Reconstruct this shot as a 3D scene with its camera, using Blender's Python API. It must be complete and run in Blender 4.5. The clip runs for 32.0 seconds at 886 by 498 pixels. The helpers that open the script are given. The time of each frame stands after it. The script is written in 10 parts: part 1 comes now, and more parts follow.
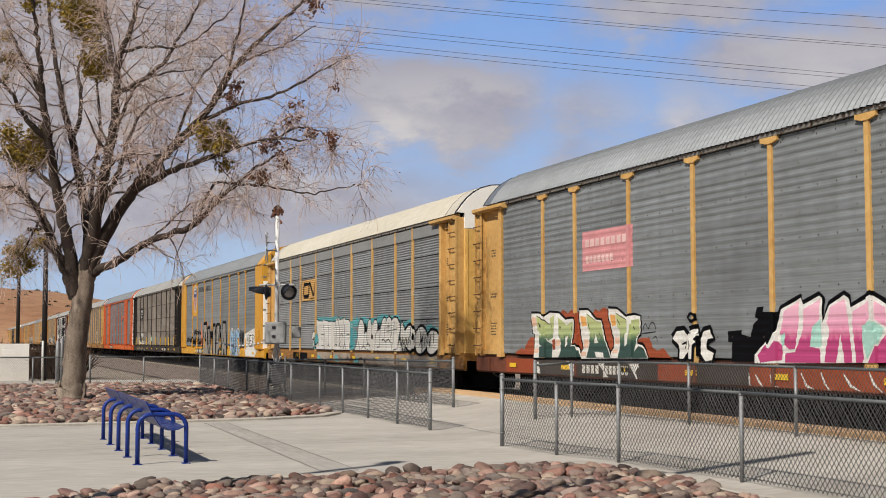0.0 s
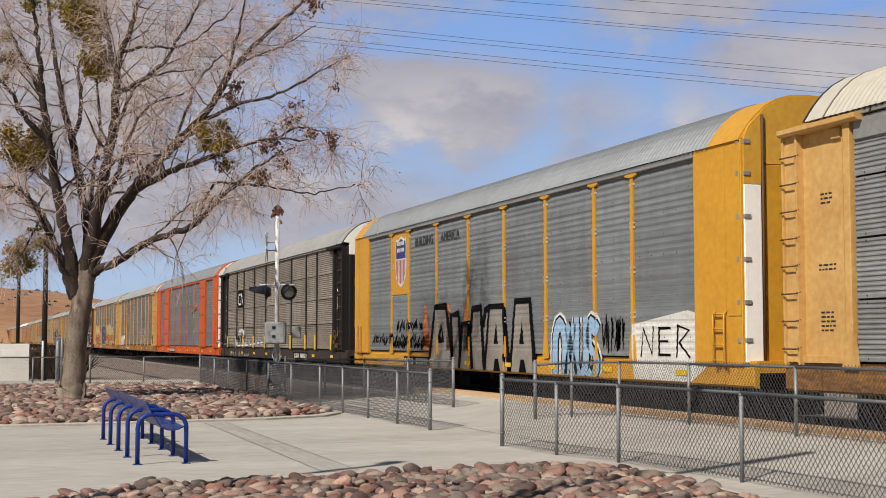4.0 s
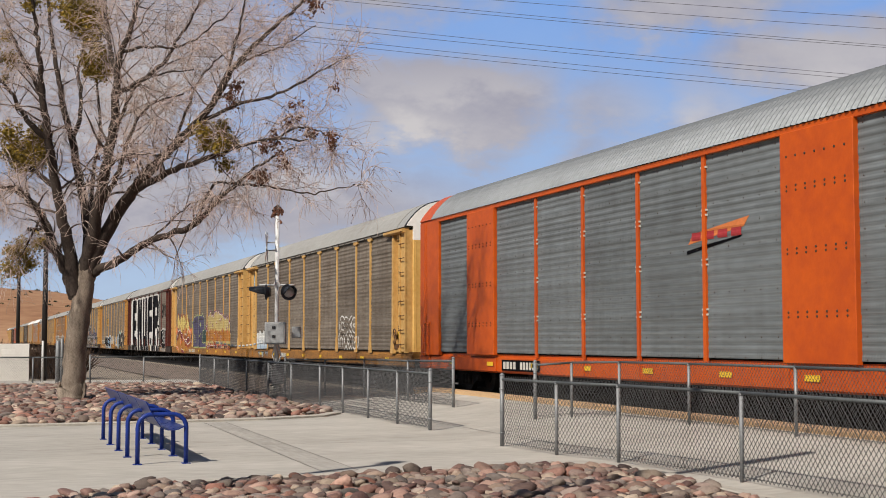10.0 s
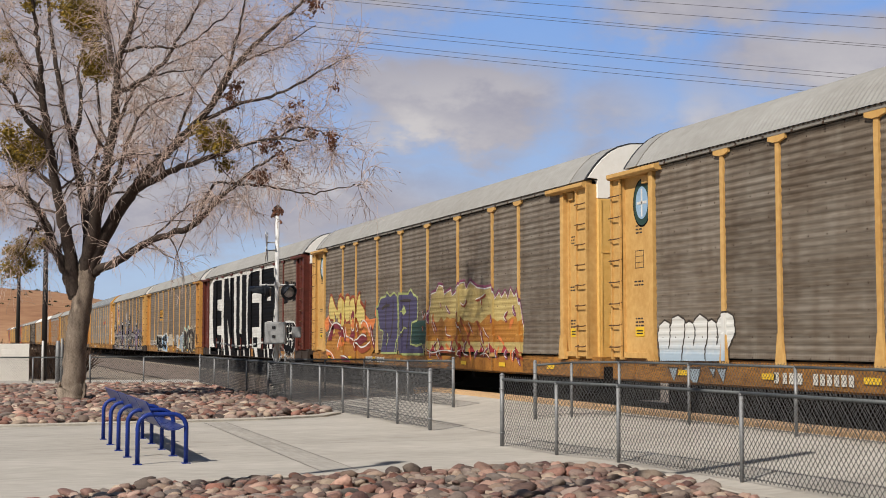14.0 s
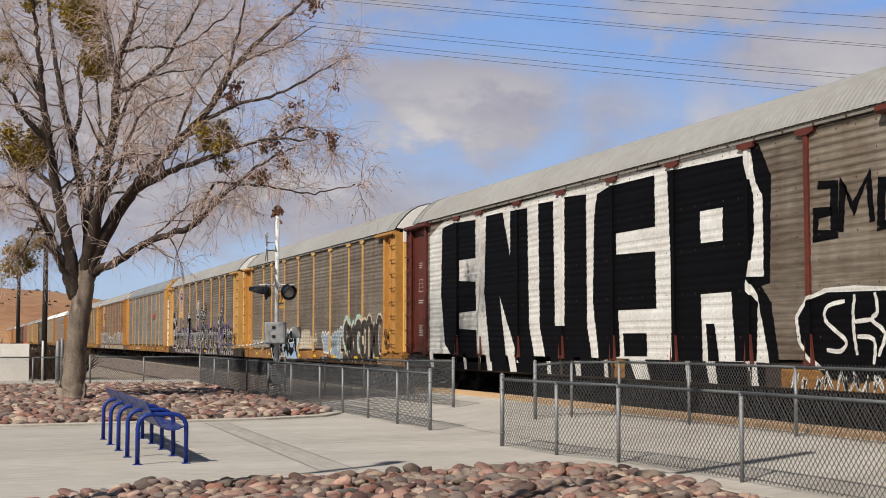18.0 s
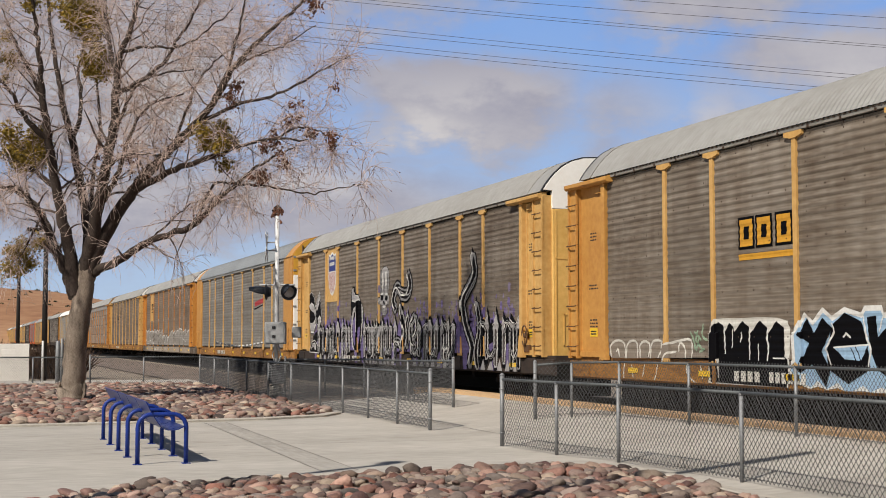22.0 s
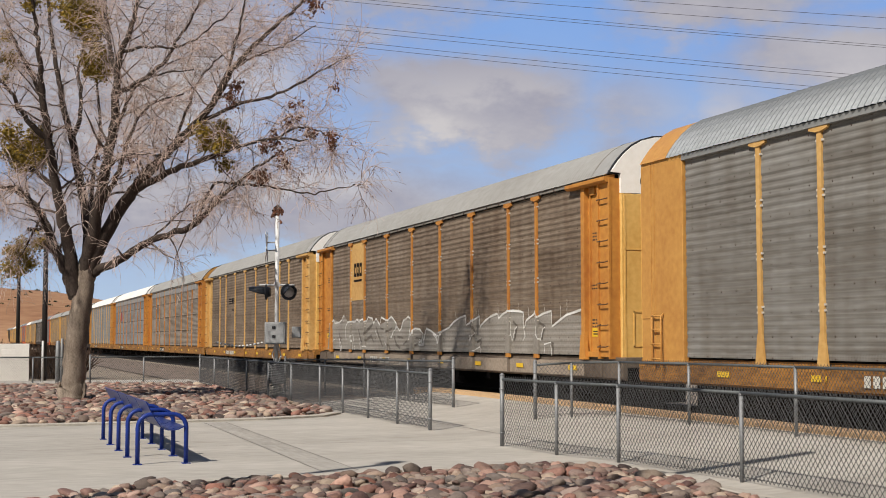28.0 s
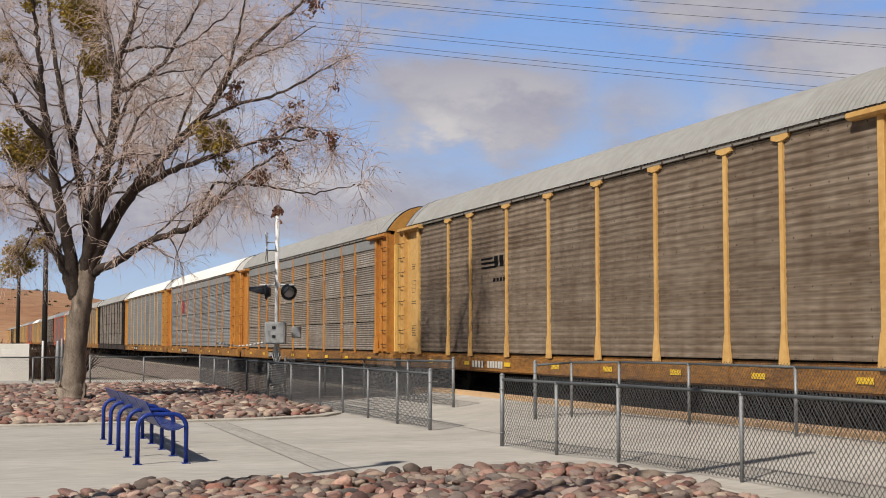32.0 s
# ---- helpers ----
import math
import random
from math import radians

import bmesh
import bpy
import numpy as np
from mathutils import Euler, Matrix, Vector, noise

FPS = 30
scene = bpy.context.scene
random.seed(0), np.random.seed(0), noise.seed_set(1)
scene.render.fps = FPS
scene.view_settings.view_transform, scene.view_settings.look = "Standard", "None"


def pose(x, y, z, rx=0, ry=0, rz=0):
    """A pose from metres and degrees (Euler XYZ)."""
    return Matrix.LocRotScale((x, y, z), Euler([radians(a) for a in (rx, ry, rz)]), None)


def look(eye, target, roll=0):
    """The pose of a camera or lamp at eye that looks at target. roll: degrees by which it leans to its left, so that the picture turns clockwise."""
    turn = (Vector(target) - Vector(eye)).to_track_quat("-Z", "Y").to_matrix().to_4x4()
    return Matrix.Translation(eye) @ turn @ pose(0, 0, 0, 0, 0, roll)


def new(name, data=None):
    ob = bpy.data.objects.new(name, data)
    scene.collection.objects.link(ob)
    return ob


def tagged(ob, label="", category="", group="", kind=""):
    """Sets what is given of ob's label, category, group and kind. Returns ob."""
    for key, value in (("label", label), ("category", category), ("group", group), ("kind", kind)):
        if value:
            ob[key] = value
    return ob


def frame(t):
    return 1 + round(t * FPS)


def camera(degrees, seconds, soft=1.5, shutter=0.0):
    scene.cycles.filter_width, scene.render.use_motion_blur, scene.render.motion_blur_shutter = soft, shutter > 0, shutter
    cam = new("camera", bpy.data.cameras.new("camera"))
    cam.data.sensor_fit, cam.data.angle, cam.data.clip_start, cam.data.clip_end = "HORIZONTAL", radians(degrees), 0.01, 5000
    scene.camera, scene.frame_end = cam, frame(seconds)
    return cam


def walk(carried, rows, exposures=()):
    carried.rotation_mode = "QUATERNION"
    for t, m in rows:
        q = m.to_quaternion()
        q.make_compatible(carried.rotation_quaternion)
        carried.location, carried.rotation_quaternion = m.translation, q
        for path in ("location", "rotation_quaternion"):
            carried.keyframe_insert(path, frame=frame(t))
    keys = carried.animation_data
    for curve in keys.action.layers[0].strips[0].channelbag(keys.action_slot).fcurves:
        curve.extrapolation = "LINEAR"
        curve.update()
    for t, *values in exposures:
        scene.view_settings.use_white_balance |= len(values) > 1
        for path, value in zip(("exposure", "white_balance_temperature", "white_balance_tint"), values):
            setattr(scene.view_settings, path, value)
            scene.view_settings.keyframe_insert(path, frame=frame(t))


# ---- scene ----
# The camera stands still beside the pad; x runs along the track (the train moves to +x), y across it.
EYE = (0.0, 0.0, 1.70)
cam = camera(36.18, 32.0, soft=0.95)
VIEW = pose(*EYE, 93.85, 0, 70.81)
walk(cam, [(0.0, VIEW), (32.0, VIEW)], exposures=[(0.0, 0.0), (32.0, 0.0)])

# ---- light ----
SUN_TO = Vector((0.40, -0.59, 0.70)).normalized()
world = bpy.data.worlds.new("sky")
scene.world = world
world.use_nodes = True
wn = world.node_tree.nodes
sky = wn.new("ShaderNodeTexSky")
sky.sky_type, sky.sun_disc = "NISHITA", False
sky.sun_elevation = math.asin(SUN_TO.z)
sky.sun_rotation = math.atan2(SUN_TO.x, SUN_TO.y)
sky.dust_density, sky.air_density = 0.6, 1.0
world.node_tree.links.new(sky.outputs[0], wn["Background"].inputs[0])
wn["Background"].inputs[1].default_value = 0.042
sun_data = bpy.data.lights.new("sun", "SUN")
sun_data.energy, sun_data.angle, sun_data.color = 5.2, radians(0.55), (1.0, 0.93, 0.83)
sun = new("sun", sun_data)
sun.matrix_world = look((30, -35, 40), Vector((30, -35, 40)) - SUN_TO)


# ---- materials ----
def material(name, color, rough=0.6, metal=0.0, dark=None, scale=6.0, amount=0.5, bump=0.0, bump_scale=60.0, stretch=(1, 1, 1), spread=0.0, coords="Object"):
    """A painted or natural surface: two colours mixed by coarse and fine noise, with relief, and a lightness that differs from piece to piece."""
    m = bpy.data.materials.new(name)
    m.use_nodes = True
    nt = m.node_tree
    n, link = nt.nodes, nt.links.new
    bsdf = n["Principled BSDF"]
    bsdf.inputs["Specular IOR Level"].default_value = 0.28
    bsdf.inputs["Roughness"].default_value, bsdf.inputs["Metallic"].default_value = rough, metal
    dark = dark or tuple(c * 0.7 for c in color)
    tc = n.new("ShaderNodeTexCoord")
    mp = n.new("ShaderNodeMapping")
    mp.inputs["Scale"].default_value = stretch
    own, seat = n.new("ShaderNodeObjectInfo"), n.new("ShaderNodeVectorMath")
    seat.operation = "MULTIPLY_ADD"
    seat.inputs[1].default_value, seat.inputs[2].default_value = (31.0, 17.0, 23.0), (0, 0, 0)
    place = n.new("ShaderNodeVectorMath")
    link(own.outputs["Random"], seat.inputs[0])
    link(tc.outputs[coords], place.inputs[0]), link(seat.outputs[0], place.inputs[1])
    link(place.outputs[0], mp.inputs[0])
    big, fine = n.new("ShaderNodeTexNoise"), n.new("ShaderNodeTexNoise")
    big.inputs["Scale"].default_value, big.inputs["Detail"].default_value = scale * 0.25, 6
    fine.inputs["Scale"].default_value, fine.inputs["Detail"].default_value = scale * 3.0, 5
    link(mp.outputs[0], big.inputs["Vector"]), link(mp.outputs[0], fine.inputs["Vector"])
    add = n.new("ShaderNodeMath")
    add.operation = "ADD"
    link(big.outputs[0], add.inputs[0]), link(fine.outputs[0], add.inputs[1])
    ramp = n.new("ShaderNodeMapRange")
    ramp.inputs[1].default_value, ramp.inputs[2].default_value = 1.0 - 0.32, 1.0 + 0.32
    ramp.inputs[3].default_value, ramp.inputs[4].default_value = 0.0, 1.0
    link(add.outputs[0], ramp.inputs[0])
    mix = n.new("ShaderNodeMix")
    mix.data_type = "RGBA"
    mix.inputs[6].default_value, mix.inputs[7].default_value = (*color, 1), (*(c + (d - c) * amount * 2 if amount < 0.5 else d for c, d in zip(color, dark)), 1)
    link(ramp.outputs[0], mix.inputs[0])
    out = mix.outputs[2]
    if spread:
        info = n.new("ShaderNodeObjectInfo")
        geo = n.new("ShaderNodeNewGeometry")
        both = n.new("ShaderNodeMath")
        both.operation = "ADD"
        link(info.outputs["Random"], both.inputs[0]), link(geo.outputs["Random Per Island"], both.inputs[1])
        wrap = n.new("ShaderNodeMath")
        wrap.operation = "FRACT"
        link(both.outputs[0], wrap.inputs[0])
        hsv = n.new("ShaderNodeHueSaturation")
        val = n.new("ShaderNodeMapRange")
        val.inputs[3].default_value, val.inputs[4].default_value = 1 - spread, 1 + spread
        link(wrap.outputs[0], val.inputs[0]), link(val.outputs[0], hsv.inputs["Value"])
        link(out, hsv.inputs["Color"])
        out = hsv.outputs[0]
    link(out, bsdf.inputs["Base Color"])
    if bump:
        bn, bt = n.new("ShaderNodeBump"), n.new("ShaderNodeTexNoise")
        bt.inputs["Scale"].default_value, bt.inputs["Detail"].default_value = bump_scale, 4
        bn.inputs["Strength"].default_value, bn.inputs["Distance"].default_value = bump, 0.02
        link(tc.outputs[coords], bt.inputs["Vector"]), link(bt.outputs[0], bn.inputs["Height"]), link(bn.outputs[0], bsdf.inputs["Normal"])
    return m


# ---- mesh helpers ----
def mesh_of(bm, name, mat, smooth=False):
    me = bpy.data.meshes.new(name)
    bmesh.ops.recalc_face_normals(bm, faces=bm.faces)
    if smooth:
        for f in bm.faces:
            f.smooth = True
    bm.to_mesh(me)
    bm.free()
    for one in mat if isinstance(mat, (list, tuple)) else [mat]:
        me.materials.append(one)
    return me


def piece(name, me, parent=None, m=None, label=""):
    """An object of its own on a mesh that it may share."""
    ob = new(name, me)
    if parent:
        ob.parent = parent
    if m is not None:
        ob.matrix_basis = m
    return tagged(ob, label)


def part(name, bm, mat, parent=None, label="", smooth=False, m=None):
    return piece(name, mesh_of(bm, name, mat, smooth), parent, m, label)


def raw(name, verts, faces, mat, smooth=False):
    me = bpy.data.meshes.new(name)
    me.from_pydata(verts, [], faces)
    for one in mat if isinstance(mat, (list, tuple)) else [mat]:
        me.materials.append(one)
    if smooth:
        me.polygons.foreach_set("use_smooth", [True] * len(me.polygons))
    me.update()
    return me


def box(bm, x0, x1, y0, y1, z0, z1, bev=0.0, mi=0):
    v = [bm.verts.new((x, y, z)) for x in (x0, x1) for y in (y0, y1) for z in (z0, z1)]
    fs = [bm.faces.new([v[i] for i in q]) for q in ((0, 1, 3, 2), (4, 6, 7, 5), (0, 4, 5, 1), (2, 3, 7, 6), (0, 2, 6, 4), (1, 5, 7, 3))]
    for f in fs:
        f.material_index = mi
    if bev:
        bmesh.ops.bevel(bm, geom=list({e for f in fs for e in f.edges}), offset=bev, segments=1, affect="EDGES", profile=0.5)
    return fs


def tube(bm, pts, radii, sides=8, caps=True, mi=0):
    """A round bar along points, with a radius at each."""
    pts = [Vector(p) for p in pts]
    if not hasattr(radii, "__len__"):
        radii = [radii] * len(pts)
    rings, ref = [], None
    for i, p in enumerate(pts):
        d = (pts[min(i + 1, len(pts) - 1)] - pts[max(i - 1, 0)]).normalized()
        if ref is None:
            ref = d.orthogonal().normalized()
        ref = (ref - d * ref.dot(d)).normalized()
        side = d.cross(ref)
        rings.append([bm.verts.new(p + (ref * math.cos(a) + side * math.sin(a)) * radii[i]) for a in (2 * math.pi * k / sides for k in range(sides))])
    for a, b in zip(rings, rings[1:]):
        for k in range(sides):
            f = bm.faces.new((a[k], a[(k + 1) % sides], b[(k + 1) % sides], b[k]))
            f.smooth, f.material_index = sides > 4, mi
    if caps:
        for r in (rings[0][::-1], rings[-1]):
            f = bm.faces.new(r)
            f.material_index = mi


def extrude_profile(bm, prof, x0, x1, closed=True):
    """A prism along x from a profile of (y, z)."""
    a = [bm.verts.new((x0, y, z)) for y, z in prof]
    b = [bm.verts.new((x1, y, z)) for y, z in prof]
    n = len(prof)
    for k in range(n if closed else n - 1):
        bm.faces.new((a[k], a[(k + 1) % n], b[(k + 1) % n], b[k]))
    if closed:
        bm.faces.new(a[::-1]), bm.faces.new(b)


def empty(name, m, label, category, group=""):
    ob = new(name)
    ob.empty_display_size = 0.2
    ob.matrix_basis = m
    return tagged(ob, label, category, group)

# ---- paints ----
YELLOW = material("yellow_paint", (0.52, 0.275, 0.072), 0.55, dark=(0.39, 0.18, 0.045), scale=2.5, amount=0.6, bump=0.15, bump_scale=25)
YELLOW_PALE = material("sun_bleached_yellow_paint", (0.60, 0.378, 0.14), 0.6, dark=(0.44, 0.242, 0.072), scale=2.5, amount=0.6, bump=0.15, bump_scale=25)
HOOD_YELLOW = material("fresh_yellow_paint", (0.64, 0.36, 0.05), 0.5, dark=(0.50, 0.26, 0.04), scale=2.5, amount=0.6)
BRIGHT_YELLOW = material("bright_yellow_paint", (0.60, 0.315, 0.028), 0.5, dark=(0.48, 0.23, 0.025), scale=2.5, amount=0.6)
# Pale door paint, raised further: stronger light on the end faces is in it.
LIT_DOOR_YELLOW = material("pale_lit_yellow_door_paint", (0.70, 0.45, 0.15), 0.5, dark=(0.56, 0.33, 0.09), scale=2.5, amount=0.6)
RUSTY_YELLOW = material("rust_streaked_yellow_paint", (0.52, 0.24, 0.048), 0.65, dark=(0.34, 0.125, 0.028), scale=2.0, amount=0.8, bump=0.15, bump_scale=25)
ORANGE = material("orange_paint", (0.55, 0.093, 0.006), 0.5, dark=(0.40, 0.060, 0.008), scale=1.5, amount=0.6, bump=0.12, bump_scale=20)
MAROON = material("maroon_paint", (0.13, 0.03, 0.02), 0.55, dark=(0.07, 0.02, 0.015), scale=2.0, amount=0.7, bump=0.15, bump_scale=25)
# Paint of the black cars, and the shade that fills every rack.
BLACK_PAINT_AND_SHADE = material("black_paint_and_shade", (0.009, 0.0085, 0.0085), 0.75, dark=(0.018, 0.014, 0.012), scale=3.0, amount=0.7, bump=0.1, bump_scale=30)
BROWN_SILL = material("red_brown_sill_paint", (0.17, 0.055, 0.028), 0.6, dark=(0.08, 0.03, 0.02), scale=2.0, amount=0.8, bump=0.2, bump_scale=30)
DIRTY_SILL = material("dirty_yellow_sill_paint", (0.40, 0.185, 0.04), 0.6, dark=(0.075, 0.038, 0.018), scale=3.2, amount=0.9, bump=0.2, bump_scale=30, stretch=(0.5, 1, 1.9))
GREY_SILL = material("stained_grey_sill_paint", (0.17, 0.135, 0.105), 0.7, dark=(0.07, 0.05, 0.036), scale=2.2, amount=0.9, bump=0.2, bump_scale=30)
PLATE = material("grey_galvanised_plate", (0.27, 0.275, 0.27), 0.55, 0.1, dark=(0.19, 0.19, 0.185), scale=3, amount=0.7)
EDGE_GREY = material("dull_grey_flashing", (0.24, 0.228, 0.21), 0.7, dark=(0.15, 0.135, 0.118), scale=4, amount=0.8)
BLACK_SILL = material("black_sill_paint", (0.022, 0.018, 0.016), 0.75, dark=(0.05, 0.034, 0.026), scale=2.2, amount=0.8, bump=0.2, bump_scale=30)
WHITE_DOOR = material("white_paint", (0.90, 0.89, 0.86), 0.5, dark=(0.82, 0.80, 0.75), scale=3.0, amount=0.5, bump=0.08, bump_scale=30)
PANEL_GREY = material("grey_galvanised_panel", (0.25, 0.275, 0.29), 0.6, 0.1, dark=(0.172, 0.186, 0.195), scale=2.4, amount=0.7, stretch=(0.35, 1, 2.2), spread=0.10)
PANEL_SLAT = material("grey_slatted_panel", (0.265, 0.28, 0.288), 0.6, 0.1, dark=(0.18, 0.187, 0.19), scale=2.4, amount=0.7, stretch=(0.35, 1, 2.2), spread=0.10)
PANEL_SLATE = material("dark_galvanised_panel", (0.195, 0.218, 0.232), 0.6, 0.1, dark=(0.128, 0.14, 0.147), scale=2.4, amount=0.7, stretch=(0.35, 1, 2.2), spread=0.10)
PANEL_TAN = material("dusty_grey_panel", (0.275, 0.27, 0.255), 0.62, 0.05, dark=(0.165, 0.152, 0.135), scale=2.4, amount=0.8, stretch=(0.35, 1, 2.2), spread=0.10)
PANEL_BROWN = material("road_stained_panel", (0.275, 0.243, 0.205), 0.65, 0.05, dark=(0.128, 0.10, 0.075), scale=2.4, amount=0.8, stretch=(0.35, 1, 2.2), spread=0.12)
PANEL_RUST = material("rust_stained_panel", (0.268, 0.217, 0.168), 0.7, 0.0, dark=(0.116, 0.082, 0.056), scale=2.4, amount=0.9, stretch=(0.35, 1, 2.2), spread=0.12)
PANEL_DARK = material("sooty_panel", (0.32, 0.29, 0.255), 0.65, 0.05, dark=(0.17, 0.142, 0.115), scale=2.4, amount=0.8, stretch=(0.35, 1, 2.2), spread=0.12)
ROOF_GREY = material("weathered_zinc_roof", (0.305, 0.303, 0.295), 0.7, 0.0, dark=(0.23, 0.224, 0.212), scale=1.2, amount=0.6)
ROOF_BLUE = material("blue_grey_zinc_roof", (0.205, 0.22, 0.235), 0.55, 0.45, dark=(0.15, 0.16, 0.17), scale=1.2, amount=0.6)
ROOF_CREAM = material("cream_roof_paint", (0.52, 0.49, 0.42), 0.6, dark=(0.42, 0.385, 0.31), scale=1.2, amount=0.6)
ROOF_WHITE = material("white_roof_paint", (0.74, 0.73, 0.70), 0.55, dark=(0.62, 0.60, 0.56), scale=1.2, amount=0.6)


def perforate(mat, grooves, grime=(0.60, 0.50, 0.41)):
    """Rows of small drilled holes, long vertical runs of grime and painted rib shade over a side sheet."""
    n, link = mat.node_tree.nodes, mat.node_tree.links.new
    bsdf = n["Principled BSDF"]
    src = bsdf.inputs["Base Color"].links[0].from_socket
    tc, split = n.new("ShaderNodeTexCoord"), n.new("ShaderNodeSeparateXYZ")
    link(tc.outputs["Object"], split.inputs[0])

    def band(axis, pitch, share):
        d, f, c = n.new("ShaderNodeMath"), n.new("ShaderNodeMath"), n.new("ShaderNodeMath")
        d.operation, f.operation, c.operation = "MULTIPLY", "FRACT", "LESS_THAN"
        d.inputs[1].default_value, c.inputs[1].default_value = 1 / pitch, share
        link(split.outputs[axis], d.inputs[0]), link(d.outputs[0], f.inputs[0]), link(f.outputs[0], c.inputs[0])
        return c.outputs[0]

    def times(a, b):
        m = n.new("ShaderNodeMath")
        m.operation = "MULTIPLY"
        link(a, m.inputs[0])
        if hasattr(b, "node"):
            link(b, m.inputs[1])
        else:
            m.inputs[1].default_value = b
        return m.outputs[0]

    holes = times(times(band(0, 0.075, 0.42), band(2, 0.0355, 0.5)), band(2, 0.2794, 0.6))
    mp, ns, cut = n.new("ShaderNodeMapping"), n.new("ShaderNodeTexNoise"), n.new("ShaderNodeMapRange")
    info, shift = n.new("ShaderNodeObjectInfo"), n.new("ShaderNodeVectorMath")
    shift.operation = "MULTIPLY_ADD"
    shift.inputs[1].default_value = (50, 50, 50)
    link(info.outputs["Random"], shift.inputs[0]), link(tc.outputs["Object"], shift.inputs[2])
    mp.inputs["Scale"].default_value = (2.2, 1.0, 0.35)
    ns.inputs["Scale"].default_value, ns.inputs["Detail"].default_value = 1.3, 5
    cut.inputs[1].default_value, cut.inputs[2].default_value, cut.inputs[3].default_value, cut.inputs[4].default_value = 0.36, 0.66, 0.0, 0.55
    link(shift.outputs[0], mp.inputs[0]), link(mp.outputs[0], ns.inputs["Vector"]), link(ns.outputs[0], cut.inputs[0])
    one, two = n.new("ShaderNodeMix"), n.new("ShaderNodeMix")
    one.data_type = two.data_type = "RGBA"
    one.blend_type = two.blend_type = "MULTIPLY"
    one.inputs[7].default_value, two.inputs[7].default_value = (*grime, 1), (0.45, 0.43, 0.41, 1)
    link(cut.outputs[0], one.inputs[0]), link(src, one.inputs[6])
    link(times(holes, 0.42 if grooves else 0.0), two.inputs[0]), link(one.outputs[2], two.inputs[6])
    out = two.outputs[2]
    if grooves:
        # dark bands along each groove: grime, with the ribs' shade painted in
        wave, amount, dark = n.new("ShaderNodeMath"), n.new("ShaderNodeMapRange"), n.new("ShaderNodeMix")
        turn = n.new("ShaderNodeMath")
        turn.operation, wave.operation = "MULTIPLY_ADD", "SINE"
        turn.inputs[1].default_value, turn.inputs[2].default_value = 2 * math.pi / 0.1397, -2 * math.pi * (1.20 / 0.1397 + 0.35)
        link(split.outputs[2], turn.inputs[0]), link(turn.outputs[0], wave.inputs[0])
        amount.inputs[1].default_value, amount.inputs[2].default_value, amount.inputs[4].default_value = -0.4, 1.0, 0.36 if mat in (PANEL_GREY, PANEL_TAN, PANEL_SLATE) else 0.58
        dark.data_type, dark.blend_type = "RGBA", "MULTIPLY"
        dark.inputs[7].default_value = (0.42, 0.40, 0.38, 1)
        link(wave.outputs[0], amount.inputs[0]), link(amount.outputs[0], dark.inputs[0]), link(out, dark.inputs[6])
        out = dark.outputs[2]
    link(out, bsdf.inputs["Base Color"])


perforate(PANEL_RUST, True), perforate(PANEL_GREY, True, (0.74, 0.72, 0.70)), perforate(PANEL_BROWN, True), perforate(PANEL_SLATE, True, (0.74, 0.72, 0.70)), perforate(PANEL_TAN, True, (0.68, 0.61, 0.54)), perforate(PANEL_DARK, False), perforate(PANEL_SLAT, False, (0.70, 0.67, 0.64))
STEEL_DARK = material("grimy_cast_steel", (0.008, 0.007, 0.006), 0.9, 0.0, dark=(0.014, 0.010, 0.008), scale=8, amount=0.7, bump=0.2, bump_scale=40)
WHEEL_STEEL = material("worn_wheel_steel", (0.03, 0.024, 0.02), 0.7, 0.2, scale=8)
# Brown for body-coloured rungs and fittings, with their shade mixed into the colour.
RUNG = material("shaded_fitting_brown", (0.12, 0.062, 0.03), 0.7, scale=8)
CLIP = material("white_clip_paint", (0.62, 0.57, 0.50), 0.6, scale=8)
RUST = material("rusty_bolt_heads", (0.07, 0.045, 0.032), 0.8, scale=8)
DECAL_YELLOW = material("yellow_decal", (0.75, 0.48, 0.03), 0.5, scale=6, amount=0.3)
INK = material("black_stencil_paint", (0.025, 0.025, 0.028), 0.6, scale=6, amount=0.3)
PAINT_WHITE = material("white_spray_paint", (0.70, 0.70, 0.68), 0.6, dark=(0.48, 0.46, 0.43), scale=5, amount=0.7)

# ---- train ----
TRACK_Y = 14.98
RAIL_Z = 0.20
EAVE, APEX, DECK = 5.15, 6.13, 1.16
ROOF_Z = 5.23  # lower edge of the roof sheets
SHEET_TOP = 5.14  # upper edge of the side sheets
POST_X = [-8.88, -6.98, -4.185, -1.39, 1.39, 4.185, 6.98, 8.88]
EDGE_X = 11.63
FRONT, REAR = 13.15, 13.57  # how far the corner posts of a rack reach from its middle
WHITE_Z = 4.80  # where the end doors turn white
_shared = {}
wheels = []
cars = []


def shared(key, make):
    if key not in _shared:
        _shared[key] = make()
    return _shared[key]


def rib_profile(z0, z1, tiers):
    """The section of a side sheet: depth behind its face against height."""
    pitch, depth = (0.142, 0.008) if tiers == 1 else (0.079, 0.017)
    n = max(2, round((z1 - z0 - 0.08) / pitch))
    p = (z1 - z0 - 0.08) / n
    prof = [(0.0, z0), (0.0, z0 + 0.04)]
    for k in range(n):
        z = z0 + 0.04 + k * p
        if tiers == 1 and k % 6 == 5:
            prof += [(-0.004, z + 0.06 * p), (-0.004, z + 0.94 * p)]
            continue
        prof += [(0.0, z + 0.22 * p), (depth, z + 0.45 * p), (depth, z + 0.75 * p), (0.0, z + 0.98 * p)]
    return prof + [(0.0, z1)]


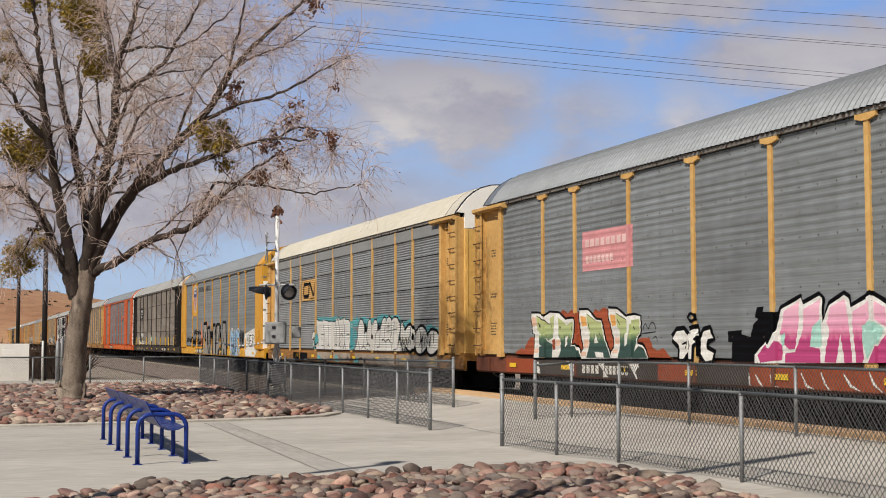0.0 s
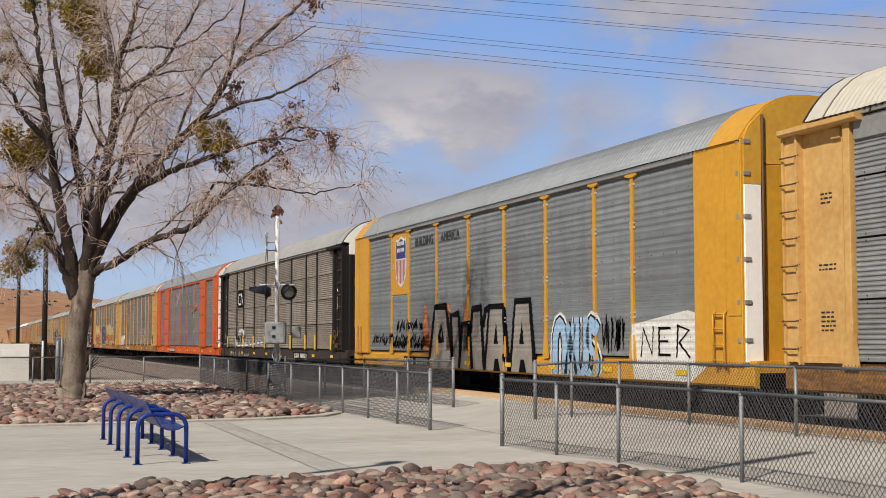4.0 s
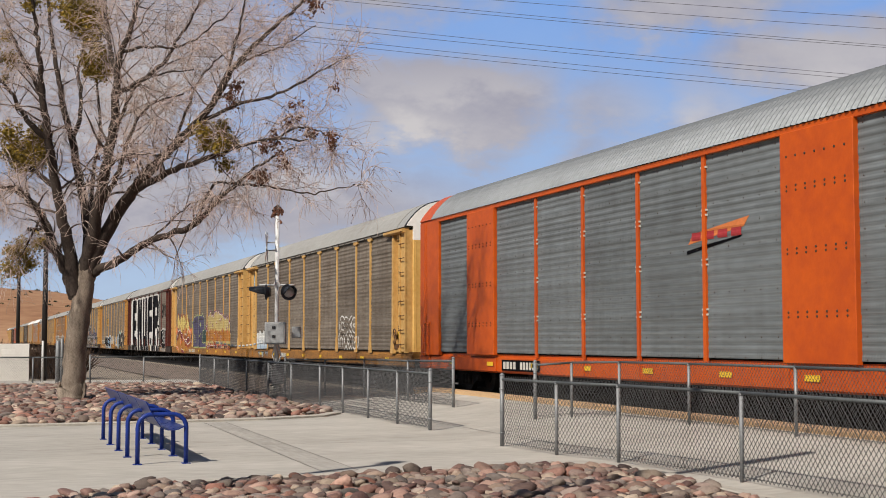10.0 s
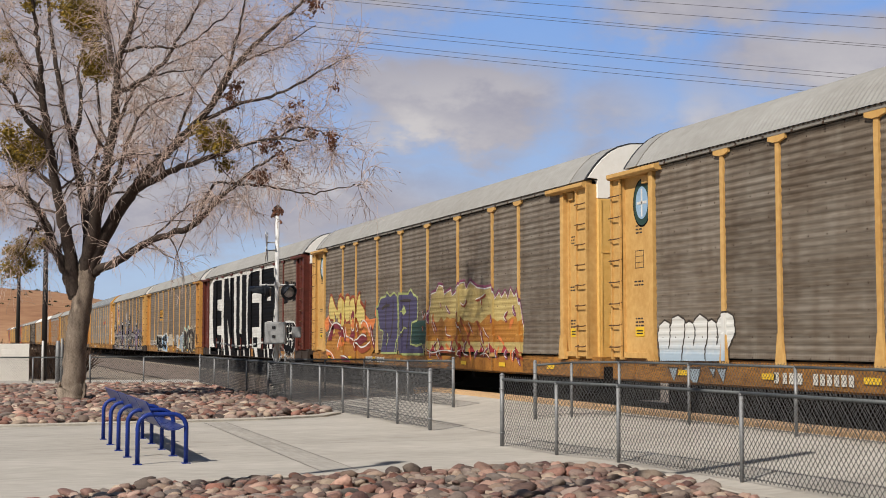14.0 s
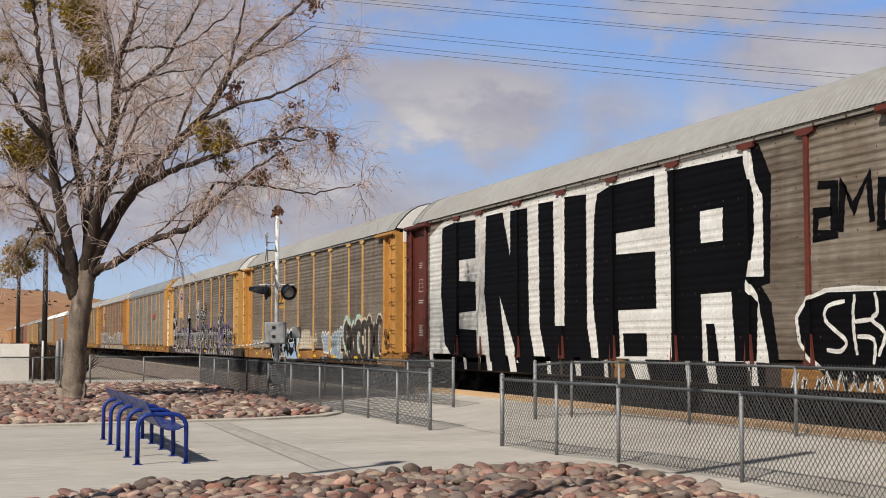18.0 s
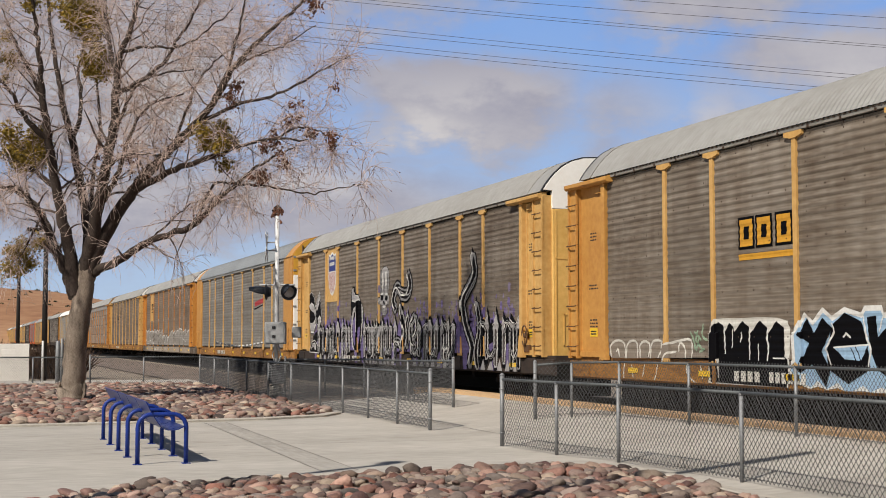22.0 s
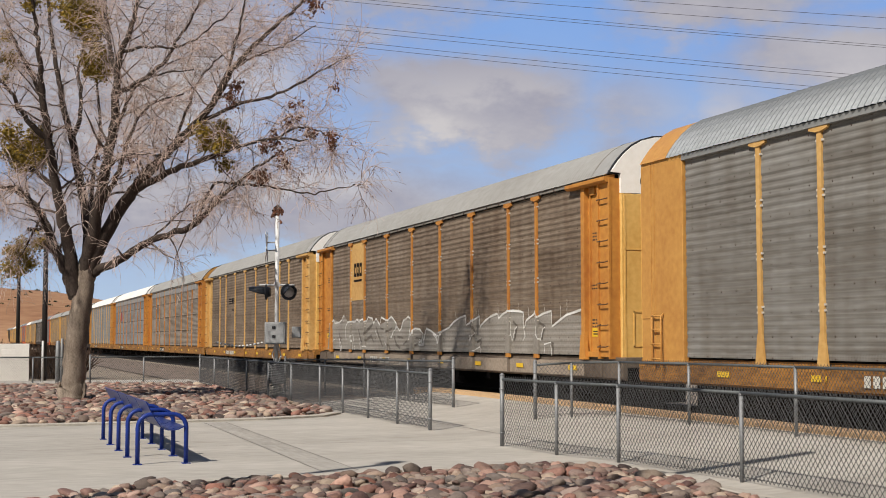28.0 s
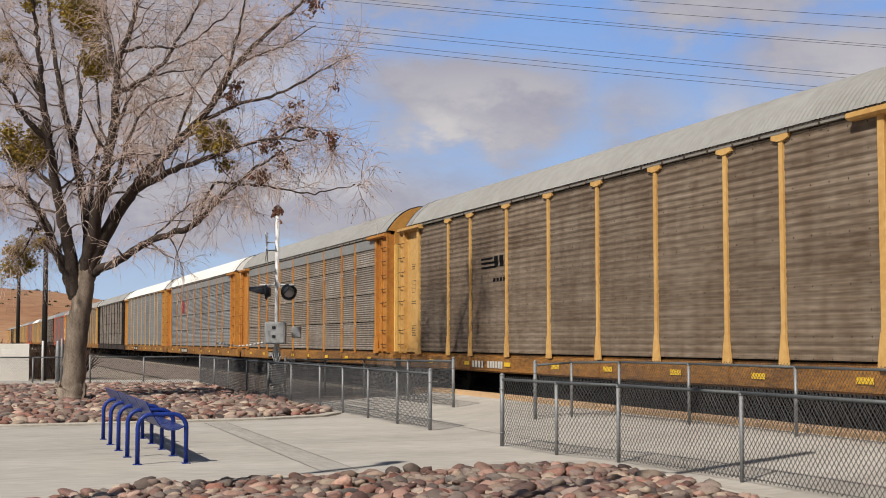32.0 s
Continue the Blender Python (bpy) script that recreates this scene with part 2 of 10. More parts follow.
def ribbed_panel(width, z0, z1, mat, tiers=1):
    """A sheet with ribs along x, its face towards -y, a lip all round and rows of bolt heads."""
    def make():
        prof = [(0.03, z0), *rib_profile(z0, z1, tiers), (0.03, z1)]
        h = width / 2
        verts = [(s * h, y, z) for s in (-1, 1) for y, z in prof]
        n = len(prof)
        faces = [(k, n + k, n + k + 1, k + 1) for k in range(n - 1)]
        pitch = (z1 - z0 - 0.08) / max(2, round((z1 - z0 - 0.08) / 0.142))
        rows = [z0 + 0.02, *(z0 + 0.04 + (6 * k + 5.5) * pitch for k in range(4)), *(z0 + 0.04 + (6 * k + 2.5) * pitch for k in range(5)), z1 - 0.02] if tiers == 1 else [z0 + (z1 - z0) * f for f in (0.04, 0.96)]
        slots = [0] * len(faces)
        for z in rows:
            m = max(2, int(width / 0.52))
            for k in range(m):
                x, r = -h + width * (k + 0.5) / m, 0.021
                b = len(verts)
                verts += [(x - r, -0.003, z), (x, -0.003, z + r), (x + r, -0.003, z), (x, -0.003, z - r), (x, -0.012, z)]
                faces += [(b, b + 1, b + 4), (b + 1, b + 2, b + 4), (b + 2, b + 3, b + 4), (b + 3, b, b + 4)]
                slots += [1] * 4
        me = raw("panel", verts, faces, [mat, RUST])
        me.polygons.foreach_set("material_index", slots)
        return me
    return shared(("panel", round(width, 2), round(z0, 2), round(z1, 2), mat.name), make)


def post_mesh(mat, cap=True, width=0.13, clips=False):
    def make():
        bm = bmesh.new()
        box(bm, -width / 2, width / 2, -0.035, 0.02, 1.05, EAVE - 0.02)
        if clips:
            for z in (1.98, 2.08, 2.95, 3.05, 3.92, 4.02, 4.86):
                for s in (-1, 1):
                    box(bm, s * (width / 2 + 0.02) - 0.021, s * (width / 2 + 0.02) + 0.021, -0.03, 0.01, z, z + 0.036, 0, 1)
        if cap:
            v = [(-0.27, 0.17), (0.27, 0.17), (0.27, 0.095), (0.085, 0.05), (-0.085, 0.05), (-0.27, 0.095)]
            a = [bm.verts.new((x, -0.055, EAVE - 0.18 + z)) for x, z in v]
            b = [bm.verts.new((x, 0.0, EAVE - 0.18 + z)) for x, z in v]
            bm.faces.new(a), bm.faces.new(b[::-1])
            for k in range(6):
                bm.faces.new((a[k], a[(k + 1) % 6], b[(k + 1) % 6], b[k]))
            w = [(-0.065, 1.62), (0.065, 1.62), (0.15, 1.06), (-0.15, 1.06)]
            a = [bm.verts.new((x, -0.045, z)) for x, z in w]
            b = [bm.verts.new((x, 0.0, z)) for x, z in w]
            bm.faces.new(a)
            for k in range(4):
                bm.faces.new((a[k], a[(k + 1) % 4], b[(k + 1) % 4], b[k]))
        return mesh_of(bm, "post", [mat, CLIP])
    return shared(("post", mat.name, cap, width, clips), make)


def roof_section(grow=0.0):
    """Half-width against height of the arched roof, from one eave to the other."""
    out = []
    for k in range(17):
        c = math.cos(math.pi * k / 16)
        u = math.copysign(abs(c) ** 0.8, c)
        out.append((-(1.54 + grow) * u, ROOF_Z + (APEX + grow - ROOF_Z) * (1 - abs(u) ** 2.75)))
    return out


def roof_mesh(mat, x0, x1):
    """A low arch of corrugated sheet."""
    def make():
        prof = roof_section()
        coarse = mat is ROOF_BLUE
        pitch, depth = (0.172, 0.052) if coarse else (0.150, 0.020)
        n = round((x1 - x0) / pitch)
        p = (x1 - x0) / n
        verts, faces, rows = [], [], []
        for i in range(n):
            for f, d in ((0.0, 0.0), (0.08, 0.0), (0.46, 1.0), (0.58, 1.0), (0.96, 0.0)):
                rows.append((x0 + (i + f) * p, d * depth))
        rows.append((x1, 0.0))
        for x, dz in rows:
            for j, (y, z) in enumerate(prof):
                a = math.pi * j / 16
                verts.append((x, y - dz * math.cos(a), z + dz * math.sin(a)))
        w = len(prof)
        for i in range(len(rows) - 1):
            for j in range(w - 1):
                faces.append((i * w + j, i * w + j + 1, (i + 1) * w + j + 1, (i + 1) * w + j))
        return raw("roof", verts, faces, mat)
    return shared(("roof", mat.name, x0, x1), make)


def hood_mesh(mat, x0, x1, grow=0.0):
    """The end piece of a roof: a plain arch with its own end wall."""
    def make():
        bm = bmesh.new()
        prof = roof_section(grow)
        extrude_profile(bm, prof, x0, x1)
        return mesh_of(bm, "hood", mat)
    return shared(("hood", mat.name, x0, x1, grow), make)


def sill_mesh(mat):
    def make():
        bm = bmesh.new()
        prof = [(-1.42, 0.62), (-1.46, 0.66), (-1.46, 1.02), (-1.40, 1.04), (-1.40, 1.12), (1.40, 1.12), (1.40, 1.04), (1.46, 1.02),
                (1.46, 0.66), (1.42, 0.62), (1.36, 0.62), (1.36, 0.9), (-1.36, 0.9), (-1.36, 0.62)]
        extrude_profile(bm, prof, -13.65, 13.65)
        for x in (-12.6, -6.98, -1.39, 1.39, 6.98, 12.6):
            for s in (-1, 1):
                box(bm, x - 0.05, x + 0.05, s * 1.46, s * 1.50, 0.67, 1.02)
        return mesh_of(bm, "deck_sill", mat)
    return shared(("sill", mat.name), make)


def underframe_mesh():
    """The grimy centre beam, cross bearers and air tank under the deck."""
    def make():
        bm = bmesh.new()
        box(bm, -13.2, 13.2, -0.32, 0.32, 0.10, 0.9)
        for x in (-7.6, -5.0, -2.5, 0.0, 2.5, 5.0, 7.6):
            box(bm, x - 0.12, x + 0.12, -1.3, 1.3, 0.45, 0.9)
        tube(bm, [(1.0, -0.75, 0.42), (2.2, -0.75, 0.42)], 0.22, 12)
        box(bm, -3.4, -2.8, -0.9, -0.5, 0.2, 0.6)
        return mesh_of(bm, "underframe", STEEL_DARK)
    return shared("underframe", make)


def truck_meshes():
    def make():
        bm = bmesh.new()
        for s in (-1, 1):
            prof = [(-1.15, 0.38), (-0.95, 0.56), (-0.35, 0.60), (0.35, 0.60), (0.95, 0.56), (1.15, 0.38), (0.7, 0.36), (0.4, 0.20), (-0.4, 0.20), (-0.7, 0.36)]
            a = [bm.verts.new((x, s * 1.02, z)) for x, z in prof]
            b = [bm.verts.new((x, s * 1.14, z)) for x, z in prof]
            bm.faces.new(a), bm.faces.new(b)
            for k in range(10):
                bm.faces.new((a[k], a[(k + 1) % 10], b[(k + 1) % 10], b[k]))
            for x in (-0.25, 0.0, 0.25):
                tube(bm, [(x, s * 1.17, 0.24), (x, s * 1.17, 0.52)], 0.07, 8)
        box(bm, -0.2, 0.2, -1.1, 1.1, 0.34, 0.62)
        return mesh_of(bm, "truck", STEEL_DARK)
    def wheelset():
        bm = bmesh.new()
        for s in (-1, 1):
            tube(bm, [(0, s * 0.66, 0), (0, s * 0.69, 0), (0, s * 0.70, 0), (0, s * 0.80, 0)], [0.445, 0.445, 0.42, 0.415], 28)
            tube(bm, [(0, s * 0.80, 0), (0, s * 0.84, 0)], [0.14, 0.12], 14)
        tube(bm, [(0, -1.2, 0), (0, 1.2, 0)], 0.075, 12)
        for s in (-1, 1):
            for q in range(3):
                a = 2.094 * q
                tube(bm, [(0.045 * math.cos(a), s * 1.2, 0.045 * math.sin(a)), (0.045 * math.cos(a), s * 1.225, 0.045 * math.sin(a))], 0.014, 6)
        return mesh_of(bm, "wheelset", WHEEL_STEEL)
    return shared("truck", make), shared("wheelset", wheelset)


def coupler_mesh():
    def make():
        bm = bmesh.new()
        box(bm, 0, 0.62, -0.1, 0.1, 0.62, 0.86, 0.02)
        box(bm, 0.55, 0.86, -0.16, 0.16, 0.58, 0.90, 0.05)
        tube(bm, [(0.1, -0.5, 0.85), (0.5, -0.55, 0.5), (0.85, -0.5, 0.42)], 0.035, 8)
        return mesh_of(bm, "coupler", STEEL_DARK)
    return shared("coupler", make)


def rung_mesh(mat):
    def make():
        bm = bmesh.new()
        tube(bm, [(-0.23, 0.0, 0.0), (-0.21, -0.09, -0.03), (0.21, -0.09, -0.03), (0.23, 0.0, 0.0)], 0.014, 6)
        return mesh_of(bm, "rung", RUNG)
    return shared(("rung", mat.name), make)


def end_frame_mesh(mat, sx):
    """The open end bay of a rack with outside posts: back sheet, corner post, edge post and a header that juts out."""
    def make():
        bm = bmesh.new()
        end, wide, reach = (FRONT, 0.62, 0.65) if sx > 0 else (REAR, 0.47, 0.32)
        x = lambda a, b: (min(sx * a, sx * b), max(sx * a, sx * b))
        box(bm, *x(EDGE_X, end - wide), -1.40, -1.36, 1.12, EAVE - 0.05)
        box(bm, *x(EDGE_X, EDGE_X + 0.17), -1.53, -1.36, 1.05, EAVE - 0.05, 0.01)
        w = [(EDGE_X - 0.09, 1.06), (EDGE_X + 0.26, 1.06), (EDGE_X + 0.17, 1.62), (EDGE_X, 1.62)]
        a = [bm.verts.new((sx * u, -1.545, z)) for u, z in w]
        b = [bm.verts.new((sx * u, -1.45, z)) for u, z in w]
        bm.faces.new(a), bm.faces.new(b[::-1])
        for k in range(4):
            bm.faces.new((a[k], a[(k + 1) % 4], b[(k + 1) % 4], b[k]))
        box(bm, *x(end - wide, end), -1.50, -1.46, 1.12, EAVE - 0.02, 0.01)
        for u in (end - wide, end - 0.06):
            box(bm, *x(u, u + 0.06), -1.54, -1.20, 1.08, EAVE - 0.02)
        # sloping header with a shallow lip
        prof = [(-1.64, EAVE - 0.06), (-1.64, EAVE + 0.02), (-1.44, EAVE + 0.07), (-1.38, EAVE + 0.07), (-1.38, EAVE - 0.10), (-1.60, EAVE - 0.10)]
        extrude_profile(bm, prof, *x(EDGE_X - reach, end - 0.02))
        box(bm, *x(EDGE_X + 0.17, end - wide), -1.46, -1.40, 1.12, 1.24)
        box(bm, *x(EDGE_X + 0.30, EDGE_X + 0.33), -1.44, -1.40, 1.24, SHEET_TOP)
        box(bm, *x(EDGE_X + 0.34, EDGE_X + 0.60), -1.46, -1.40, EAVE - 0.30, EAVE - 0.12, 0.01)
        return mesh_of(bm, "end_frame", mat)
    return shared(("end_frame", mat.name, sx), make)


def flush_end_mesh(mat, sx):
    """The closed end of a rack with flush sides: flat sheets with welded seams and a rolled corner."""
    def make():
        bm = bmesh.new()
        x = lambda a, b: (min(sx * a, sx * b), max(sx * a, sx * b))
        box(bm, *x(EDGE_X - 0.02, 13.36), -1.53, -1.40, 1.05, ROOF_Z + 0.02, 0.012)
        box(bm, *x(12.78, 12.81), -1.538, -1.53, 1.1, ROOF_Z)
        box(bm, *x(12.92, 13.34), -1.545, -1.53, 1.95, ROOF_Z - 0.05, 0.006)
        return mesh_of(bm, "end_sheet", mat)
    return shared(("flush_end", mat.name, sx), make)


def end_door_meshes(lower, upper, sx, face, half):
    """The end door below the line where its paint turns white, and the arched wall above it."""
    def make():
        bm = bmesh.new()
        x0, x1 = sorted((sx * (face - 0.14), sx * face))
        box(bm, x0, x1, -half, half, 1.0, WHITE_Z - 0.004, 0.02)
        low = mesh_of(bm, "end_door", lower)
        bm = bmesh.new()
        arch = [(y, z) for y, z in roof_section(-0.012) if z > ROOF_Z + 0.03]
        prof = [(-half, WHITE_Z), (-half, ROOF_Z + 0.02), *arch, (half, ROOF_Z + 0.02), (half, WHITE_Z)]
        extrude_profile(bm, prof, x0, x1)
        return low, mesh_of(bm, "end_door_top", upper)
    return shared(("end_door", lower.name, upper.name, sx, face), make)


def batten_mesh(mat, upright):
    def make():
        bm = bmesh.new()
        if upright:
            box(bm, -0.012, 0.012, -0.02, 0.02, 0, 3.70)
        else:
            box(bm, -0.012, 0.012, -1.22, 1.22, 0, 0.03)
        return mesh_of(bm, "batten", mat)
    return shared(("batten", mat.name, upright), make)


def plate_mesh(width):
    def make():
        bm = bmesh.new()
        box(bm, -width / 2, width / 2, -0.035, 0.0, EAVE - 0.40, EAVE - 0.06, 0.004)
        return mesh_of(bm, "top_plate", PLATE)
    return shared(("plate", round(width, 2)), make)


def far_side_mesh(panel, post):
    def make():
        bm = bmesh.new()
        box(bm, -EDGE_X, EDGE_X, 1.44, 1.48, 1.12, EAVE, mi=0)
        box(bm, -13.4, -EDGE_X, 1.40, 1.54, 1.12, EAVE, mi=1)
        box(bm, EDGE_X, 13.0, 1.40, 1.54, 1.12, EAVE, mi=1)
        for x in POST_X:
            box(bm, x - 0.065, x + 0.065, 1.48, 1.56, 1.12, EAVE, mi=1)
        return mesh_of(bm, "far_side_wall", [panel, post])
    return shared(("far_side", panel.name, post.name), make)


# A solid black block; the shade inside the rack is given as colour.
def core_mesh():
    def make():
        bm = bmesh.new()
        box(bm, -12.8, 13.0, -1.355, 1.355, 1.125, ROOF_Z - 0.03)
        return mesh_of(bm, "rack_interior", BLACK_PAINT_AND_SHADE)
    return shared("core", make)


def edge_mesh(x0, x1):
    """The grey gutter under the roof's edge, with its row of rivets and a few hanging clips."""
    def make():
        bm = bmesh.new()
        for s in (-1, 1):
            box(bm, x0, x1, min(s * 1.40, s * 1.52), max(s * 1.40, s * 1.52), SHEET_TOP + 0.005, ROOF_Z - 0.004)
        n = int((x1 - x0) / 0.15)
        for k in range(n):
            x = x0 + 0.1 + k * 0.15
            box(bm, x, x + 0.06, -1.532, -1.52, ROOF_Z - 0.03, ROOF_Z - 0.008, 0, 1)
        for k in range(int((x1 - x0) / 0.92)):
            x = x0 + 0.4 + k * 0.92
            box(bm, x, x + 0.04, -1.54, -1.52, EAVE - 0.02, EAVE + 0.03, 0, 1)
        return mesh_of(bm, "roof_edge", [EDGE_GREY, RUST])
    return shared(("edge", x0, x1), make)


def autorack(style, body, panel, roof, sill, label, top=None, near=True, tiers=1, clips=False):
    """One car of the train, its base on the rail at the empty."""
    car = empty("autorack_car", pose(0, TRACK_Y, RAIL_Z), label, "train car", "cars of the train")
    top = top or WHITE_DOOR
    door = LIT_DOOR_YELLOW if body in (YELLOW, YELLOW_PALE, RUSTY_YELLOW) else body
    wide_columns = body is ORANGE
    posts = [x for x in POST_X if abs(x) < 6] if wide_columns else POST_X
    piece("deck_sill", sill_mesh(sill), car)
    piece("underframe", underframe_mesh(), car)
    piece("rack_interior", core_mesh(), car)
    piece("far_side_wall", far_side_mesh(panel, body), car)
    cuts = [-EDGE_X, *POST_X, EDGE_X]
    for a, b in zip(cuts, cuts[1:]):
        step = (SHEET_TOP - DECK) / tiers
        for k in range(tiers):
            z0 = DECK + k * step
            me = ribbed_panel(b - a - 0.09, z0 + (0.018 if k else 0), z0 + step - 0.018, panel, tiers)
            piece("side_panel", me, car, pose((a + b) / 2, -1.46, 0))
        if tiers == 4 and near and body is not BLACK_PAINT_AND_SHADE:
            piece("top_plate", plate_mesh(b - a - 0.16), car, pose((a + b) / 2, -1.46, 0))
    upright = YELLOW_PALE if body is YELLOW else body
    for x in posts:
        piece("post", post_mesh(upright, body is not ORANGE and tiers == 1, 0.15 if tiers == 4 and body is not BLACK_PAINT_AND_SHADE else 0.125, clips and near), car, pose(x, -1.465, 0))
    if style == "posts":
        piece("roof_edge", edge_mesh(-12.4, 12.9), car)
    piece("roof", roof_mesh(roof, -12.3, 12.35) if style == "posts" else roof_mesh(roof, -12.25, 12.25), car)
    truck, wheelset = truck_meshes()
    for s in (-1, 1):
        tr = piece("truck", truck, car, pose(s * 10.05, 0, 0))
        for dx in (-0.86, 0.86):
            wheels.append((len(cars), piece("wheelset", wheelset, tr, pose(dx, 0, 0.417)), dx))
        piece("coupler", coupler_mesh(), car, pose(s * 13.25, 0, 0, 0, 0, 0 if s > 0 else 180))
        if style == "posts":
            face = 13.22 if s > 0 else 12.84
            low, high = end_door_meshes(door, top, s, face, 1.27)
            leaf = piece("end_door", low, car)
            piece("end_door_top", high, car)
            if near and s > 0:
                for y in (-1.18, -0.75, 0.02, 0.75):
                    piece("upright", batten_mesh(door, True), leaf, pose(face, y, 1.05))
                piece("batten", batten_mesh(door, False), leaf, pose(face, 0, 3.52))
                bm = bmesh.new()
                for a, b in ((-0.98, -0.95), (-0.62, -0.59)):
                    box(bm, face, face + 0.015, a, b, 1.35, 2.15)
                for a, b in ((1.35, 1.38), (2.12, 2.15)):
                    box(bm, face, face + 0.015, -0.98, -0.59, a, b)
                part("hatch_frame", bm, door, leaf)
            piece("end_frame", end_frame_mesh(body, s), car)
            hood, rim = (13.10, 13.17) if s > 0 else (12.80, 12.87)
            xa, xb = sorted((s * 12.28, s * hood))
            piece("roof_hood", hood_mesh(roof, xa, xb, 0.02), car)
            xa, xb = sorted((s * 12.26, s * 12.29))
            piece("hood_seam", hood_mesh(EDGE_GREY, xa, xb, 0.03), car)
            xa, xb = sorted((s * hood, s * rim))
            piece("hood_rim", hood_mesh(INK, xa, xb, 0.026), car)
            if near:
                end, wide = (FRONT, 0.62) if s > 0 else (REAR, 0.47)
                for k in range(8):
                    piece("rung", rung_mesh(body), car, pose(s * (end - wide / 2), -1.50, 1.38 + k * 0.475))
        else:
            low, high = end_door_meshes(body, top if body is ORANGE else HOOD_YELLOW, s, 13.36, 1.06)
            leaf = piece("end_door", low, car)
            piece("end_door_top", high, car)
            piece("end_sheet", flush_end_mesh(body, s), car)
            if s > 0:
                bm = bmesh.new()
                box(bm, -EDGE_X, EDGE_X, -1.535, -1.40, SHEET_TOP - 0.03, ROOF_Z - 0.006, 0.006)
                part("side_header", bm, body if body is ORANGE else PLATE, car)
            xa, xb = sorted((s * 12.22, s * 13.34))
            piece("roof_hood", hood_mesh(body, xa, xb, 0.03), car)
            # the hinged strip at the corner of the end
            strip = top if s > 0 else body
            x0, x1 = sorted((s * 13.30, s * 13.39))
            bm = bmesh.new()
            box(bm, x0, x1, -1.47, -1.10, 1.08, 4.40, 0.012)
            edge_leaf = part("door_edge", bm, strip, car)
            bm = bmesh.new()
            prof = [(-1.47, 4.405), (-1.47, ROOF_Z + 0.02), (-1.36, 5.50), (-1.10, 5.75), (-1.10, 4.405)]
            extrude_profile(bm, prof, x0, x1)
            part("door_head", bm, strip if body is ORANGE else HOOD_YELLOW, edge_leaf)
            bm = bmesh.new()
            tube(bm, [(s * 13.40, -1.07, 1.05), (s * 13.40, -1.07, 5.72)], 0.025, 8)
            part("lock_rod", bm, RUNG, edge_leaf)
            if near and s > 0:
                for z in (1.45, 2.15, 2.95, 3.75, 4.55, 5.15):
                    bm = bmesh.new()
                    box(bm, 13.22, 13.31, -1.55, -1.49, z, z + 0.10, 0.006)
                    box(bm, 13.30, 13.41, -1.48, -1.34, z + 0.01, z + 0.09, 0.006)
                    part("hinge", bm, PLATE, edge_leaf, "dull grey hinge")
            if near:
                bm = bmesh.new()
                u = s * 12.62
                for v in (-0.2, 0.2):
                    tube(bm, [(u + v, -1.53, 1.0), (u + v, -1.60, 1.05), (u + v, -1.60, 2.0), (u + v, -1.53, 2.05)], 0.02, 6)
                for z in (1.12, 1.42, 1.72, 2.0):
                    tube(bm, [(u - 0.2, -1.60, z), (u + 0.2, -1.60, z)], 0.017, 6)
                part("ladder", bm, body, car)
    return car


PLAN = [  # style, body, panel, roof, sill, tiers
    ("posts", YELLOW_PALE, PANEL_GREY, ROOF_BLUE, BROWN_SILL, 1, "grey-panelled autorack with yellow posts, brown sill and painted letters"),
    ("posts", YELLOW_PALE, PANEL_SLAT, ROOF_CREAM, DIRTY_SILL, 4, "yellow autorack with four-tier grey panels and a cream roof"),
    ("flush", BRIGHT_YELLOW, PANEL_GREY, ROOF_BLUE, BRIGHT_YELLOW, 1, "bright yellow autorack with grey panels and a striped shield"),
    ("posts", BLACK_PAINT_AND_SHADE, PANEL_DARK, ROOF_GREY, BLACK_SILL, 4, "sooty black autorack with brown-grey slatted panels"),
    ("flush", ORANGE, PANEL_SLATE, ROOF_BLUE, ORANGE, 1, "orange autorack with grey ribbed panels and a white end door"),
    ("posts", YELLOW_PALE, PANEL_BROWN, ROOF_GREY, DIRTY_SILL, 1, "pale yellow autorack with road-stained brown panels"),
    ("posts", YELLOW_PALE, PANEL_BROWN, ROOF_GREY, DIRTY_SILL, 1, "pale yellow autorack with flame-coloured spray-painted letters"),
    ("posts", MAROON, PANEL_BROWN, ROOF_GREY, BLACK_SILL, 1, "maroon autorack covered by huge black and white letters"),
    ("posts", YELLOW, PANEL_BROWN, ROOF_GREY, DIRTY_SILL, 1, "yellow autorack with stained panels and a row of tags"),
    ("posts", YELLOW_PALE, PANEL_BROWN, ROOF_GREY, BLACK_SILL, 1, "yellow autorack with a striped shield and silver-purple lettering"),
    ("flush", YELLOW, PANEL_TAN, ROOF_BLUE, DIRTY_SILL, 1, "yellow autorack with flush grey panels and a white door edge"),
    ("posts", RUSTY_YELLOW, PANEL_RUST, ROOF_GREY, GREY_SILL, 1, "rust-yellow autorack with stained panels and silver outline lettering"),
    ("posts", YELLOW_PALE, PANEL_RUST, ROOF_GREY, DIRTY_SILL, 1, "yellow autorack with dark stained panels and flared posts"),
    ("posts", RUSTY_YELLOW, PANEL_DARK, ROOF_GREY, DIRTY_SILL, 4, "yellow autorack with four-tier slatted panels"),
    ("posts", RUSTY_YELLOW, PANEL_SLAT, ROOF_WHITE, DIRTY_SILL, 4, "yellow autorack with light slatted panels and a white roof"),
    ("posts", YELLOW, PANEL_GREY, ROOF_WHITE, DIRTY_SILL, 1, "yellow autorack with grey panels and a white roof"),
]
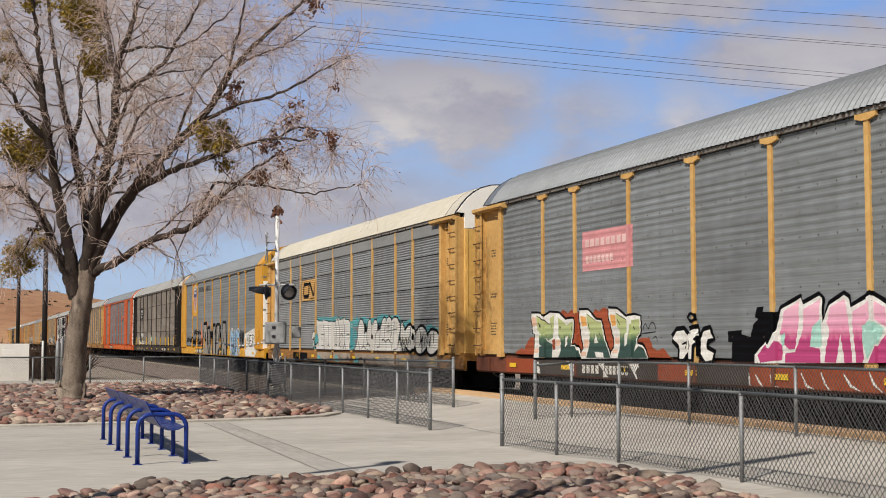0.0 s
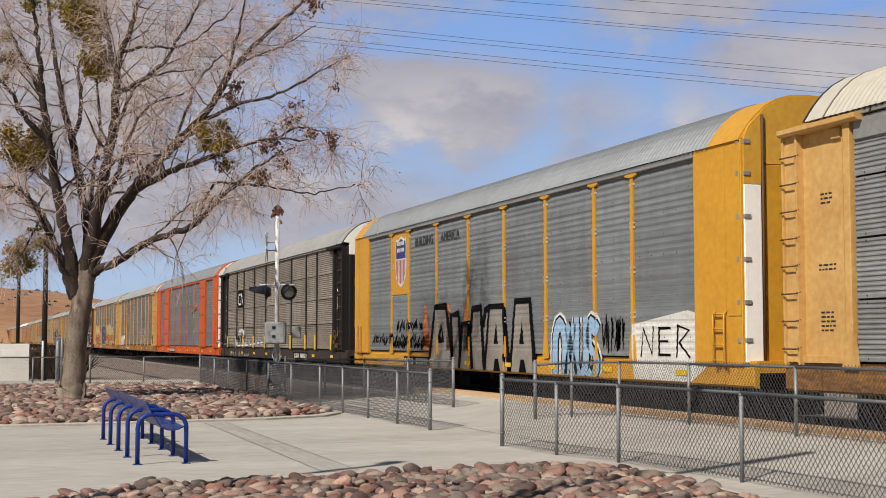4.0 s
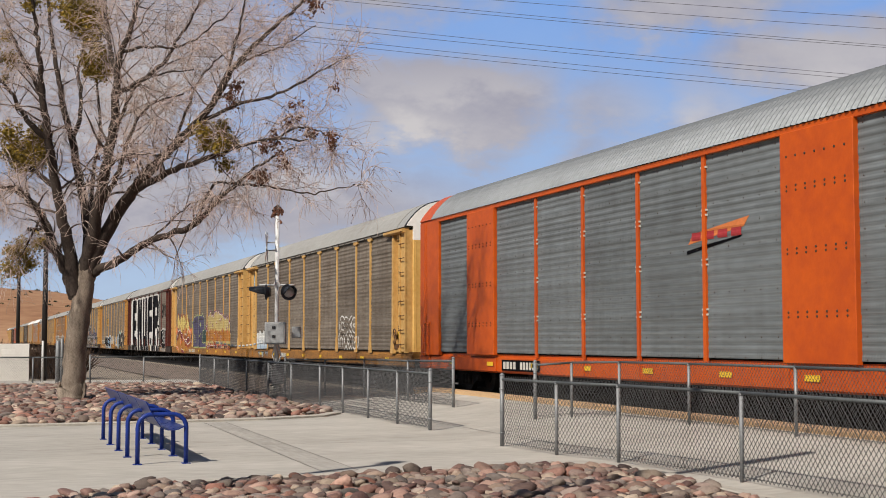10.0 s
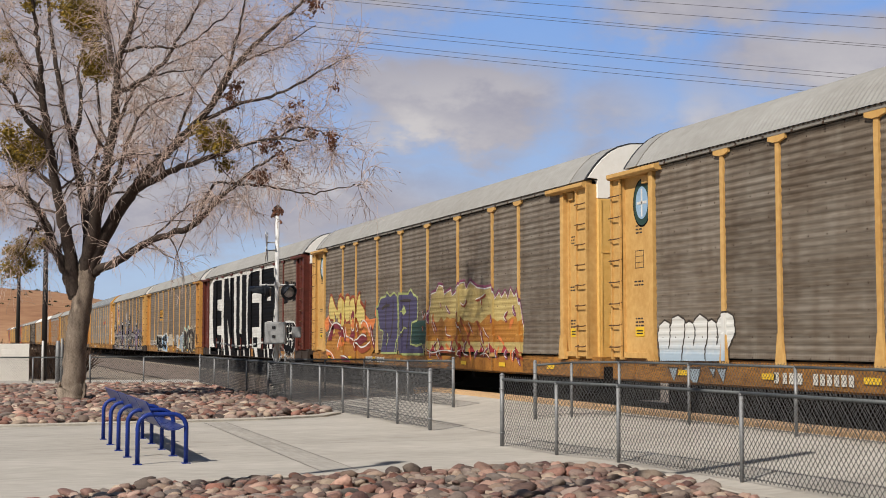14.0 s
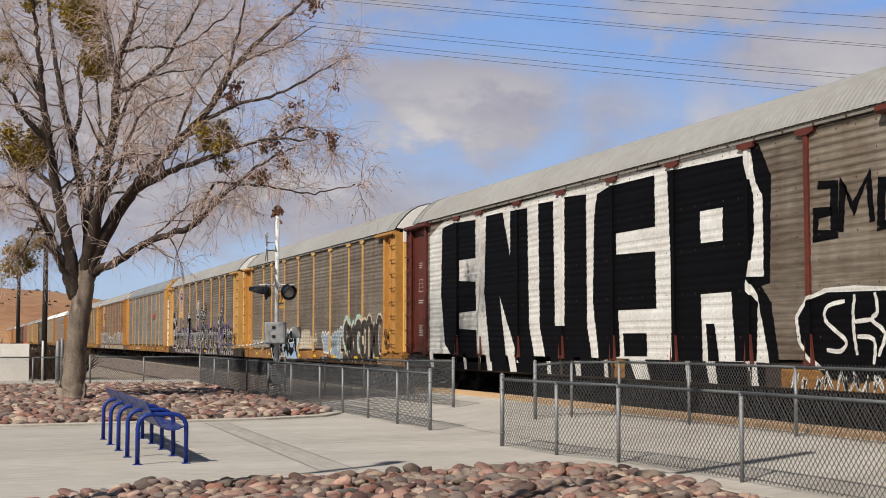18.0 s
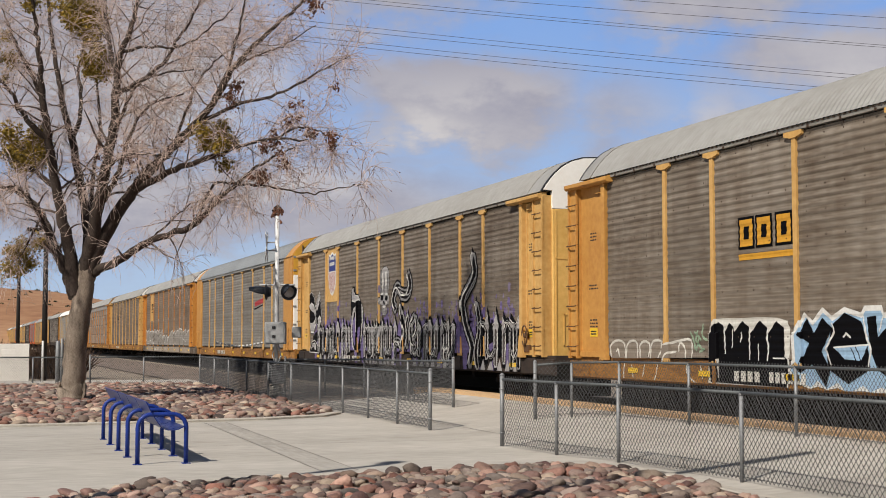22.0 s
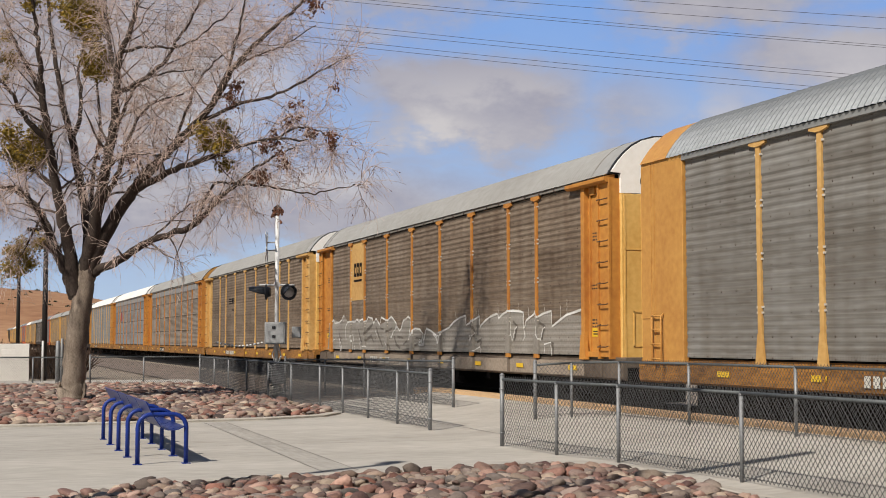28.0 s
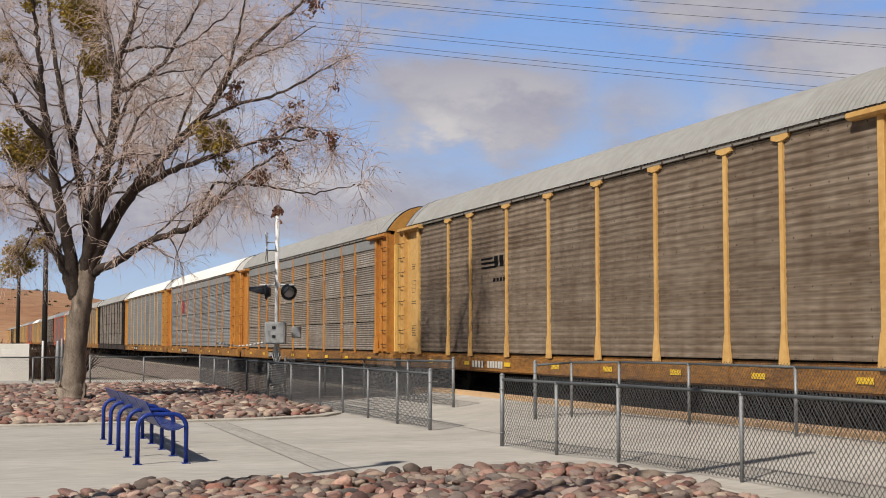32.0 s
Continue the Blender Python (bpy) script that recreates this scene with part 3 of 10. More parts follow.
REST = [("posts", YELLOW_PALE, PANEL_BROWN, ROOF_GREY, DIRTY_SILL, 1, "distant yellow autorack with stained panels"),
        ("posts", BLACK_PAINT_AND_SHADE, PANEL_DARK, ROOF_GREY, BLACK_SILL, 4, "distant dark autorack with slatted panels"),
        ("flush", ORANGE, PANEL_SLATE, ROOF_BLUE, ORANGE, 1, "distant orange autorack with grey panels"),
        ("posts", YELLOW_PALE, PANEL_BROWN, ROOF_WHITE, DIRTY_SILL, 1, "distant yellow autorack with a white roof")]
COUNT = 36
# Where the middle of each car stands at the start, in metres along the track.
START = [-22.31, -50.66, -78.95, -107.30, -135.36, -163.50, -191.47, -219.74, -247.66, -275.95, -304.07, -332.12, -360.46]
for k in range(COUNT):
    spec = PLAN[k] if k < len(PLAN) else REST[(k * 7 + 1) % 4 if k % 3 else 0]
    style, body, panel, roof, sill, tiers, label = spec
    top = YELLOW if k == 13 else WHITE_DOOR
    cars.append(autorack(style, body, panel, roof, sill, label, top, k < 16, tiers, k in (1, 2, 4, 10, 11, 13, 14)))


def car_x(k, t):
    """Where the middle of car k is at t seconds: the train slows a little."""
    start = START[k] if k < len(START) else START[-1] - 28.2 * (k - len(START) + 1)
    return start + 11.0391 * t - 0.02612 * t * t + 0.0001377 * t ** 3


def motions():
    for k, car in enumerate(cars):
        walk(car, [(float(t), pose(car_x(k, t), TRACK_Y, RAIL_Z)) for t in range(33)])
    # The wheels roll while their car is near the crossing.
    for k, wheelset, dx in wheels:
        if k > 12:
            continue
        times = [i / 30 for i in range(961) if -62 < car_x(k, i / 30) < 6]
        if times:
            rows = [(t, pose(dx, 0, 0.417, 0, math.degrees((car_x(k, t) - car_x(k, times[0])) / 0.417), 0)) for t in times]
            if times[0] > 0:
                rows.insert(0, (0.0, rows[0][1]))
            if times[-1] < 32:
                rows.append((32.0, rows[-1][1]))
            walk(wheelset, rows)
    walk(clouds, [(0.0, pose(0, 0, 0, 0, 0, 0)), (16.0, pose(0, 0, 0, 0, 0, -1.0)), (32.0, pose(0, 0, 0, 0, 0, -2.0))])


# ---- ground ----
CONCRETE = material("worn_concrete", (0.485, 0.455, 0.41), 0.85, dark=(0.33, 0.305, 0.27), scale=1.7, amount=0.8, bump=0.25, bump_scale=90, stretch=(1.5, 0.45, 1))
KERB = material("pale_kerb_concrete", (0.50, 0.46, 0.40), 0.85, dark=(0.36, 0.33, 0.29), scale=3, amount=0.6, bump=0.3, bump_scale=80)
EARTH = material("dry_gravelly_earth", (0.30, 0.25, 0.20), 0.95, dark=(0.20, 0.165, 0.13), scale=1.5, amount=0.7, bump=0.5, bump_scale=25)
BALLAST = material("near_black_ballast", (0.035, 0.031, 0.028), 0.95, dark=(0.015, 0.013, 0.012), scale=9, amount=0.9, bump=0.9, bump_scale=22)
GRAVEL = material("pinkish_gravel", (0.255, 0.205, 0.172), 0.95, dark=(0.115, 0.09, 0.074), scale=5, amount=0.9, bump=0.9, bump_scale=18)
STRIP = material("tan_tactile_strip", (0.60, 0.40, 0.22), 0.75, dark=(0.44, 0.29, 0.16), scale=5, amount=0.6, bump=0.4, bump_scale=70)
ROCK = material("river_rock", (0.345, 0.26, 0.225), 0.75, dark=(0.19, 0.135, 0.118), scale=7, amount=0.7, bump=0.5, bump_scale=45, spread=0.42)


def slab(name, outline, z0, z1, mat, label, bev=0.012, kind="structure"):
    """A flat piece of ground from a plan outline."""
    bm = bmesh.new()
    top = [bm.verts.new((x, y, z1)) for x, y in outline]
    low = [bm.verts.new((x, y, z0)) for x, y in outline]
    f = bm.faces.new(top)
    n = len(outline)
    for k in range(n):
        bm.faces.new((top[k], low[k], low[(k + 1) % n], top[(k + 1) % n]))
    bm.faces.new(low[::-1])
    bmesh.ops.recalc_face_normals(bm, faces=bm.faces)
    ob = part(name, bm, mat)
    return tagged(ob, label, kind=kind)


def sheet(name, xs, ys, height, mat, label):
    verts = [(x, y, height(x, y)) for x in xs for y in ys]
    w = len(ys)
    faces = [(i * w + j, (i + 1) * w + j, (i + 1) * w + j + 1, i * w + j + 1) for i in range(len(xs) - 1) for j in range(w - 1)]
    return tagged(piece(name, raw(name, verts, faces, mat, True)), label, kind="structure")


def pad_z(y):
    """The pad rises towards the track."""
    return 0.0 if y < 8.6 else 0.22 * (y - 8.6) / 3.2 if y < 11.8 else 0.22 + 0.10 * (y - 11.8) / 1.1


grid = [-3000, -1200, -500, -200, -120, -80, -60, -50, -40, -30, -20, -10, 0, 10, 20, 40, 100, 300, 1200]
across = [-3000, -1000, -300, -100, -40, -20, -10, -5, 0, 4, 8, 10, 12, 13.4, 16.6, 19, 24, 40, 100, 300, 1000, 3000]
sheet("ground", grid, across, lambda x, y: -0.10 if y < 12 else -0.02 if y < 17 else -0.3, EARTH, "dry brown earth that stretches to the hills")
sheet("road", [-36, -30, -20, -10, 0, 14], [-14, -6, 0, 4, 8.6, 9.6, 10.6, 11.8, 12.92], lambda x, y: pad_z(y), CONCRETE, "broad worn concrete walkway beside the track")
# Ballast bed, sleepers and rails
bm = bmesh.new()
extrude_profile(bm, [(12.95, -0.15), (13.5, -0.04), (13.9, 0.0), (16.1, 0.0), (16.6, -0.1), (17.3, -0.3)], -900, 460, False)
tagged(part("track_bed", bm, BALLAST), "near-black crushed-stone ballast under the rails", kind="structure")
bm = bmesh.new()
for s in (-0.755, 0.755):
    y = TRACK_Y + s
    extrude_profile(bm, [(y - 0.07, 0.02), (y + 0.07, 0.02), (y + 0.07, 0.035), (y + 0.012, 0.05), (y + 0.012, 0.16), (y + 0.036, 0.17), (y + 0.036, 0.2), (y - 0.036, 0.2), (y - 0.036, 0.17), (y - 0.012, 0.16), (y - 0.012, 0.05), (y - 0.07, 0.035)], -900, 460)
tagged(part("rails", bm, WHEEL_STEEL), "pair of steel rails with bright worn heads", kind="structure")

# ---- pads, kerbs, beds ----
def strip_along(name, line, width, z0, z1, mat, label):
    """A kerb that follows a plan line."""
    bm = bmesh.new()
    pts = [Vector((x, y, 0)) for x, y in line]
    rows = []
    for i, p in enumerate(pts):
        d = (pts[min(i + 1, len(pts) - 1)] - pts[max(i - 1, 0)]).normalized()
        s = Vector((-d.y, d.x, 0)) * width / 2
        rows.append([bm.verts.new(p + s * k + Vector((0, 0, z))) for k, z in ((-1, z0), (-1, z1 - 0.012), (-0.86, z1), (0.86, z1), (1, z1 - 0.012), (1, z0))])
    for a, b in zip(rows, rows[1:]):
        for k in range(5):
            bm.faces.new((a[k], a[k + 1], b[k + 1], b[k]))
    bm.faces.new(rows[0]), bm.faces.new(rows[-1][::-1])
    return tagged(part(name, bm, mat), label, kind="structure")


NEAR_EDGE = [(-13.9, -0.6), (-14.7, 0.3), (-15.7, 1.2), (-16.4, 2.2), (-16.65, 3.6), (-16.75, 5.0), (-17.0, 6.4), (-17.1, 7.3), (-16.9, 8.0), (-16.3, 8.28), (-15.3, 8.32), (-13.9, 8.2), (-12.6, 8.1), (-9.5, 8.0)]
# Darker than the open earth: shade between the rocks is put into this soil.
SOIL = material("gap_shaded_soil", (0.10, 0.075, 0.058), 0.95, dark=(0.06, 0.045, 0.035), scale=6, amount=0.8, bump=0.6, bump_scale=30)
slab("bed_near", [*NEAR_EDGE, (-9.5, -0.6)], -0.05, 0.012, SOIL, "brown earth under the river rocks")
strip_along("kerb_near", NEAR_EDGE, 0.20, -0.05, 0.03, KERB, "low concrete kerb round the near rock bed")
FAR_EDGE = [(-28.1, -9.0), (-28.15, 1.0), (-28.4, 3.5), (-28.9, 6.0), (-29.6, 7.4), (-30.6, 8.02)]
slab("bed_far", [*FAR_EDGE, (-40.0, 8.05), (-51.6, 8.1), (-51.6, -9.0)], -0.05, 0.03, SOIL, "brown earth under the far river rocks")
strip_along("kerb_far", FAR_EDGE, 0.28, -0.05, 0.05, KERB, "concrete kerb along the far rock bed")
slab("strip_tactile", [(-38.0, 12.3), (14.0, 12.3), (14.0, 12.93), (-38.0, 12.93)], 0.1, 0.335, STRIP, "tan tactile warning strip along the track")
slab("walk_back", [(-60.5, -12.0), (-52.6, -12.0), (-52.6, 10.0), (-60.5, 10.0)], -0.09, -0.02, CONCRETE, "pale concrete walk behind the wire fence")
bm = bmesh.new()
extrude_profile(bm, [(8.45, -0.06), (9.5, 0.0), (10.6, 0.06), (11.6, 0.05), (12.9, -0.02)], -250, -36, False)
tagged(part("gravel_shoulder", bm, GRAVEL), "pinkish grey gravel shoulder beside the track", kind="structure")
# Joints sawn into the concrete
JOINT = material("worn_joint_filler", (0.27, 0.25, 0.225), 0.9, scale=8)
PATCH = material("darker_poured_concrete", (0.45, 0.42, 0.378), 0.85, dark=(0.30, 0.28, 0.25), scale=3, amount=0.8, bump=0.3, bump_scale=80, stretch=(0.3, 1.5, 1))
bm = bmesh.new()
bm.faces.new([bm.verts.new((x, y, 0.003)) for x, y in ((-28.2, 4.62), (-17.2, 4.37), (-17.3, 4.83), (-28.2, 5.03))])
tagged(part("pavement_strip", bm, PATCH), "narrow darker strip poured across the concrete walk", kind="structure")
for a, b in (((-28.2, 4.6), (-17.2, 4.35)), ((-28.2, 5.05), (-17.3, 4.85)), ((-28.3, 0.2), (-18, 0.1)), ((-22.0, -6), (-22.0, 8.1)), ((-30, 9.0), (-12, 9.0))):
    bm = bmesh.new()
    d = (Vector(b) - Vector(a)).normalized()
    s = Vector((-d.y, d.x)) * 0.012
    za, zb = pad_z(a[1]) + 0.004, pad_z(b[1]) + 0.004
    bm.faces.new([bm.verts.new((*p, z)) for p, z in ((Vector(a) - s, za), (Vector(b) - s, zb), (Vector(b) + s, zb), (Vector(a) + s, za))])
    tagged(part("pavement_joint", bm, JOINT), "thin sawn joint in the concrete", kind="structure")

# ---- river rocks ----
rn, rl = ROCK.node_tree.nodes, ROCK.node_tree.links
for n in list(rn):
    if n.type == "MIX":
        tint = rn.new("ShaderNodeValToRGB")
        tint.color_ramp.interpolation = "LINEAR"
        tones = [(0.26, 0.165, 0.13), (0.44, 0.36, 0.28), (0.13, 0.085, 0.075), (0.31, 0.145, 0.105), (0.20, 0.18, 0.165), (0.42, 0.27, 0.215), (0.16, 0.09, 0.08), (0.36, 0.30, 0.25), (0.09, 0.065, 0.06)]
        e = tint.color_ramp.elements
        e[0].position, e[0].color, e[1].position, e[1].color = 0, (*tones[0], 1), 1, (*tones[-1], 1)
        for i, c in enumerate(tones[1:-1]):
            e.new((i + 1) / 8).color = (*c, 1)
        info, geo, both, wrap, times = rn.new("ShaderNodeObjectInfo"), rn.new("ShaderNodeNewGeometry"), rn.new("ShaderNodeMath"), rn.new("ShaderNodeMath"), rn.new("ShaderNodeMath")
        wrap.operation, times.operation, times.inputs[1].default_value = "FRACT", "MULTIPLY", 7.31
        rl.new(info.outputs["Random"], both.inputs[0]), rl.new(geo.outputs["Random Per Island"], both.inputs[1])
        rl.new(both.outputs[0], times.inputs[0]), rl.new(times.outputs[0], wrap.inputs[0]), rl.new(wrap.outputs[0], tint.inputs[0])
        shade = rn.new("ShaderNodeMix")
        shade.data_type, shade.blend_type = "RGBA", "MULTIPLY"
        shade.inputs[0].default_value = 0.55
        rl.new(tint.outputs[0], n.inputs[6]), rl.new(tint.outputs[0], shade.inputs[6])
        shade.inputs[7].default_value = (0.36, 0.29, 0.26, 1)
        rl.new(shade.outputs[2], n.inputs[7])


def rock_shape(seed, level):
    rnd = random.Random(seed)
    bm = bmesh.new()
    bmesh.ops.create_icosphere(bm, subdivisions=level, radius=1)
    off = Vector((rnd.uniform(-9, 9), rnd.uniform(-9, 9), rnd.uniform(-9, 9)))
    sq = rnd.uniform(0.45, 0.62)
    for v in bm.verts:
        k = 1 + 0.42 * noise.noise(v.co * 0.95 + off) + 0.26 * noise.noise(v.co * 2.1 + off)
        v.co = Vector((v.co.x * k, v.co.y * k * rnd.uniform(0.78, 0.80), v.co.z * k * sq))
    return bm


ROCKS = [mesh_of(rock_shape(k, 2), "rock", ROCK, True) for k in range(9)]
ROCK_V = [([tuple(v.co) for v in me.vertices], [tuple(p.vertices) for p in me.polygons]) for me in ROCKS]


def inside(p, poly):
    x, y = p
    hit = False
    for (x0, y0), (x1, y1) in zip(poly, poly[1:] + poly[:1]):
        if (y0 > y) != (y1 > y) and x < (x1 - x0) * (y - y0) / (y1 - y0) + x0:
            hit = not hit
    return hit


def rock_poses(poly, x0, x1, y0, y1, step, size, seed, base):
    rnd = random.Random(seed)
    out = []
    for layer in range(2):
        x = x0
        while x < x1:
            y = y0
            while y < y1:
                px, py = x + rnd.uniform(-0.5, 0.5) * step, y + rnd.uniform(-0.5, 0.5) * step
                if inside((px, py), poly) and not (-0.4 < px + 38.9 < 1.3 and abs(py - 2.7) < 0.55) and rnd.random() < (1.0 if layer == 0 else 0.45):
                    s = size * rnd.choice((0.6, 0.75, 0.85, 1.0, 1.15, 1.4))
                    out.append((pose(px, py, base + s * 0.10 + layer * size * 0.36, rnd.uniform(-22, 22), rnd.uniform(-22, 22), rnd.uniform(0, 360)) @ Matrix.Diagonal((s * rnd.uniform(1.0, 1.35), s, s * rnd.uniform(0.8, 1.1), 1)), rnd.randrange(9)))
                y += step
            x += step
    return out


def joined_rocks(name, poses, label):
    vs, fs = [], []
    for m, k in poses:
        v, f = ROCK_V[k]
        b = len(vs)
        a = np.array(v) @ np.array(m.to_3x3()).T + np.array(m.translation)
        vs.extend(map(tuple, a.tolist()))
        fs.extend(tuple(i + b for i in q) for q in f)
    return tagged(piece(name, raw(name, vs, fs, ROCK, True)), label, "rocks", kind="stuff")


near_poly = [(x + 0.12 if i < 8 else x, y - (0.12 if y > 7 else 0)) for i, (x, y) in enumerate(NEAR_EDGE)] + [(-9.5, -0.6)]
near_rocks = rock_poses(near_poly, -17.4, -9.6, -0.4, 8.2, 0.165, 0.097, 3, -0.02)
near_rocks.sort(key=lambda r: r[0].translation.x)
rock_bed = empty("rock_bed", pose(0, 0, 0), "bed of rounded pink, grey and maroon river rocks", "rocks")
for m, k in near_rocks[:290]:
    piece("rock", ROCKS[k], rock_bed, m)
joined_rocks("river_rocks", near_rocks[290:], "rounded pink and grey river rocks beside the walkway")
far_poly = [(x - 0.2, y) for x, y in FAR_EDGE] + [(-40.0, 7.95), (-51.5, 8.0), (-51.5, -9.0)]
joined_rocks("river_rocks", rock_poses(far_poly, -51.4, -28.2, -3.0, 8.0, 0.21, 0.118, 5, 0.03), "rounded reddish river rocks round the tree")

# ---- wire fences ----
GALV = material("galvanised_steel", (0.27, 0.275, 0.285), 0.55, 0.35, dark=(0.17, 0.175, 0.18), scale=16, amount=0.6, bump=0.05, bump_scale=60)
RAIL = material("weathered_rail_steel", (0.13, 0.14, 0.145), 0.6, 0.3, dark=(0.07, 0.077, 0.08), scale=20, amount=0.9)
WIRE = material("galvanised_wire", (0.115, 0.116, 0.12), 0.7, 0.2, dark=(0.055, 0.055, 0.057), scale=9)
FENCE_H = 1.07


def wire_net(a, b, h, step, r):
    """Crossing zigzag wires between two posts, each a thin prism with knuckles at the top."""
    a, b = Vector(a), Vector(b)
    u = b - a
    span = u.xy.length
    vs, fs = [], []
    side = Vector((-u.y, u.x, 0)).normalized()
    rise = 1.18
    def at(s, z):
        return a + u * (s / span) + Vector((0, 0, z))
    for sign in (-1, 1):
        s0 = -h / rise
        while s0 < span + h / rise:
            z0, z1 = 0.04, h
            sa, sb = s0 + sign * z0 / rise, s0 + sign * z1 / rise
            lo, hi = (sa, sb) if sa < sb else (sb, sa)
            if hi > 0 and lo < span:
                def clip(s, z):
                    t = min(max(s, 0.0), span)
                    return t, z + (t - s) * sign * rise
                p, q = clip(sa, z0), clip(sb, z1)
                if abs(p[0] - q[0]) > 0.01:
                    p, q = at(*p), at(*q)
                    d = (q - p).normalized()
                    up = d.cross(side)
                    k = len(vs)
                    off = side * (0.004 * sign)
                    for e in (p, q):
                        vs += [tuple(e + off + up * r), tuple(e + off - up * r * 0.5 + side * r * 0.87), tuple(e + off - up * r * 0.5 - side * r * 0.87)]
                    fs += [(k, k + 1, k + 4, k + 3), (k + 1, k + 2, k + 5, k + 4), (k + 2, k, k + 3, k + 5)]
            s0 += step
    return raw("wire_net", vs, fs, WIRE)


def post_steel(r, h, cap):
    def make():
        bm = bmesh.new()
        tube(bm, [(0, 0, 0), (0, 0, h)], r, 12)
        tube(bm, [(0, 0, h), (0, 0, h + 0.012), (0, 0, h + 0.03), (0, 0, h + 0.045)], [r * 1.15, r * 1.15, r * 0.8, r * 0.15], 12)
        if cap:
            for z in (0.2, 0.55, 0.9):
                tube(bm, [(0, 0, z), (0, 0, z + 0.025)], r * 1.18, 12)
        return mesh_of(bm, "post", GALV)
    return shared(("steel_post", r, h, cap), make)


def fence(line, label, ends=(True, True), step=0.083, r=0.0042, h=FENCE_H):
    x0, y0, z0 = line[0]
    f = empty("chain_link_fence", pose(x0, y0, z0), label, "fence", "wire fences")
    pts = [Vector(p) - Vector(line[0]) for p in line]
    for i, p in enumerate(pts):
        end = (i == 0 and ends[0]) or (i == len(pts) - 1 and ends[1])
        piece("post", post_steel(0.036 if end else 0.028, h + (0.06 if end else -0.03), end), f, pose(*p))
    for a, b in zip(pts, pts[1:]):
        bm = bmesh.new()
        tube(bm, [a + Vector((0, 0, h)), b + Vector((0, 0, h))], 0.022, 10)
        part("top_rail", bm, RAIL, f)
        piece("wire_net", wire_net(a, b, h + 0.055, step, r), f)
        bm = bmesh.new()
        tube(bm, [a + Vector((0, 0, 0.07)), b + Vector((0, 0, 0.07))], 0.004, 4)
        part("tension_wire", bm, WIRE, f)
    return f


fence([(-20.46, 8.13, 0), (-18.6, 8.26, 0), (-17.2, 8.58, 0), (-14.25, 8.74, 0), (-11.3, 8.80, 0), (-8.4, 8.8, 0), (-5.4, 8.8, 0)], "galvanised chain-link fence along the concrete walkway")
fence([(x, 8.27, 0) for x in (-24.5, -26.6, -28.75, -30.9, -33.1, -36.3, -39.3, -42.6, -45.8, -48.6, -51.8)], "long galvanised chain-link fence beside the rock bed", r=0.0045)
fence([(-24.9, 10.6, pad_z(10.6)), (-24.7, 11.3, pad_z(11.3)), (-23.6, 11.8, 0.21), (-21.1, 11.9, 0.22), (-17.9, 11.94, 0.22), (-14.6, 11.94, 0.22), (-11.3, 11.94, 0.22), (-8.0, 11.94, 0.22)], "galvanised chain-link fence in front of the track")
fence([(-29.9, 10.66, pad_z(10.66)), (-33.5, 10.7, 0.10), (-37.6, 10.7, 0.08), (-40.2, 10.2, 0.04), (-43.0, 9.6, 0.02)], "galvanised chain-link fence ending at the crossing", r=0.0045)
fence([(-52.0, 8.3, 0), (-52.0, 6.19, 0), (-52.0, 4.23, 0)], "galvanised chain-link fence behind the rock bed")
fence([(-52.0, 4.0, 0), (-52.0, 2.2, 0), (-52.0, -0.4, 0), (-52.0, -3.0, 0), (-52.0, -6.0, 0)], "galvanised chain-link fence beside the tree")

# ---- bench ----
BLUE = material("glossy_blue_paint", (0.014, 0.04, 0.25), 0.40, dark=(0.010, 0.028, 0.18), scale=5, amount=0.5, bump=0.04, bump_scale=40)
# The hoops' blue made darker: the seat's shade is in the colour.
SHADED_SEAT_BLUE = material("shaded_blue_seat_paint", (0.010, 0.027, 0.165), 0.38, dark=(0.007, 0.018, 0.11), scale=5, amount=0.6)
bench = empty("bench", pose(-19.05, 2.2, 0), "long blue metal bench with five hoop legs", "bench")
for k in range(5):
    bm = bmesh.new()
    path = [(0, 0, 0.0), (0, 0, 0.50)] + [(0, 0.17 - 0.17 * math.cos(a), 0.50 + 0.18 * math.sin(a)) for a in (radians(d) for d in (20, 40, 60, 80, 90))]
    path += [(0, 0.48, 0.68)] + [(0, 0.48 + 0.18 * math.sin(a), 0.50 + 0.18 * math.cos(a)) for a in (radians(d) for d in (15, 35, 55, 75, 90))] + [(0, 0.66, 0.0)]
    tube(bm, path, 0.032, 10)
    hoop = part("hoop_leg", bm, BLUE, bench, m=pose(-1.26 * k, 0, 0))
    for y in (0.0, 0.66):
        bm = bmesh.new()
        box(bm, -0.06, 0.06, y - 0.06, y + 0.06, 0.0, 0.012, 0.003)
        part("foot_plate", bm, BLUE, hoop)
profile = [(0.105, 0.865), (0.12, 0.84), (0.165, 0.75), (0.22, 0.65), (0.285, 0.55), (0.33, 0.495), (0.39, 0.47), (0.48, 0.465), (0.56, 0.48), (0.63, 0.515), (0.645, 0.50)]
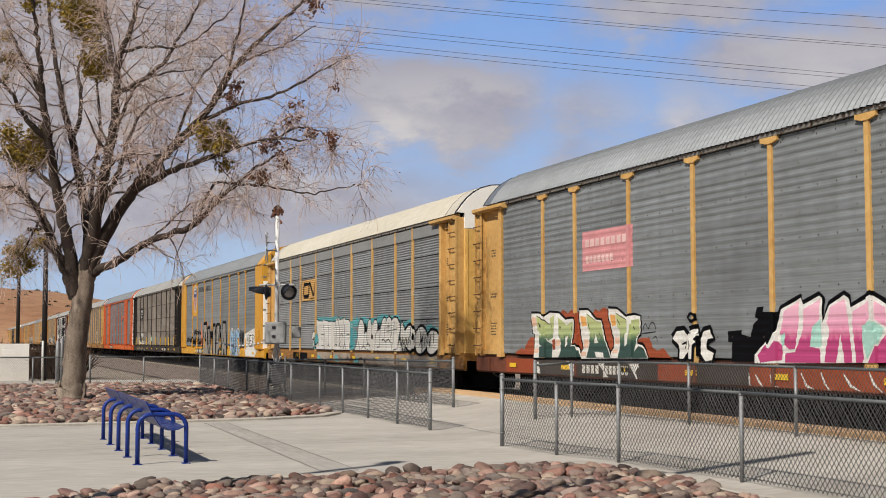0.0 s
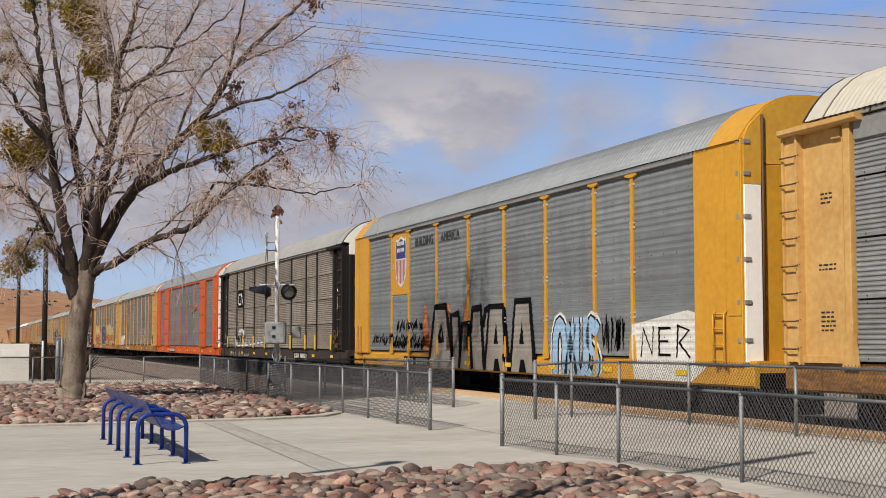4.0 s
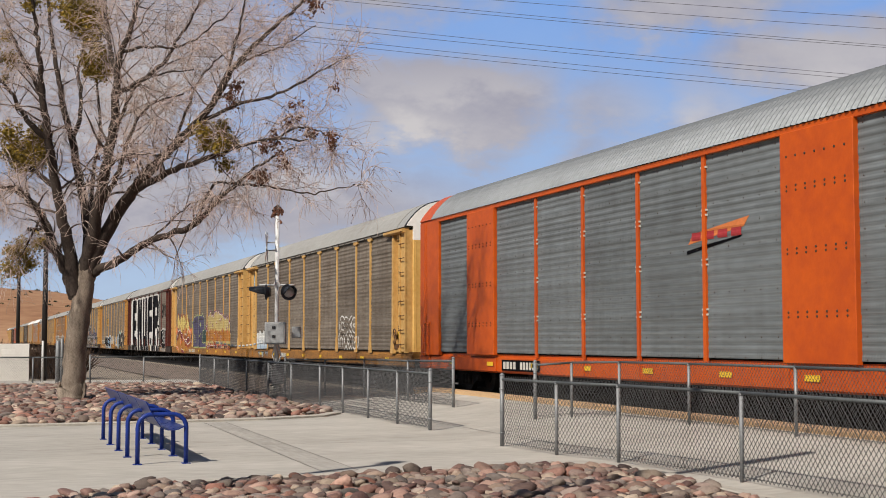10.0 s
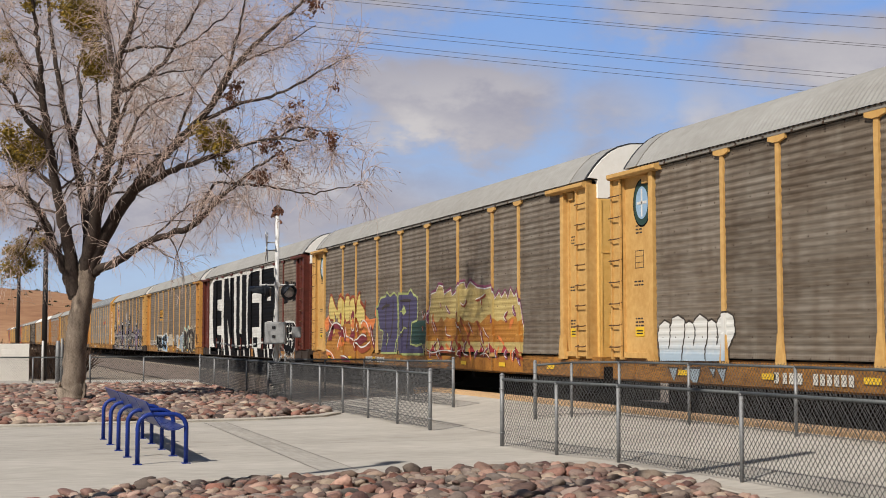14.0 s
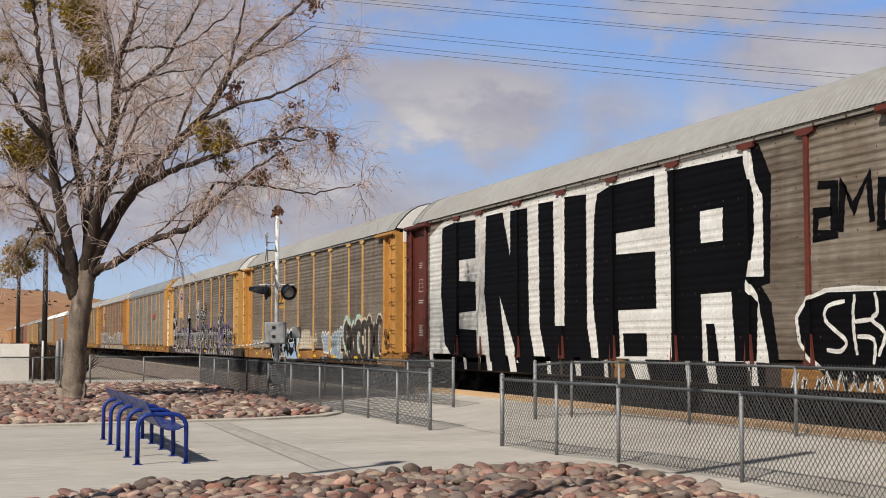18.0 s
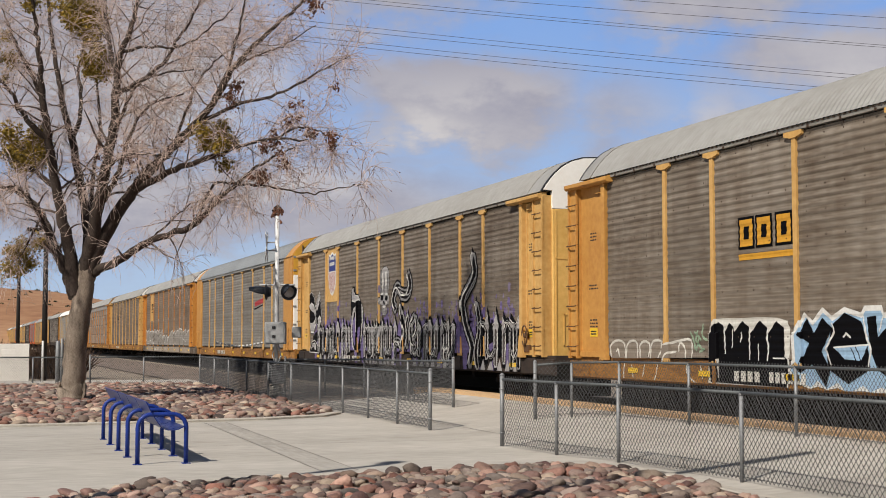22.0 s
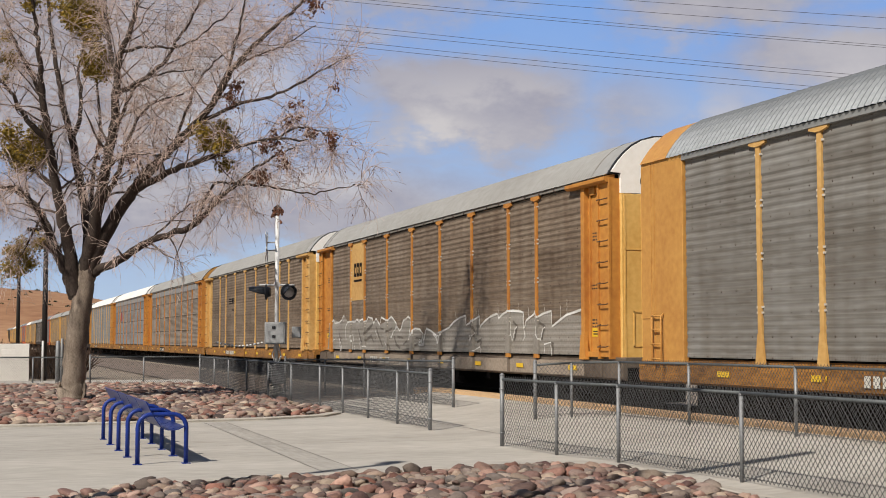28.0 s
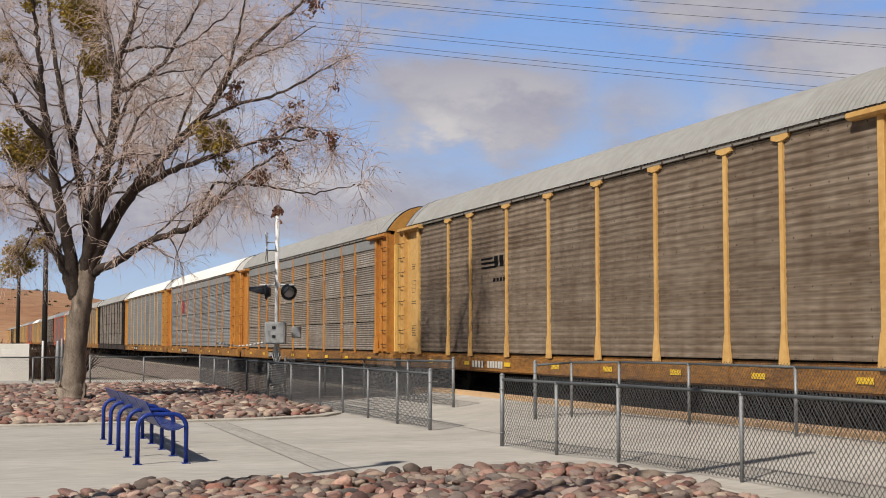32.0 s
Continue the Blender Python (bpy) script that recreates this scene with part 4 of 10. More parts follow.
for k in range(4):
    bm = bmesh.new()
    xa, xb = -1.26 * k - (0.002 if k else -0.05), -1.26 * (k + 1) + 0.002 - (1.0 if k == 3 else 0)
    n = 14
    rows = [[bm.verts.new((xa + (xb - xa) * i / n, y, z)) for y, z in profile] for i in range(n + 1)]
    for i in range(n):
        for j in range(len(profile) - 1):
            if i % 4 == 2 and j in (6, 7):
                q = [rows[i][j].co, rows[i + 1][j].co, rows[i + 1][j + 1].co, rows[i][j + 1].co]
                c = sum(q, Vector()) / 4
                inner = [bm.verts.new(c + (p - c) * 0.45) for p in q]
                outer = (rows[i][j], rows[i + 1][j], rows[i + 1][j + 1], rows[i][j + 1])
                for e in range(4):
                    bm.faces.new((outer[e], outer[(e + 1) % 4], inner[(e + 1) % 4], inner[e]))
            else:
                bm.faces.new((rows[i][j], rows[i + 1][j], rows[i + 1][j + 1], rows[i][j + 1]))
    seat = part("seat_shell", bm, SHADED_SEAT_BLUE, bench, smooth=True)
    mod = seat.modifiers.new("thick", "SOLIDIFY")
    mod.thickness = 0.008

# ---- tree ----
LIMB_BARK = material("dark_limb_bark", (0.085, 0.062, 0.051), 0.9, dark=(0.028, 0.021, 0.017), scale=14, amount=0.9, bump=0.8, bump_scale=26, stretch=(1, 1, 0.3))
BARK = material("grey_brown_bark", (0.33, 0.265, 0.21), 0.9, dark=(0.085, 0.065, 0.05), scale=24, amount=0.9, bump=1.0, bump_scale=30, stretch=(1, 1, 0.22))
BRANCH = material("grey_pink_branch_bark", (0.20, 0.148, 0.125), 0.9, dark=(0.085, 0.062, 0.052), scale=10, amount=0.8)
TWIG = material("pale_pinkish_twigs", (0.62, 0.485, 0.42), 0.85, dark=(0.44, 0.33, 0.285), scale=6, spread=0.35)
MISTLETOE = material("olive_mistletoe_leaves", (0.37, 0.245, 0.036), 0.6, dark=(0.14, 0.10, 0.02), scale=8, spread=0.5)
DEAD_LEAF = material("dry_brown_leaves", (0.22, 0.095, 0.055), 0.8, dark=(0.09, 0.04, 0.03), scale=8, spread=0.5)
TREE_AT = Vector((-38.9, 2.66, 0.02))
ACROSS = Vector((math.cos(radians(70.81)), math.sin(radians(70.81)), 0))
AWAY = Vector((-ACROSS.y, ACROSS.x, 0))


def tree_point(u, z, d=0.0):
    return ACROSS * u + AWAY * d + Vector((0, 0, z))


def raw_tube(vs, fs, pts, radii, sides):
    ref = None
    start = len(vs)
    for i, p in enumerate(pts):
        d = (pts[min(i + 1, len(pts) - 1)] - pts[max(i - 1, 0)]).normalized()
        if ref is None:
            ref = d.orthogonal().normalized()
        ref = (ref - d * ref.dot(d)).normalized()
        s = d.cross(ref)
        for k in range(sides):
            a = 2 * math.pi * k / sides
            vs.append(tuple(p + (ref * math.cos(a) + s * math.sin(a)) * radii[i]))
    for i in range(len(pts) - 1):
        for k in range(sides):
            a, b = start + i * sides + k, start + i * sides + (k + 1) % sides
            fs.append((a, b, b + sides, a + sides))


def smooth_path(pts, n):
    """A curve through the points."""
    out = []
    for i in range(len(pts) - 1):
        p0, p1, p2, p3 = pts[max(i - 1, 0)], pts[i], pts[i + 1], pts[min(i + 2, len(pts) - 1)]
        for k in range(n):
            t = k / n
            out.append(0.5 * ((2 * p1) + (p2 - p0) * t + (2 * p0 - 5 * p1 + 4 * p2 - p3) * t * t + (3 * p1 - p0 - 3 * p2 + p3) * t ** 3))
    return out + [pts[-1]]


rnd = random.Random(11)
tree = empty("tree", Matrix.Translation(TREE_AT), "bare winter tree with mistletoe clumps among river rocks", "tree")
BOUGHS = []


def bough(pts, first, last):
    """Sideways reach, height and depth from the fork outwards, with the first and last radius."""
    BOUGHS.append((pts, first, last))


bough([(0.02, 0.14, 0), (0.08, 0.49, 0), (0.13, 1.67, 0), (0.26, 2.73, 0), (0.36, 3.44, 0), (0.4, 3.79, 0)], 0.36, 0.24)
bough([(0.08, 2.85, 0.05), (-0.16, 3.44, 0.1), (-0.54, 4.16, 0.2), (-1.03, 5.19, 0.4), (-1.71, 5.84, 0.8), (-2.45, 6.09, 1.2), (-3.46, 6.36, 1.6)], 0.21, 0.04)
bough([(0.12, 2.96, -0.05), (-0.13, 4.49, -0.2), (-0.34, 5.76, -0.5), (-0.51, 7.13, -0.8), (-0.6, 8.25, -1.1), (-0.67, 9.38, -1.3), (-0.77, 10.51, -1.5), (-0.85, 11.53, -1.6)], 0.205, 0.03)
bough([(0.22, 3.26, 0), (0.34, 4.53, 0.3), (0.01, 5.89, 0.7), (-0.36, 7.34, 1.0), (-0.74, 8.56, 1.3), (-1.01, 9.73, 1.5), (-1.28, 11.03, 1.7), (-1.43, 12.33, 1.8)], 0.19, 0.03)
bough([(0.32, 3.38, 0), (0.65, 4.72, -0.4), (1.03, 5.99, -0.9), (1.37, 7.15, -1.4), (1.56, 8.41, -1.8), (1.71, 9.31, -2.0), (2.04, 10.03, -2.2), (2.27, 11.0, -2.3), (2.36, 11.68, -2.4)], 0.215, 0.03)
bough([(0.41, 3.55, 0), (1.14, 4.95, -0.3), (1.79, 5.74, -0.7), (2.38, 6.28, -1.2), (3.1, 6.81, -1.8), (3.83, 7.34, -2.4), (4.4, 7.93, -2.9), (4.99, 8.7, -3.4), (5.81, 9.37, -3.9), (6.6, 9.93, -4.3), (7.02, 10.42, -4.5)], 0.215, 0.022)
bough([(0.48, 3.5, 0), (0.72, 3.62, -0.1), (1.34, 3.86, -0.4), (2.26, 4.32, -0.9), (3.45, 4.68, -1.4), (3.98, 5.06, -1.7), (4.45, 5.48, -2.0), (4.94, 5.81, -2.3), (5.43, 6.17, -2.6), (5.9, 6.38, -2.9), (6.48, 6.61, -3.2)], 0.15, 0.016)
bough([(1.79, 5.74, -0.7), (2.36, 5.98, -1.1), (3.31, 6.29, -1.7), (4.26, 6.48, -2.3), (5.01, 6.67, -2.8), (5.95, 6.82, -3.3), (6.86, 6.7, -3.7)], 0.125, 0.02)
bough([(0.78, 5.21, -0.6), (1.13, 5.62, -0.9), (1.53, 6.23, -1.3), (1.85, 6.94, -1.7), (2.23, 7.56, -2.0), (2.71, 7.94, -2.2), (3.46, 8.11, -2.4)], 0.1, 0.02)
bough([(1.60, 8.74, -1.87), (1.31, 9.49, -1.5), (1.01, 10.25, -0.6), (0.87, 10.96, -0.4), (0.74, 11.79, -0.2)], 0.09, 0.022)
bough([(1.54, 8.23, -1.75), (2.09, 8.49, -1.9), (2.77, 9.09, -1.6), (3.16, 9.62, -1.9), (3.53, 10.07, -2.1), (3.88, 10.65, -2.3)], 0.085, 0.02)
bough([(4.4, 7.93, -2.9), (4.74, 8.69, -3.0), (4.92, 9.34, -3.1), (5.09, 9.92, -3.2), (5.21, 10.62, -3.3)], 0.065, 0.018)
bough([(3.83, 7.34, -2.4), (5.03, 7.75, -3.0), (6.07, 7.91, -3.5), (6.89, 8.27, -3.9), (7.56, 8.55, -4.2), (7.92, 8.73, -4.4)], 0.06, 0.012)
bough([(3.56, 4.74, -1.4), (4.19, 5.79, -1.8), (4.94, 5.76, -2.3), (5.89, 5.63, -2.7), (6.81, 5.42, -3.1), (7.71, 5.54, -3.5), (8.26, 5.6, -3.7)], 0.05, 0.01)
bough([(5.95, 6.82, -3.3), (6.62, 7.06, -3.5), (7.18, 6.92, -3.7), (7.63, 6.51, -3.9)], 0.035, 0.01)
bough([(1.37, 7.15, -1.4), (1.7, 7.63, -1.8), (2.18, 8.32, -2.3), (2.95, 8.61, -2.7), (3.86, 8.64, -3.0)], 0.07, 0.015)
bough([(-0.51, 7.13, -0.8), (-1.04, 7.67, -1.1), (-1.4, 8.33, -1.3), (-1.71, 8.74, -1.6)], 0.1, 0.03)
bough([(-0.34, 5.76, -0.5), (-1.12, 6.41, 0.0), (-1.72, 6.7, 0.4), (-2.59, 7.12, 0.8)], 0.08, 0.03)
bough([(0.65, 4.72, -0.4), (1.09, 5.8, -1.1), (1.5, 6.36, -1.8), (2.28, 6.54, -2.4), (3.24, 6.38, -2.9)], 0.07, 0.015)
bough([(-0.36, 7.34, 1.0), (-0.27, 8.49, 1.6), (-0.52, 9.74, 2.2), (-0.39, 11.12, 2.6), (-0.36, 12.24, 2.9)], 0.08, 0.02)
bough([(1.71, 9.31, -2.0), (2.39, 9.44, -2.1), (3.27, 9.46, -2.0), (4.22, 9.97, -2.3), (4.76, 10.37, -2.5)], 0.05, 0.014)
bough([(4.99, 8.7, -3.4), (5.54, 8.9, -3.6), (6.21, 9.07, -3.8), (7.09, 9.57, -4.0)], 0.035, 0.01)
bough([(-1.03, 5.19, 0.4), (-1.14, 4.49, -0.2), (-1.38, 3.88, -0.5)], 0.05, 0.014)
bough([(-0.54, 4.16, 0.2), (-1.04, 5.51, -0.6), (-1.35, 5.81, -1.1), (-1.87, 5.64, -1.6)], 0.07, 0.016)
bough([(-0.6, 8.25, -1.1), (-1.11, 9.21, -1.0), (-1.53, 9.96, -0.8), (-1.91, 10.85, -0.6)], 0.075, 0.02)
bough([(3.1, 6.81, -1.8), (3.44, 7.93, -1.6), (3.74, 8.78, -1.4), (4.28, 9.41, -1.2), (4.94, 9.92, -1.0)], 0.05, 0.014)
bough([(2.26, 4.32, -0.9), (3.06, 5.16, -0.6), (3.6, 5.53, -0.4), (4.39, 5.44, -0.2)], 0.035, 0.01)
bough([(0.34, 4.53, 0.3), (0.08, 6.36, 1.6), (0.04, 8.02, 2.6), (-0.29, 9.7, 3.3), (-0.25, 11.4, 3.8)], 0.085, 0.02)
paths = []
for i, (pts, r0, r1) in enumerate(BOUGHS):
    raw_pts = [tree_point(*p) for p in pts]
    path = smooth_path(raw_pts, 6)
    path = [p + Vector((rnd.gauss(0, 1), rnd.gauss(0, 1), rnd.gauss(0, 1))) * 0.018 for p in path]
    radii = [r0 + (r1 - r0) * (k / (len(path) - 1)) ** 0.75 for k in range(len(path))]
    if i == 0:
        radii[:4] = [r0 * f for f in (1.62, 1.34, 1.14, 1.04)]
    vs, fs = [], []
    raw_tube(vs, fs, path, radii, 12 if r0 > 0.1 else 8)
    piece("trunk" if i == 0 else "limb", raw("limb", vs, fs, BARK if i == 0 else LIMB_BARK, True), tree)
    if i:
        paths.append((path, radii))

twig_v, twig_f, small_v, small_f = [], [], [], []


def wander(p, d, length, n, droop, shake):
    out = [p]
    for k in range(n):
        d = (d + Vector((rnd.gauss(0, shake), rnd.gauss(0, shake), rnd.gauss(0, shake) - droop * (k + 1) / n))).normalized()
        p = p + d * length / n
        out.append(p)
    return out


tips = []
for path, radii in paths:
    n = len(path)
    for k in range(int(n * 0.22), n):
        reach = k / n
        at = path[k]
        right_side = at.dot(ACROSS)
        for _ in range(1):
            if rnd.random() < (0.38 if right_side > 4.2 else 0.22):
                continue
            d = (path[k] - path[k - 1]).normalized()
            out = Vector((rnd.gauss(0, 1), rnd.gauss(0, 1), rnd.gauss(0.25, 0.8))).normalized()
            d = (d * 0.75 + out * 0.9).normalized()
            length = rnd.uniform(0.7, 1.9) * (1.15 - 0.5 * reach) * (0.7 if right_side > 4.6 else 1.0)
            b = wander(path[k], d, length, 6, 0.08 if path[k].z < 6 else 0.0, 0.17)
            raw_tube(twig_v, twig_f, b, [max(0.006, radii[k] * 0.34 * (1 - j / 8)) for j in range(7)], 4)
            for j in range(1, 7):
                for _ in range(2):
                    e = (b[j] - b[j - 1]).normalized() * 0.6 + Vector((rnd.gauss(0, 0.7), rnd.gauss(0, 0.7), rnd.gauss(-0.1, 0.7)))
                    sag = 0.30 if b[j].z < 6.2 else 0.06
                    c = wander(b[j], e.normalized(), rnd.uniform(0.3, 0.95), 4, sag, 0.17)
                    raw_tube(small_v, small_f, c, [0.007, 0.006, 0.005, 0.0042, 0.0034], 3)
                    for q in range(1, 5):
                        if rnd.random() < 0.55:
                            e2 = (c[q] - c[q - 1]).normalized() + Vector((rnd.gauss(0, 0.6), rnd.gauss(0, 0.6), rnd.gauss(-0.25, 0.5)))
                            g = wander(c[q], e2.normalized(), rnd.uniform(0.15, 0.45), 2, sag, 0.14)
                            raw_tube(small_v, small_f, g, [0.0046, 0.004, 0.0034], 3)
                    tips.append(c[-1])
tagged(piece("branch_growth", raw("branchlets", twig_v, twig_f, BRANCH, True), tree), kind="stuff")
tagged(piece("twig_growth", raw("twigs", small_v, small_f, TWIG, True), tree, label="pale pinkish hanging twigs"), kind="stuff")


def leaf_cluster(center, radii, count, size, mat, name, seed, hang=0.0):
    r = random.Random(seed)
    vs, fs = [], []
    lumps = [(Vector((r.gauss(0, 0.45), r.gauss(0, 0.45), r.gauss(0, 0.5))), r.uniform(0.25, 0.55)) for _ in range(9)]
    for _ in range(count):
        c, s = r.choice(lumps)
        q = Vector((r.gauss(0, 1), r.gauss(0, 1), r.gauss(0, 1))).normalized() * s * r.uniform(0.05, 1.3) + c
        p = center + Vector((q.x * radii[0], q.y * radii[0], q.z * radii[1]))
        d = Vector((r.gauss(0, 1), r.gauss(0, 1), r.gauss(-hang, 0.8))).normalized()
        w = d.orthogonal().normalized()
        w = (w * math.cos(a := r.uniform(0, 6.3)) + d.cross(w) * math.sin(a)) * size * 0.32
        up = d.cross(w).normalized() * size * 0.12
        b = len(vs)
        length = size * r.uniform(0.7, 1.4)
        vs += [tuple(p), tuple(p + d * length * 0.5 + w + up), tuple(p + d * length), tuple(p + d * length * 0.5 - w + up)]
        fs += [(b, b + 1, b + 2), (b, b + 2, b + 3)]
    return tagged(piece(name, raw(name, vs, fs, mat), tree), kind="stuff")


for i, (u, z, d, rr, rz, n, size) in enumerate([(0.09, 10.73, 0.6, 0.62, 1.05, 5200, 0.1), (0.32, 9.51, 0.6, 0.52, 0.62, 2600, 0.1), (-1.58, 7.1, 0.4, 0.8, 0.72, 4600, 0.1), (4.39, 6.8, -2.4, 0.72, 0.55, 2300, 0.1), (-1.67, 4.13, 0.9, 0.62, 0.55, 2600, 0.085), (-1.65, 9.12, -1.1, 0.38, 0.5, 900, 0.08), (-0.82, 10.85, -1.4, 0.5, 0.35, 800, 0.08), (-2.24, 3.66, 1.2, 0.3, 0.4, 350, 0.08)]):
    leaf_cluster(tree_point(u, z, d), (rr, rz), n, size, MISTLETOE, "mistletoe_clump", 100 + i)
for i, (u, z, d, rr, rz, n) in enumerate([(1.64, 6.77, -0.5, 0.22, 0.62, 260), (4.93, 7.99, -3.0, 0.25, 0.4, 220), (5.48, 5.99, -2.6, 0.3, 0.22, 360), (5.83, 6.8, -2.9, 0.25, 0.32, 220), (6.12, 6.35, -3.0, 0.24, 0.24, 160), (6.36, 7.34, -3.2, 0.4, 0.28, 200), (7.47, 6.74, -3.8, 0.26, 0.38, 170), (6.92, 6.92, -3.6, 0.26, 0.2, 110), (7.59, 8.03, -4.2, 0.09, 0.1, 26), (7.03, 10.07, -3.9, 0.45, 0.25, 150), (4.67, 8.0, -2.8, 0.2, 0.2, 60), (0.58, 7.09, 0.7, 0.18, 0.25, 60), (6.02, 4.98, -2.9, 0.18, 0.2, 90)]):
    leaf_cluster(tree_point(u, z, d), (rr, rz), n, 0.09, DEAD_LEAF, "dry_foliage", 200 + i, 1.2)
vs, fs = [], []
for p in rnd.sample(tips, min(900, len(tips))):
    d = Vector((rnd.gauss(0, 1), rnd.gauss(0, 1), -1.2)).normalized()
    w = d.orthogonal().normalized() * 0.014
    b = len(vs)
    vs += [tuple(p), tuple(p + d * 0.035 + w), tuple(p + d * 0.075), tuple(p + d * 0.035 - w)]
    fs += [(b, b + 1, b + 2, b + 3)]
tagged(piece("dry_leaves", raw("dry_leaves", vs, fs, DEAD_LEAF), tree), kind="stuff")

# ---- crossing signal ----
SIGNAL_GREY = material("aluminium_grey_paint", (0.74, 0.74, 0.75), 0.5, 0.0, dark=(0.58, 0.58, 0.58), scale=7)
SIGNAL_BLACK = material("flat_black_paint", (0.028, 0.032, 0.042), 0.45, scale=7)
LENS = material("signal_lens", (0.75, 0.72, 0.72), 0.15, scale=6)
BOX_GREY = material("dull_grey_box_paint", (0.40, 0.41, 0.42), 0.6, dark=(0.28, 0.285, 0.29), scale=7)
BLADE = material("reflective_white_sheet", (0.75, 0.75, 0.74), 0.4, scale=5, amount=0.3)
signal = empty("crossing_signal", pose(-41.6, 9.0, 0.0), "railway crossing signal with two hooded lamps on a silver mast", "signal")
bm = bmesh.new()
tube(bm, [(0, 0, 0), (0, 0, 5.72)], 0.065, 14)
part("mast", bm, SIGNAL_GREY, signal)
bm = bmesh.new()
tube(bm, [(0, 0, 5.72), (0, 0, 5.84), (0, 0, 5.92)], [0.10, 0.13, 0.03], 14)
for k in range(5):
    a = k * 1.256
    tube(bm, [(0.1 * math.cos(a), 0.1 * math.sin(a), 5.78), (0.17 * math.cos(a), 0.17 * math.sin(a), 5.72)], 0.045, 8)
part("bell", bm, STEEL_DARK, signal, "dark bell on the mast top")
bm = bmesh.new()
box(bm, -0.20, 0.20, -0.20, 0.20, 0.35, 0.95, 0.02)
part("junction_base", bm, BOX_GREY, signal)
bm = bmesh.new()
box(bm, -0.26, 0.26, -0.26, 0.26, 0.0, 0.12, 0.02)
tube(bm, [(0, 0, 0.12), (0, 0, 0.35)], [0.2, 0.12], 12)
part("foundation", bm, KERB, signal)
bm = bmesh.new()
ax = ACROSS
tube(bm, [-ax * 0.55 + Vector((0, 0, 3.42)), ax * 0.55 + Vector((0, 0, 3.42))], 0.03, 8)
box(bm, -0.07, 0.07, -0.07, 0.07, 3.35, 3.5)
part("lamp_arm", bm, SIGNAL_GREY, signal)
for u, turn, long in ((-0.30, -95, 2.3), (0.36, 24, 1.5)):
    m = Matrix.Translation(ax * u + Vector((0, 0, 3.20))) @ pose(0, 0, 0, 0, 0, 70.81 + turn)
    bm = bmesh.new()
    tube(bm, [(0, 0.10, 0), (0, 0.0, 0), (0, -0.03, 0)], [0.14, 0.18, 0.26], 22)
    lamp = part("lamp_backing", bm, SIGNAL_BLACK, signal, m=m)
    bm = bmesh.new()
    tube(bm, [(0, -0.035, 0), (0, -0.06, 0), (0, -0.09, 0)], [0.175, 0.16, 0.06], 18)
    part("lens", bm, LENS, lamp, "clouded round lens")
    bm = bmesh.new()
    rings = []
    for y, r in ((-0.03, 0.175), (-0.12 * long, 0.18), (-0.24 * long, 0.17)):
        lim = 120 if y > -0.1 else 105 if y > -0.2 * long else 75
        rings.append([bm.verts.new((r * math.sin(radians(a)), y, r * math.cos(radians(a)))) for a in np.linspace(-lim, lim, 15)])
    for a, b in zip(rings, rings[1:]):
        for k in range(14):
            bm.faces.new((a[k], a[k + 1], b[k + 1], b[k]))
    hood = part("hood", bm, SIGNAL_BLACK, lamp, smooth=True)
    hood.modifiers.new("thick", "SOLIDIFY").thickness = 0.008
bm = bmesh.new()
box(bm, -0.18, 0.18, -0.34, 0.30, -0.34, 0.34, 0.02)
cab = part("control_box", bm, BOX_GREY, signal, "grey control box with a hinged door", m=Matrix.Translation(ax * 0.02 - AWAY * 0.26 + Vector((0, 0, 1.92))) @ pose(0, 0, 0, 0, 0, -19))
bm = bmesh.new()
box(bm, 0.182, 0.20, -0.30, 0.26, -0.30, 0.30, 0.006)
part("door", bm, BOX_GREY, cab)
for y, z in ((-0.05, 0.15), (-0.05, -0.12)):
    bm = bmesh.new()
    box(bm, 0.20, 0.215, y - 0.05, y + 0.05, z - 0.03, z + 0.06)
    part("label_plate", bm, INK, cab)
bm = bmesh.new()
box(bm, -0.1, 0.1, -0.14, 0.14, -0.17, 0.17, 0.015)
part("relay_box", bm, BOX_GREY, signal, m=Matrix.Translation(ax * 0.62 + Vector((0, 0, 1.95))) @ pose(0, 0, 0, 0, 0, -19))
bm = bmesh.new()
tube(bm, [ax * 0.05 + Vector((0, 0, 1.6)), ax * 0.15 - AWAY * 0.1 + Vector((0, 0, 1.2)), ax * 0.03 - AWAY * 0.15 + Vector((0, 0, 0.9))], 0.025, 8)
tube(bm, [-ax * 0.02 + Vector((0, 0, 1.6)), -ax * 0.12 - AWAY * 0.1 + Vector((0, 0, 1.25)), Vector((0, 0, 0.9))], 0.02, 8)
part("cable_conduit", bm, SIGNAL_GREY, signal)
for tilt in (45, -45):
    bm = bmesh.new()
    box(bm, -0.6, 0.6, -0.008, 0.008, -0.11, 0.11, 0.003)
    part("crossbuck_blade", bm, BLADE, signal, m=Matrix.Translation(-ax * 0.33 + Vector((0, 0, 4.62))) @ pose(0, 0, 0, 0, 0, -16.5) @ pose(0, 0, 0, 0, tilt, 0))
bm = bmesh.new()
tube(bm, [Vector((0, 0, 4.75)), -ax * 0.33 + Vector((0, 0, 4.75))], 0.02, 8)
tube(bm, [Vector((0, 0, 4.5)), -ax * 0.33 + Vector((0, 0, 4.5))], 0.02, 8)
part("bracket", bm, SIGNAL_GREY, signal)

